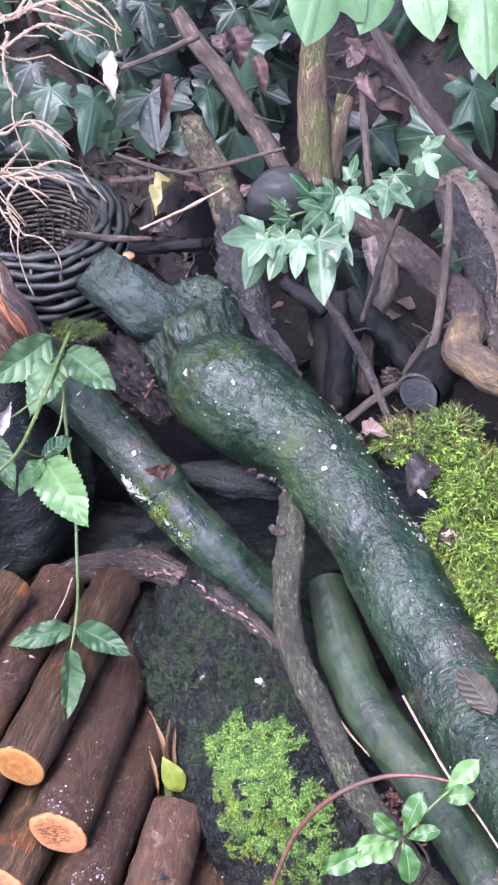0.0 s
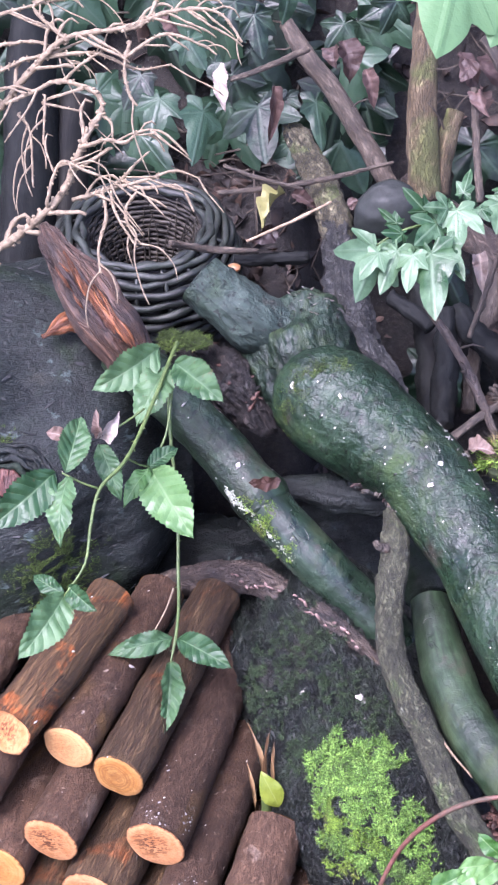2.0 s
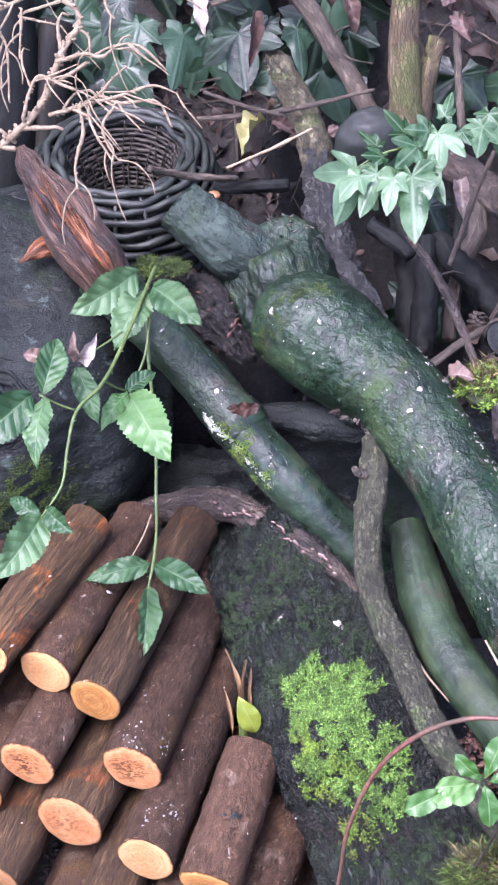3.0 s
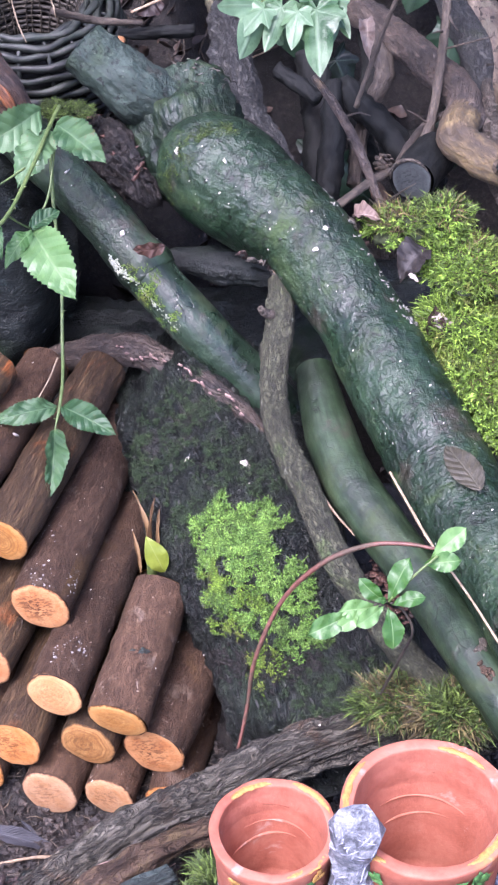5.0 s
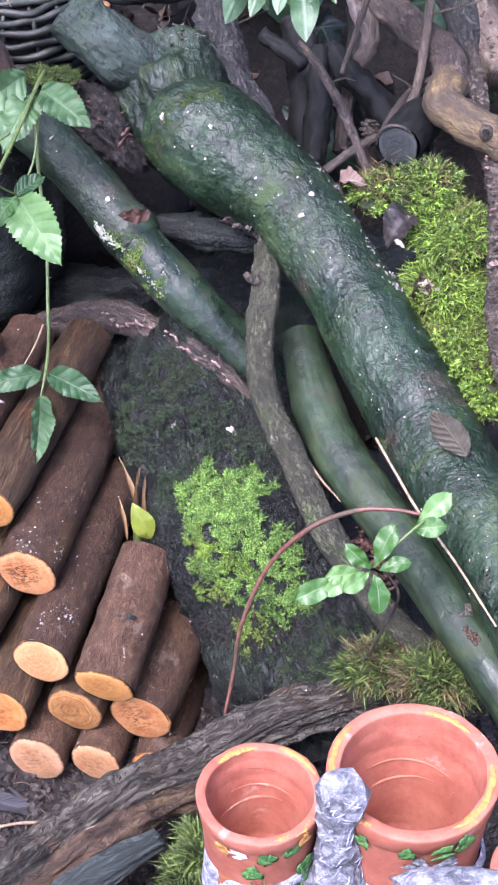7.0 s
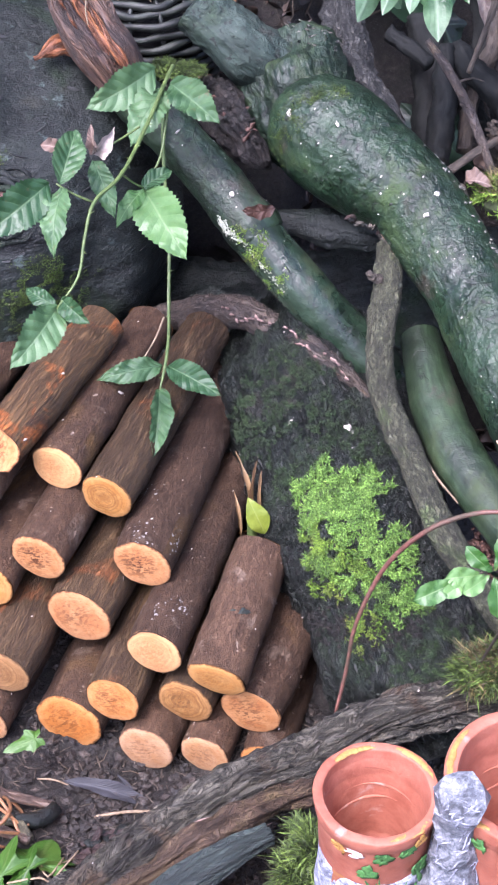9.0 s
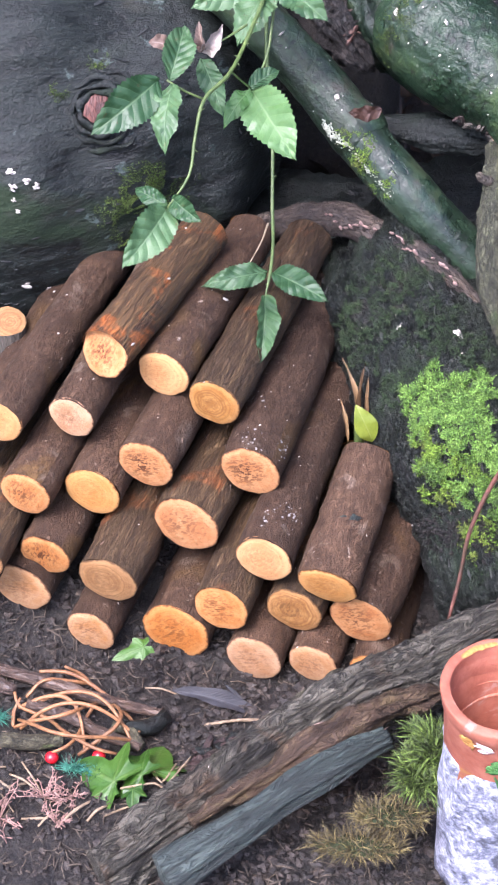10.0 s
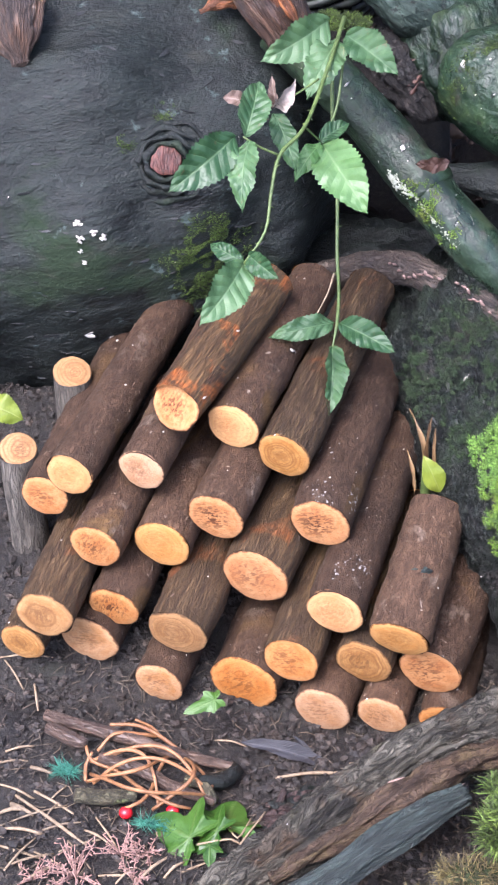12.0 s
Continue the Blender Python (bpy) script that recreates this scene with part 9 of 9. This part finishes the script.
def build_soil_litter():
    rnd = random.Random(4)
    g = Geo()
    for _ in range(20000):
        x, y = rnd.uniform(-0.72, 0.32), rnd.uniform(-0.36, 0.12)
        if x < -0.30 and rnd.random() < 0.5:
            y = rnd.uniform(0.1, 0.42)
        s = 0.0009 + 0.0050 * rnd.random() ** 2.7
        blob(g, Vector((x, y, height(x, y) + s * 0.2)), (s * rnd.uniform(0.8, 1.3), s * rnd.uniform(0.8, 1.2), s * rnd.uniform(0.5, 0.9)), (0, 0, rnd.uniform(0, 180)), 1.0, 2.4, rnd.uniform(0, 90), 6, 4)
    lone("soil_crumbs", g, "clod", (-0.2, -0.1, 0), "loose dark soil crumbs", "soil", kind="stuff", smooth=False)
    # short fibres, needles and scraps of straw strewn over the soil
    for name, material, label, count, reach, thick in (("straw_scraps", "straw", "fine scraps of dry straw on soil", 420, 0.016, 0.00045), ("bark_fibres", "twig_bark", "fine dark fibres and rootlets on soil", 900, 0.020, 0.0006)):
        g = Geo()
        for k in range(count):
            x, y = rnd.uniform(-0.70, 0.05), rnd.uniform(-0.34, 0.10)
            if noise.noise((x * 6, y * 6, thick * 9000)) + rnd.gauss(0, 0.2) < 0.0:
                continue
            a = rnd.uniform(0, 6.28)
            ln = reach * rnd.uniform(0.35, 1.4)
            bend = rnd.uniform(-0.5, 0.5)
            pts = []
            for q in range(3):
                u = x + math.cos(a + bend * q) * ln * 0.5 * q
                v = y + math.sin(a + bend * q) * ln * 0.5 * q
                pts.append((u, v, height(u, v) + 0.0025 + 0.0015 * rnd.random()))
            tube(g, pts, [thick, thick * 1.2, thick * 0.7], 5, 0.02, 0)
        lone(name, g, material, (-0.3, -0.1, 0), label, "litter", kind="stuff")

    # a bed of crumbling red-brown bark beside the weathered log
    ob = thing("rotting_bark", SOIL((-0.27, -0.112)), "dark red-brown crumbling bark lying on soil", "bark")
    for k in range(70):
        g = Geo()
        u, v = rnd.random(), rnd.gauss(0, 0.35)
        a, b = SOIL((-0.232, -0.054)), SOIL((-0.292, -0.167))
        p = a.lerp(b, u) + Vector((v * 0.035, v * 0.02, 0))
        p.z = height(p.x, p.y) + 0.003 + 0.006 * rnd.random()
        blob(g, p, (rnd.uniform(0.006, 0.017), rnd.uniform(0.003, 0.008), rnd.uniform(0.0012, 0.004)), (rnd.uniform(-25, 25), rnd.uniform(-25, 25), 35 + rnd.uniform(-40, 40)), 0.6, 2.2, k, 10, 6)
        part("bark_piece", g, ("rotten_dark", "rotten_dark", "dark_bark", "peeling_bark")[k % 4], ob)
    # thin dark leaf and twig scraps between the crumbs
    g = Geo()
    for _ in range(900):
        x, y = rnd.uniform(-0.70, 0.25), rnd.uniform(-0.36, 0.10)
        p = Vector((x, y, height(x, y) + 0.003))
        a = rnd.uniform(0, 6.3)
        d = Vector((math.cos(a), math.sin(a), rnd.uniform(-0.1, 0.2))) * rnd.uniform(0.004, 0.022)
        r = rnd.uniform(0.0005, 0.0013)
        tube(g, [p - d * 0.5, p + Vector((0, 0, 0.001)), p + d * 0.5], [r, r * 0.7], 5, 0.01, 0.0, caps=False)
    lone("twig_scraps", g, "twig_bark", (-0.2, -0.1, 0), "tiny brown twig scraps strewn on soil", "twigs", kind="stuff")
    # straw and stalks lying on the soil
    for a, b, w in (((-0.535, -0.138), (-0.491, -0.14), 9), ((-0.526, -0.096), (-0.446, -0.153), 9), ((-0.539, -0.117), (-0.513, -0.113), 10), ((-0.521, -0.191), (-0.498, -0.146), 6), ((-0.516, -0.06), (-0.489, -0.067), 10), ((-0.55, -0.053), (-0.52, -0.052), 6),
                    ((-0.472, -0.162), (-0.43, -0.14), 7), ((-0.441, -0.116), (-0.408, -0.165), 5), ((-0.536, -0.132), (-0.471, -0.105), 5), ((-0.481, -0.102), (-0.491, -0.124), 5), ((-0.365, -0.184), (-0.347, -0.167), 7), ((-0.43, -0.185), (-0.373, -0.185), 7),
                    ((-0.531, 0.058), (-0.522, 0.023), 7), ((-0.573, 0.087), (-0.514, 0.087), 5), ((-0.567, 0.084), (-0.542, 0.049), 6), ((-0.263, -0.039), (-0.186, -0.023), 9), ((-0.189, -0.053), (-0.207, -0.082), 8), ((-0.49, -0.098), (-0.476, -0.08), 5), ((-0.33, 0.004), (-0.294, 0.003), 5),
                    ((-0.411, -0.197), (-0.394, -0.178), 6), ((-0.529, -0.107), (-0.504, -0.119), 12), ((-0.392, -0.196), (-0.362, -0.163), 8), ((-0.532, -0.158), (-0.49, -0.169), 7), ((-0.519, -0.184), (-0.477, -0.162), 6), ((-0.508, -0.088), (-0.464, -0.114), 7), ((-0.544, -0.086), (-0.507, -0.096), 6), ((-0.495, -0.136), (-0.451, -0.124), 6), ((-0.502, -0.201), (-0.472, -0.178), 7), ((-0.465, -0.148), (-0.438, -0.18), 5), ((-0.546, -0.039), (-0.518, -0.029), 6), ((-0.45, -0.134), (-0.419, -0.153), 6), ((-0.497, -0.162), (-0.448, -0.193), 6), ((-0.349, -0.179), (-0.307, -0.154), 6), ((-0.522, -0.151), (-0.501, -0.196), 5), ((-0.297, -0.127), (-0.27, -0.102), 6), ((-0.186, -0.009), (-0.153, -0.009), 7)):
        p, q = SOIL(a), SOIL(b)
        m = p.lerp(q, 0.5) + Vector((0, 0, rnd.uniform(0.001, 0.006)))
        strand("straw_stalk", [p, m, q], w * 0.00021, "straw", "dry tan straw stalk lying on soil", "straw", "straw stalks on the soil")
    # sticks of the bundle
    for pts, w, material in ((((-0.51, 0.003), (-0.457, -0.008), (-0.405, -0.022), (-0.383, -0.029), (-0.306, -0.04)), 25, "stick_bark"), (((-0.505, -0.013), (-0.474, -0.026), (-0.462, -0.031)), 27, "stick_bark"), (((-0.445, -0.046), (-0.401, -0.06), (-0.363, -0.078), (-0.322, -0.095)), 24, "stick_bark"),
                             (((-0.463, -0.102), (-0.433, -0.097), (-0.403, -0.09)), 29, "grey_bark"), (((-0.354, -0.065), (-0.337, -0.071), (-0.322, -0.092)), 22, "grey_bark"), (((-0.302, -0.043), (-0.316, -0.062), (-0.341, -0.07)), 30, "dark_bark")):
        line = [SOIL(p) + Vector((0, 0, w * 0.0003 + 0.004)) for p in pts]
        strand("stick", line, w * 0.00029, material, "short brown peeling stick in a loose bundle", "stick", "sticks of the bundle", 0.1)
    # pliant orange stems wound round the sticks
    for k, pts in enumerate((
        ((-0.449, -0.032), (-0.433, -0.015), (-0.407, -0.007), (-0.389, -0.001), (-0.397, 0.007), (-0.413, 0.005)), ((-0.439, -0.003), (-0.407, -0), (-0.374, -0.012), (-0.342, -0.039), (-0.326, -0.07)),
        ((-0.46, -0.034), (-0.453, -0.047), (-0.425, -0.055), (-0.399, -0.08), (-0.366, -0.1), (-0.346, -0.098)), ((-0.371, -0.019), (-0.384, -0.047), (-0.388, -0.079), (-0.397, -0.099), (-0.412, -0.105)), ((-0.457, -0.069), (-0.459, -0.05), (-0.453, -0.04)))):
        line = [SOIL(p) + Vector((0, -0.004, 0.012 + 0.008 * math.sin(i * 1.5 + k))) for i, p in enumerate(pts)]
        strand("wound_stem", line, 0.0021, "copper_wire", "pliant orange-brown stem wound round sticks", "stem", "orange stems of the bundle", 0.08)
    for k, (a, b, rise, bow) in enumerate((((-0.453, -0.064), (-0.323, -0.08), 0.050, 0.045), ((-0.448, -0.078), (-0.328, -0.077), 0.036, -0.01), ((-0.455, -0.075), (-0.374, -0.032), 0.034, 0.03), ((-0.446, -0.049), (-0.328, -0.094), 0.022, -0.03), ((-0.385, -0.104), (-0.362, -0.031), 0.024, 0.03), ((-0.455, -0.05), (-0.379, -0.1), 0.02, -0.03))):
        p, q = SOIL(a), SOIL(b)
        side = Vector((q.y - p.y, p.x - q.x, 0)).normalized() * bow
        line = [p.lerp(q, u) + side * math.sin(math.pi * u) + Vector((0, 0, 0.006 + rise * math.sin(math.pi * u) ** 0.8)) for u in (0, 0.2, 0.4, 0.6, 0.8, 1.0)]
        strand("wound_stem", line, 0.0021, "copper_wire", "pliant orange-brown stem arching over sticks", "stem", "orange stems of the bundle", 0.08)
    # berries
    for x, y in ((-0.411, -0.111), (-0.364, -0.105)):
        ob = thing("red_berry", SOIL((x, y)), "shiny red artificial berry on soil", "berry", "red berries")
        g = Geo()
        blob(g, SOIL((x, y)) + Vector((0, 0, 0.007)), (0.0072, 0.0068, 0.0064), (0, 0, 0), 0.04, 1.5, x, 18, 12)
        part("fruit", g, "red_plastic", ob)
        g = Geo()
        tube(g, [SOIL((x, y)) + Vector((0.004, 0.003, 0.011)), SOIL((x, y)) + Vector((0.009, 0.012, 0.014))], [0.0007, 0.0005], 6, 0.01, 0)
        part("stalk", g, "twig_bark", ob)
    # tinsel needles
    for x, y, r, n in ((-0.478, -0.064, 0.017, 120), (-0.387, -0.123, 0.016, 110), (-0.365, -0.129, 0.012, 60)):
        g = Geo()
        c = SOIL((x, y)) + Vector((0, 0, 0.006))
        for _ in range(n):
            d = Vector((rnd.gauss(0, 1), rnd.gauss(0, 0.7), rnd.gauss(0, 0.5) + 0.2)).normalized()
            s = r * rnd.uniform(0.6, 1.2)
            w = d.orthogonal().normalized() * 0.0007
            o = c + Vector((rnd.uniform(-1, 1), rnd.uniform(-0.5, 0.5), 0)) * r * 0.5
            k = d.cross(w)
            g.add([o - w, o + w, o + k, o + d * s], [(0, 1, 3), (1, 2, 3), (2, 0, 3)])
        lone("tinsel_sprig", g, "teal_tinsel", c, "scrap of teal artificial fir needles on soil", "tinsel", "teal needle scraps", smooth=False)
    # pink dried flower sprays
    for x, y, s, n in ((-0.451, -0.188, 0.034, 26), (-0.41, -0.162, 0.026, 14), (-0.384, -0.154, 0.022, 12), (-0.492, -0.195, 0.02, 10), (-0.395, -0.191, 0.02, 10)):
        c = SOIL((x, y))
        ob = thing("dried_flower", c, "dusty pink dried flower spray on soil", "dried flower", "pink dried flowers")
        for _ in range(n):
            g = Geo()
            d = Vector((rnd.uniform(-1, 1), rnd.uniform(-0.8, 1), rnd.uniform(0.0, 0.5))).normalized() * s * rnd.uniform(0.6, 1.2)
            tube(g, [c, c + d * 0.5 + Vector((0, 0, 0.004)), c + d + Vector((0, 0, 0.003))], [0.0008, 0.0005], 5, 0.01, 0)
            for q in range(5):
                e = c + d * (0.35 + 0.15 * q) + Vector((0, 0, 0.004))
                k = Vector((rnd.uniform(-1, 1), rnd.uniform(-1, 1), rnd.uniform(-0.2, 1))).normalized() * s * 0.22
                tube(g, [e, e + k], [0.0004, 0.0007], 5, 0.01, 0)
            part("spray", g, "pink_dry", ob)
    # fallen ivy leaves
    ob = thing("ivy_cutting", SOIL((-0.324, -0.142)), "glossy green ivy cutting lying on soil", "ivy")
    for a, b, broad, k in (((-0.334, -0.15), (-0.388, -0.112), 1.3, 0), ((-0.311, -0.134), (-0.301, -0.079), 1.5, 3), ((-0.323, -0.148), (-0.321, -0.175), 1.2, 1), ((-0.31, -0.141), (-0.349, -0.116), 1.2, 0)):
        blade(ob, L_IVY[k], "ivy_cut", SOIL(a) + Vector((0, 0, 0.016)), SOIL(b) + Vector((0, 0, 0.010)), broad, (0, -0.35, 0.95))
    for pts in (((-0.335, -0.152), (-0.302, -0.144), (-0.29, -0.147)), ((-0.309, -0.117), (-0.296, -0.14), (-0.284, -0.113)), ((-0.293, -0.147), (-0.27, -0.105))):
        stalk(ob, [SOIL(p) + Vector((0, 0, 0.014)) for p in pts], [0.0012, 0.0010], "straw")
    # grey feather
    ob = thing("feather", SOIL((-0.258, 0.003)), "ragged grey feather on soil by the logs", "feather")
    a, b = SOIL((-0.303, 0.007)) + Vector((0, 0, 0.005)), SOIL((-0.201, -0.011)) + Vector((0, 0, 0.005))
    blade(ob, L_SHOOT[0], "slate_leaf", a, b, 0.35, (0, -0.3, 0.95), "vane")
    blade(ob, L_SHOOT[1], "slate_leaf", SOIL((-0.247, 0.025)) + Vector((0, 0, 0.008)), SOIL((-0.222, -0.006)) + Vector((0, 0, 0.005)), 0.3, (0, -0.3, 0.95), "vane")


def SOIL(p):
    """The soil's surface at a place of the plan."""
    return Vector((p[0], p[1], height(p[0], p[1]) + 0.002))


M["slate_leaf"] = leaf_skin("slate_leaf", (0.0165, 0.0165, 0.0198), (0.044, 0.044, 0.0495), (0.077, 0.077, 0.0825), 0.6, side_veins=20.0, blotched=0.0, thin=0.0)
build_soil_litter()
# straw over the limbs
strand("straw_stalk", [(0.142, 0.179, 0.324), (0.161, 0.131, 0.315), (0.18, 0.085, 0.307), (0.21, 0.033, 0.293), (0.244, -0.035, 0.274)], 0.0016, "straw", "long dry straw stalk lying against the green limb", "straw", "straw stalks on the soil")
strand("straw_stalk", [(0.073, 0.23, 0.259), (0.087, 0.207, 0.248), (0.11, 0.182, 0.234)], 0.0016, "straw", "dry straw stalk between two branches", "straw", "straw stalks on the soil")
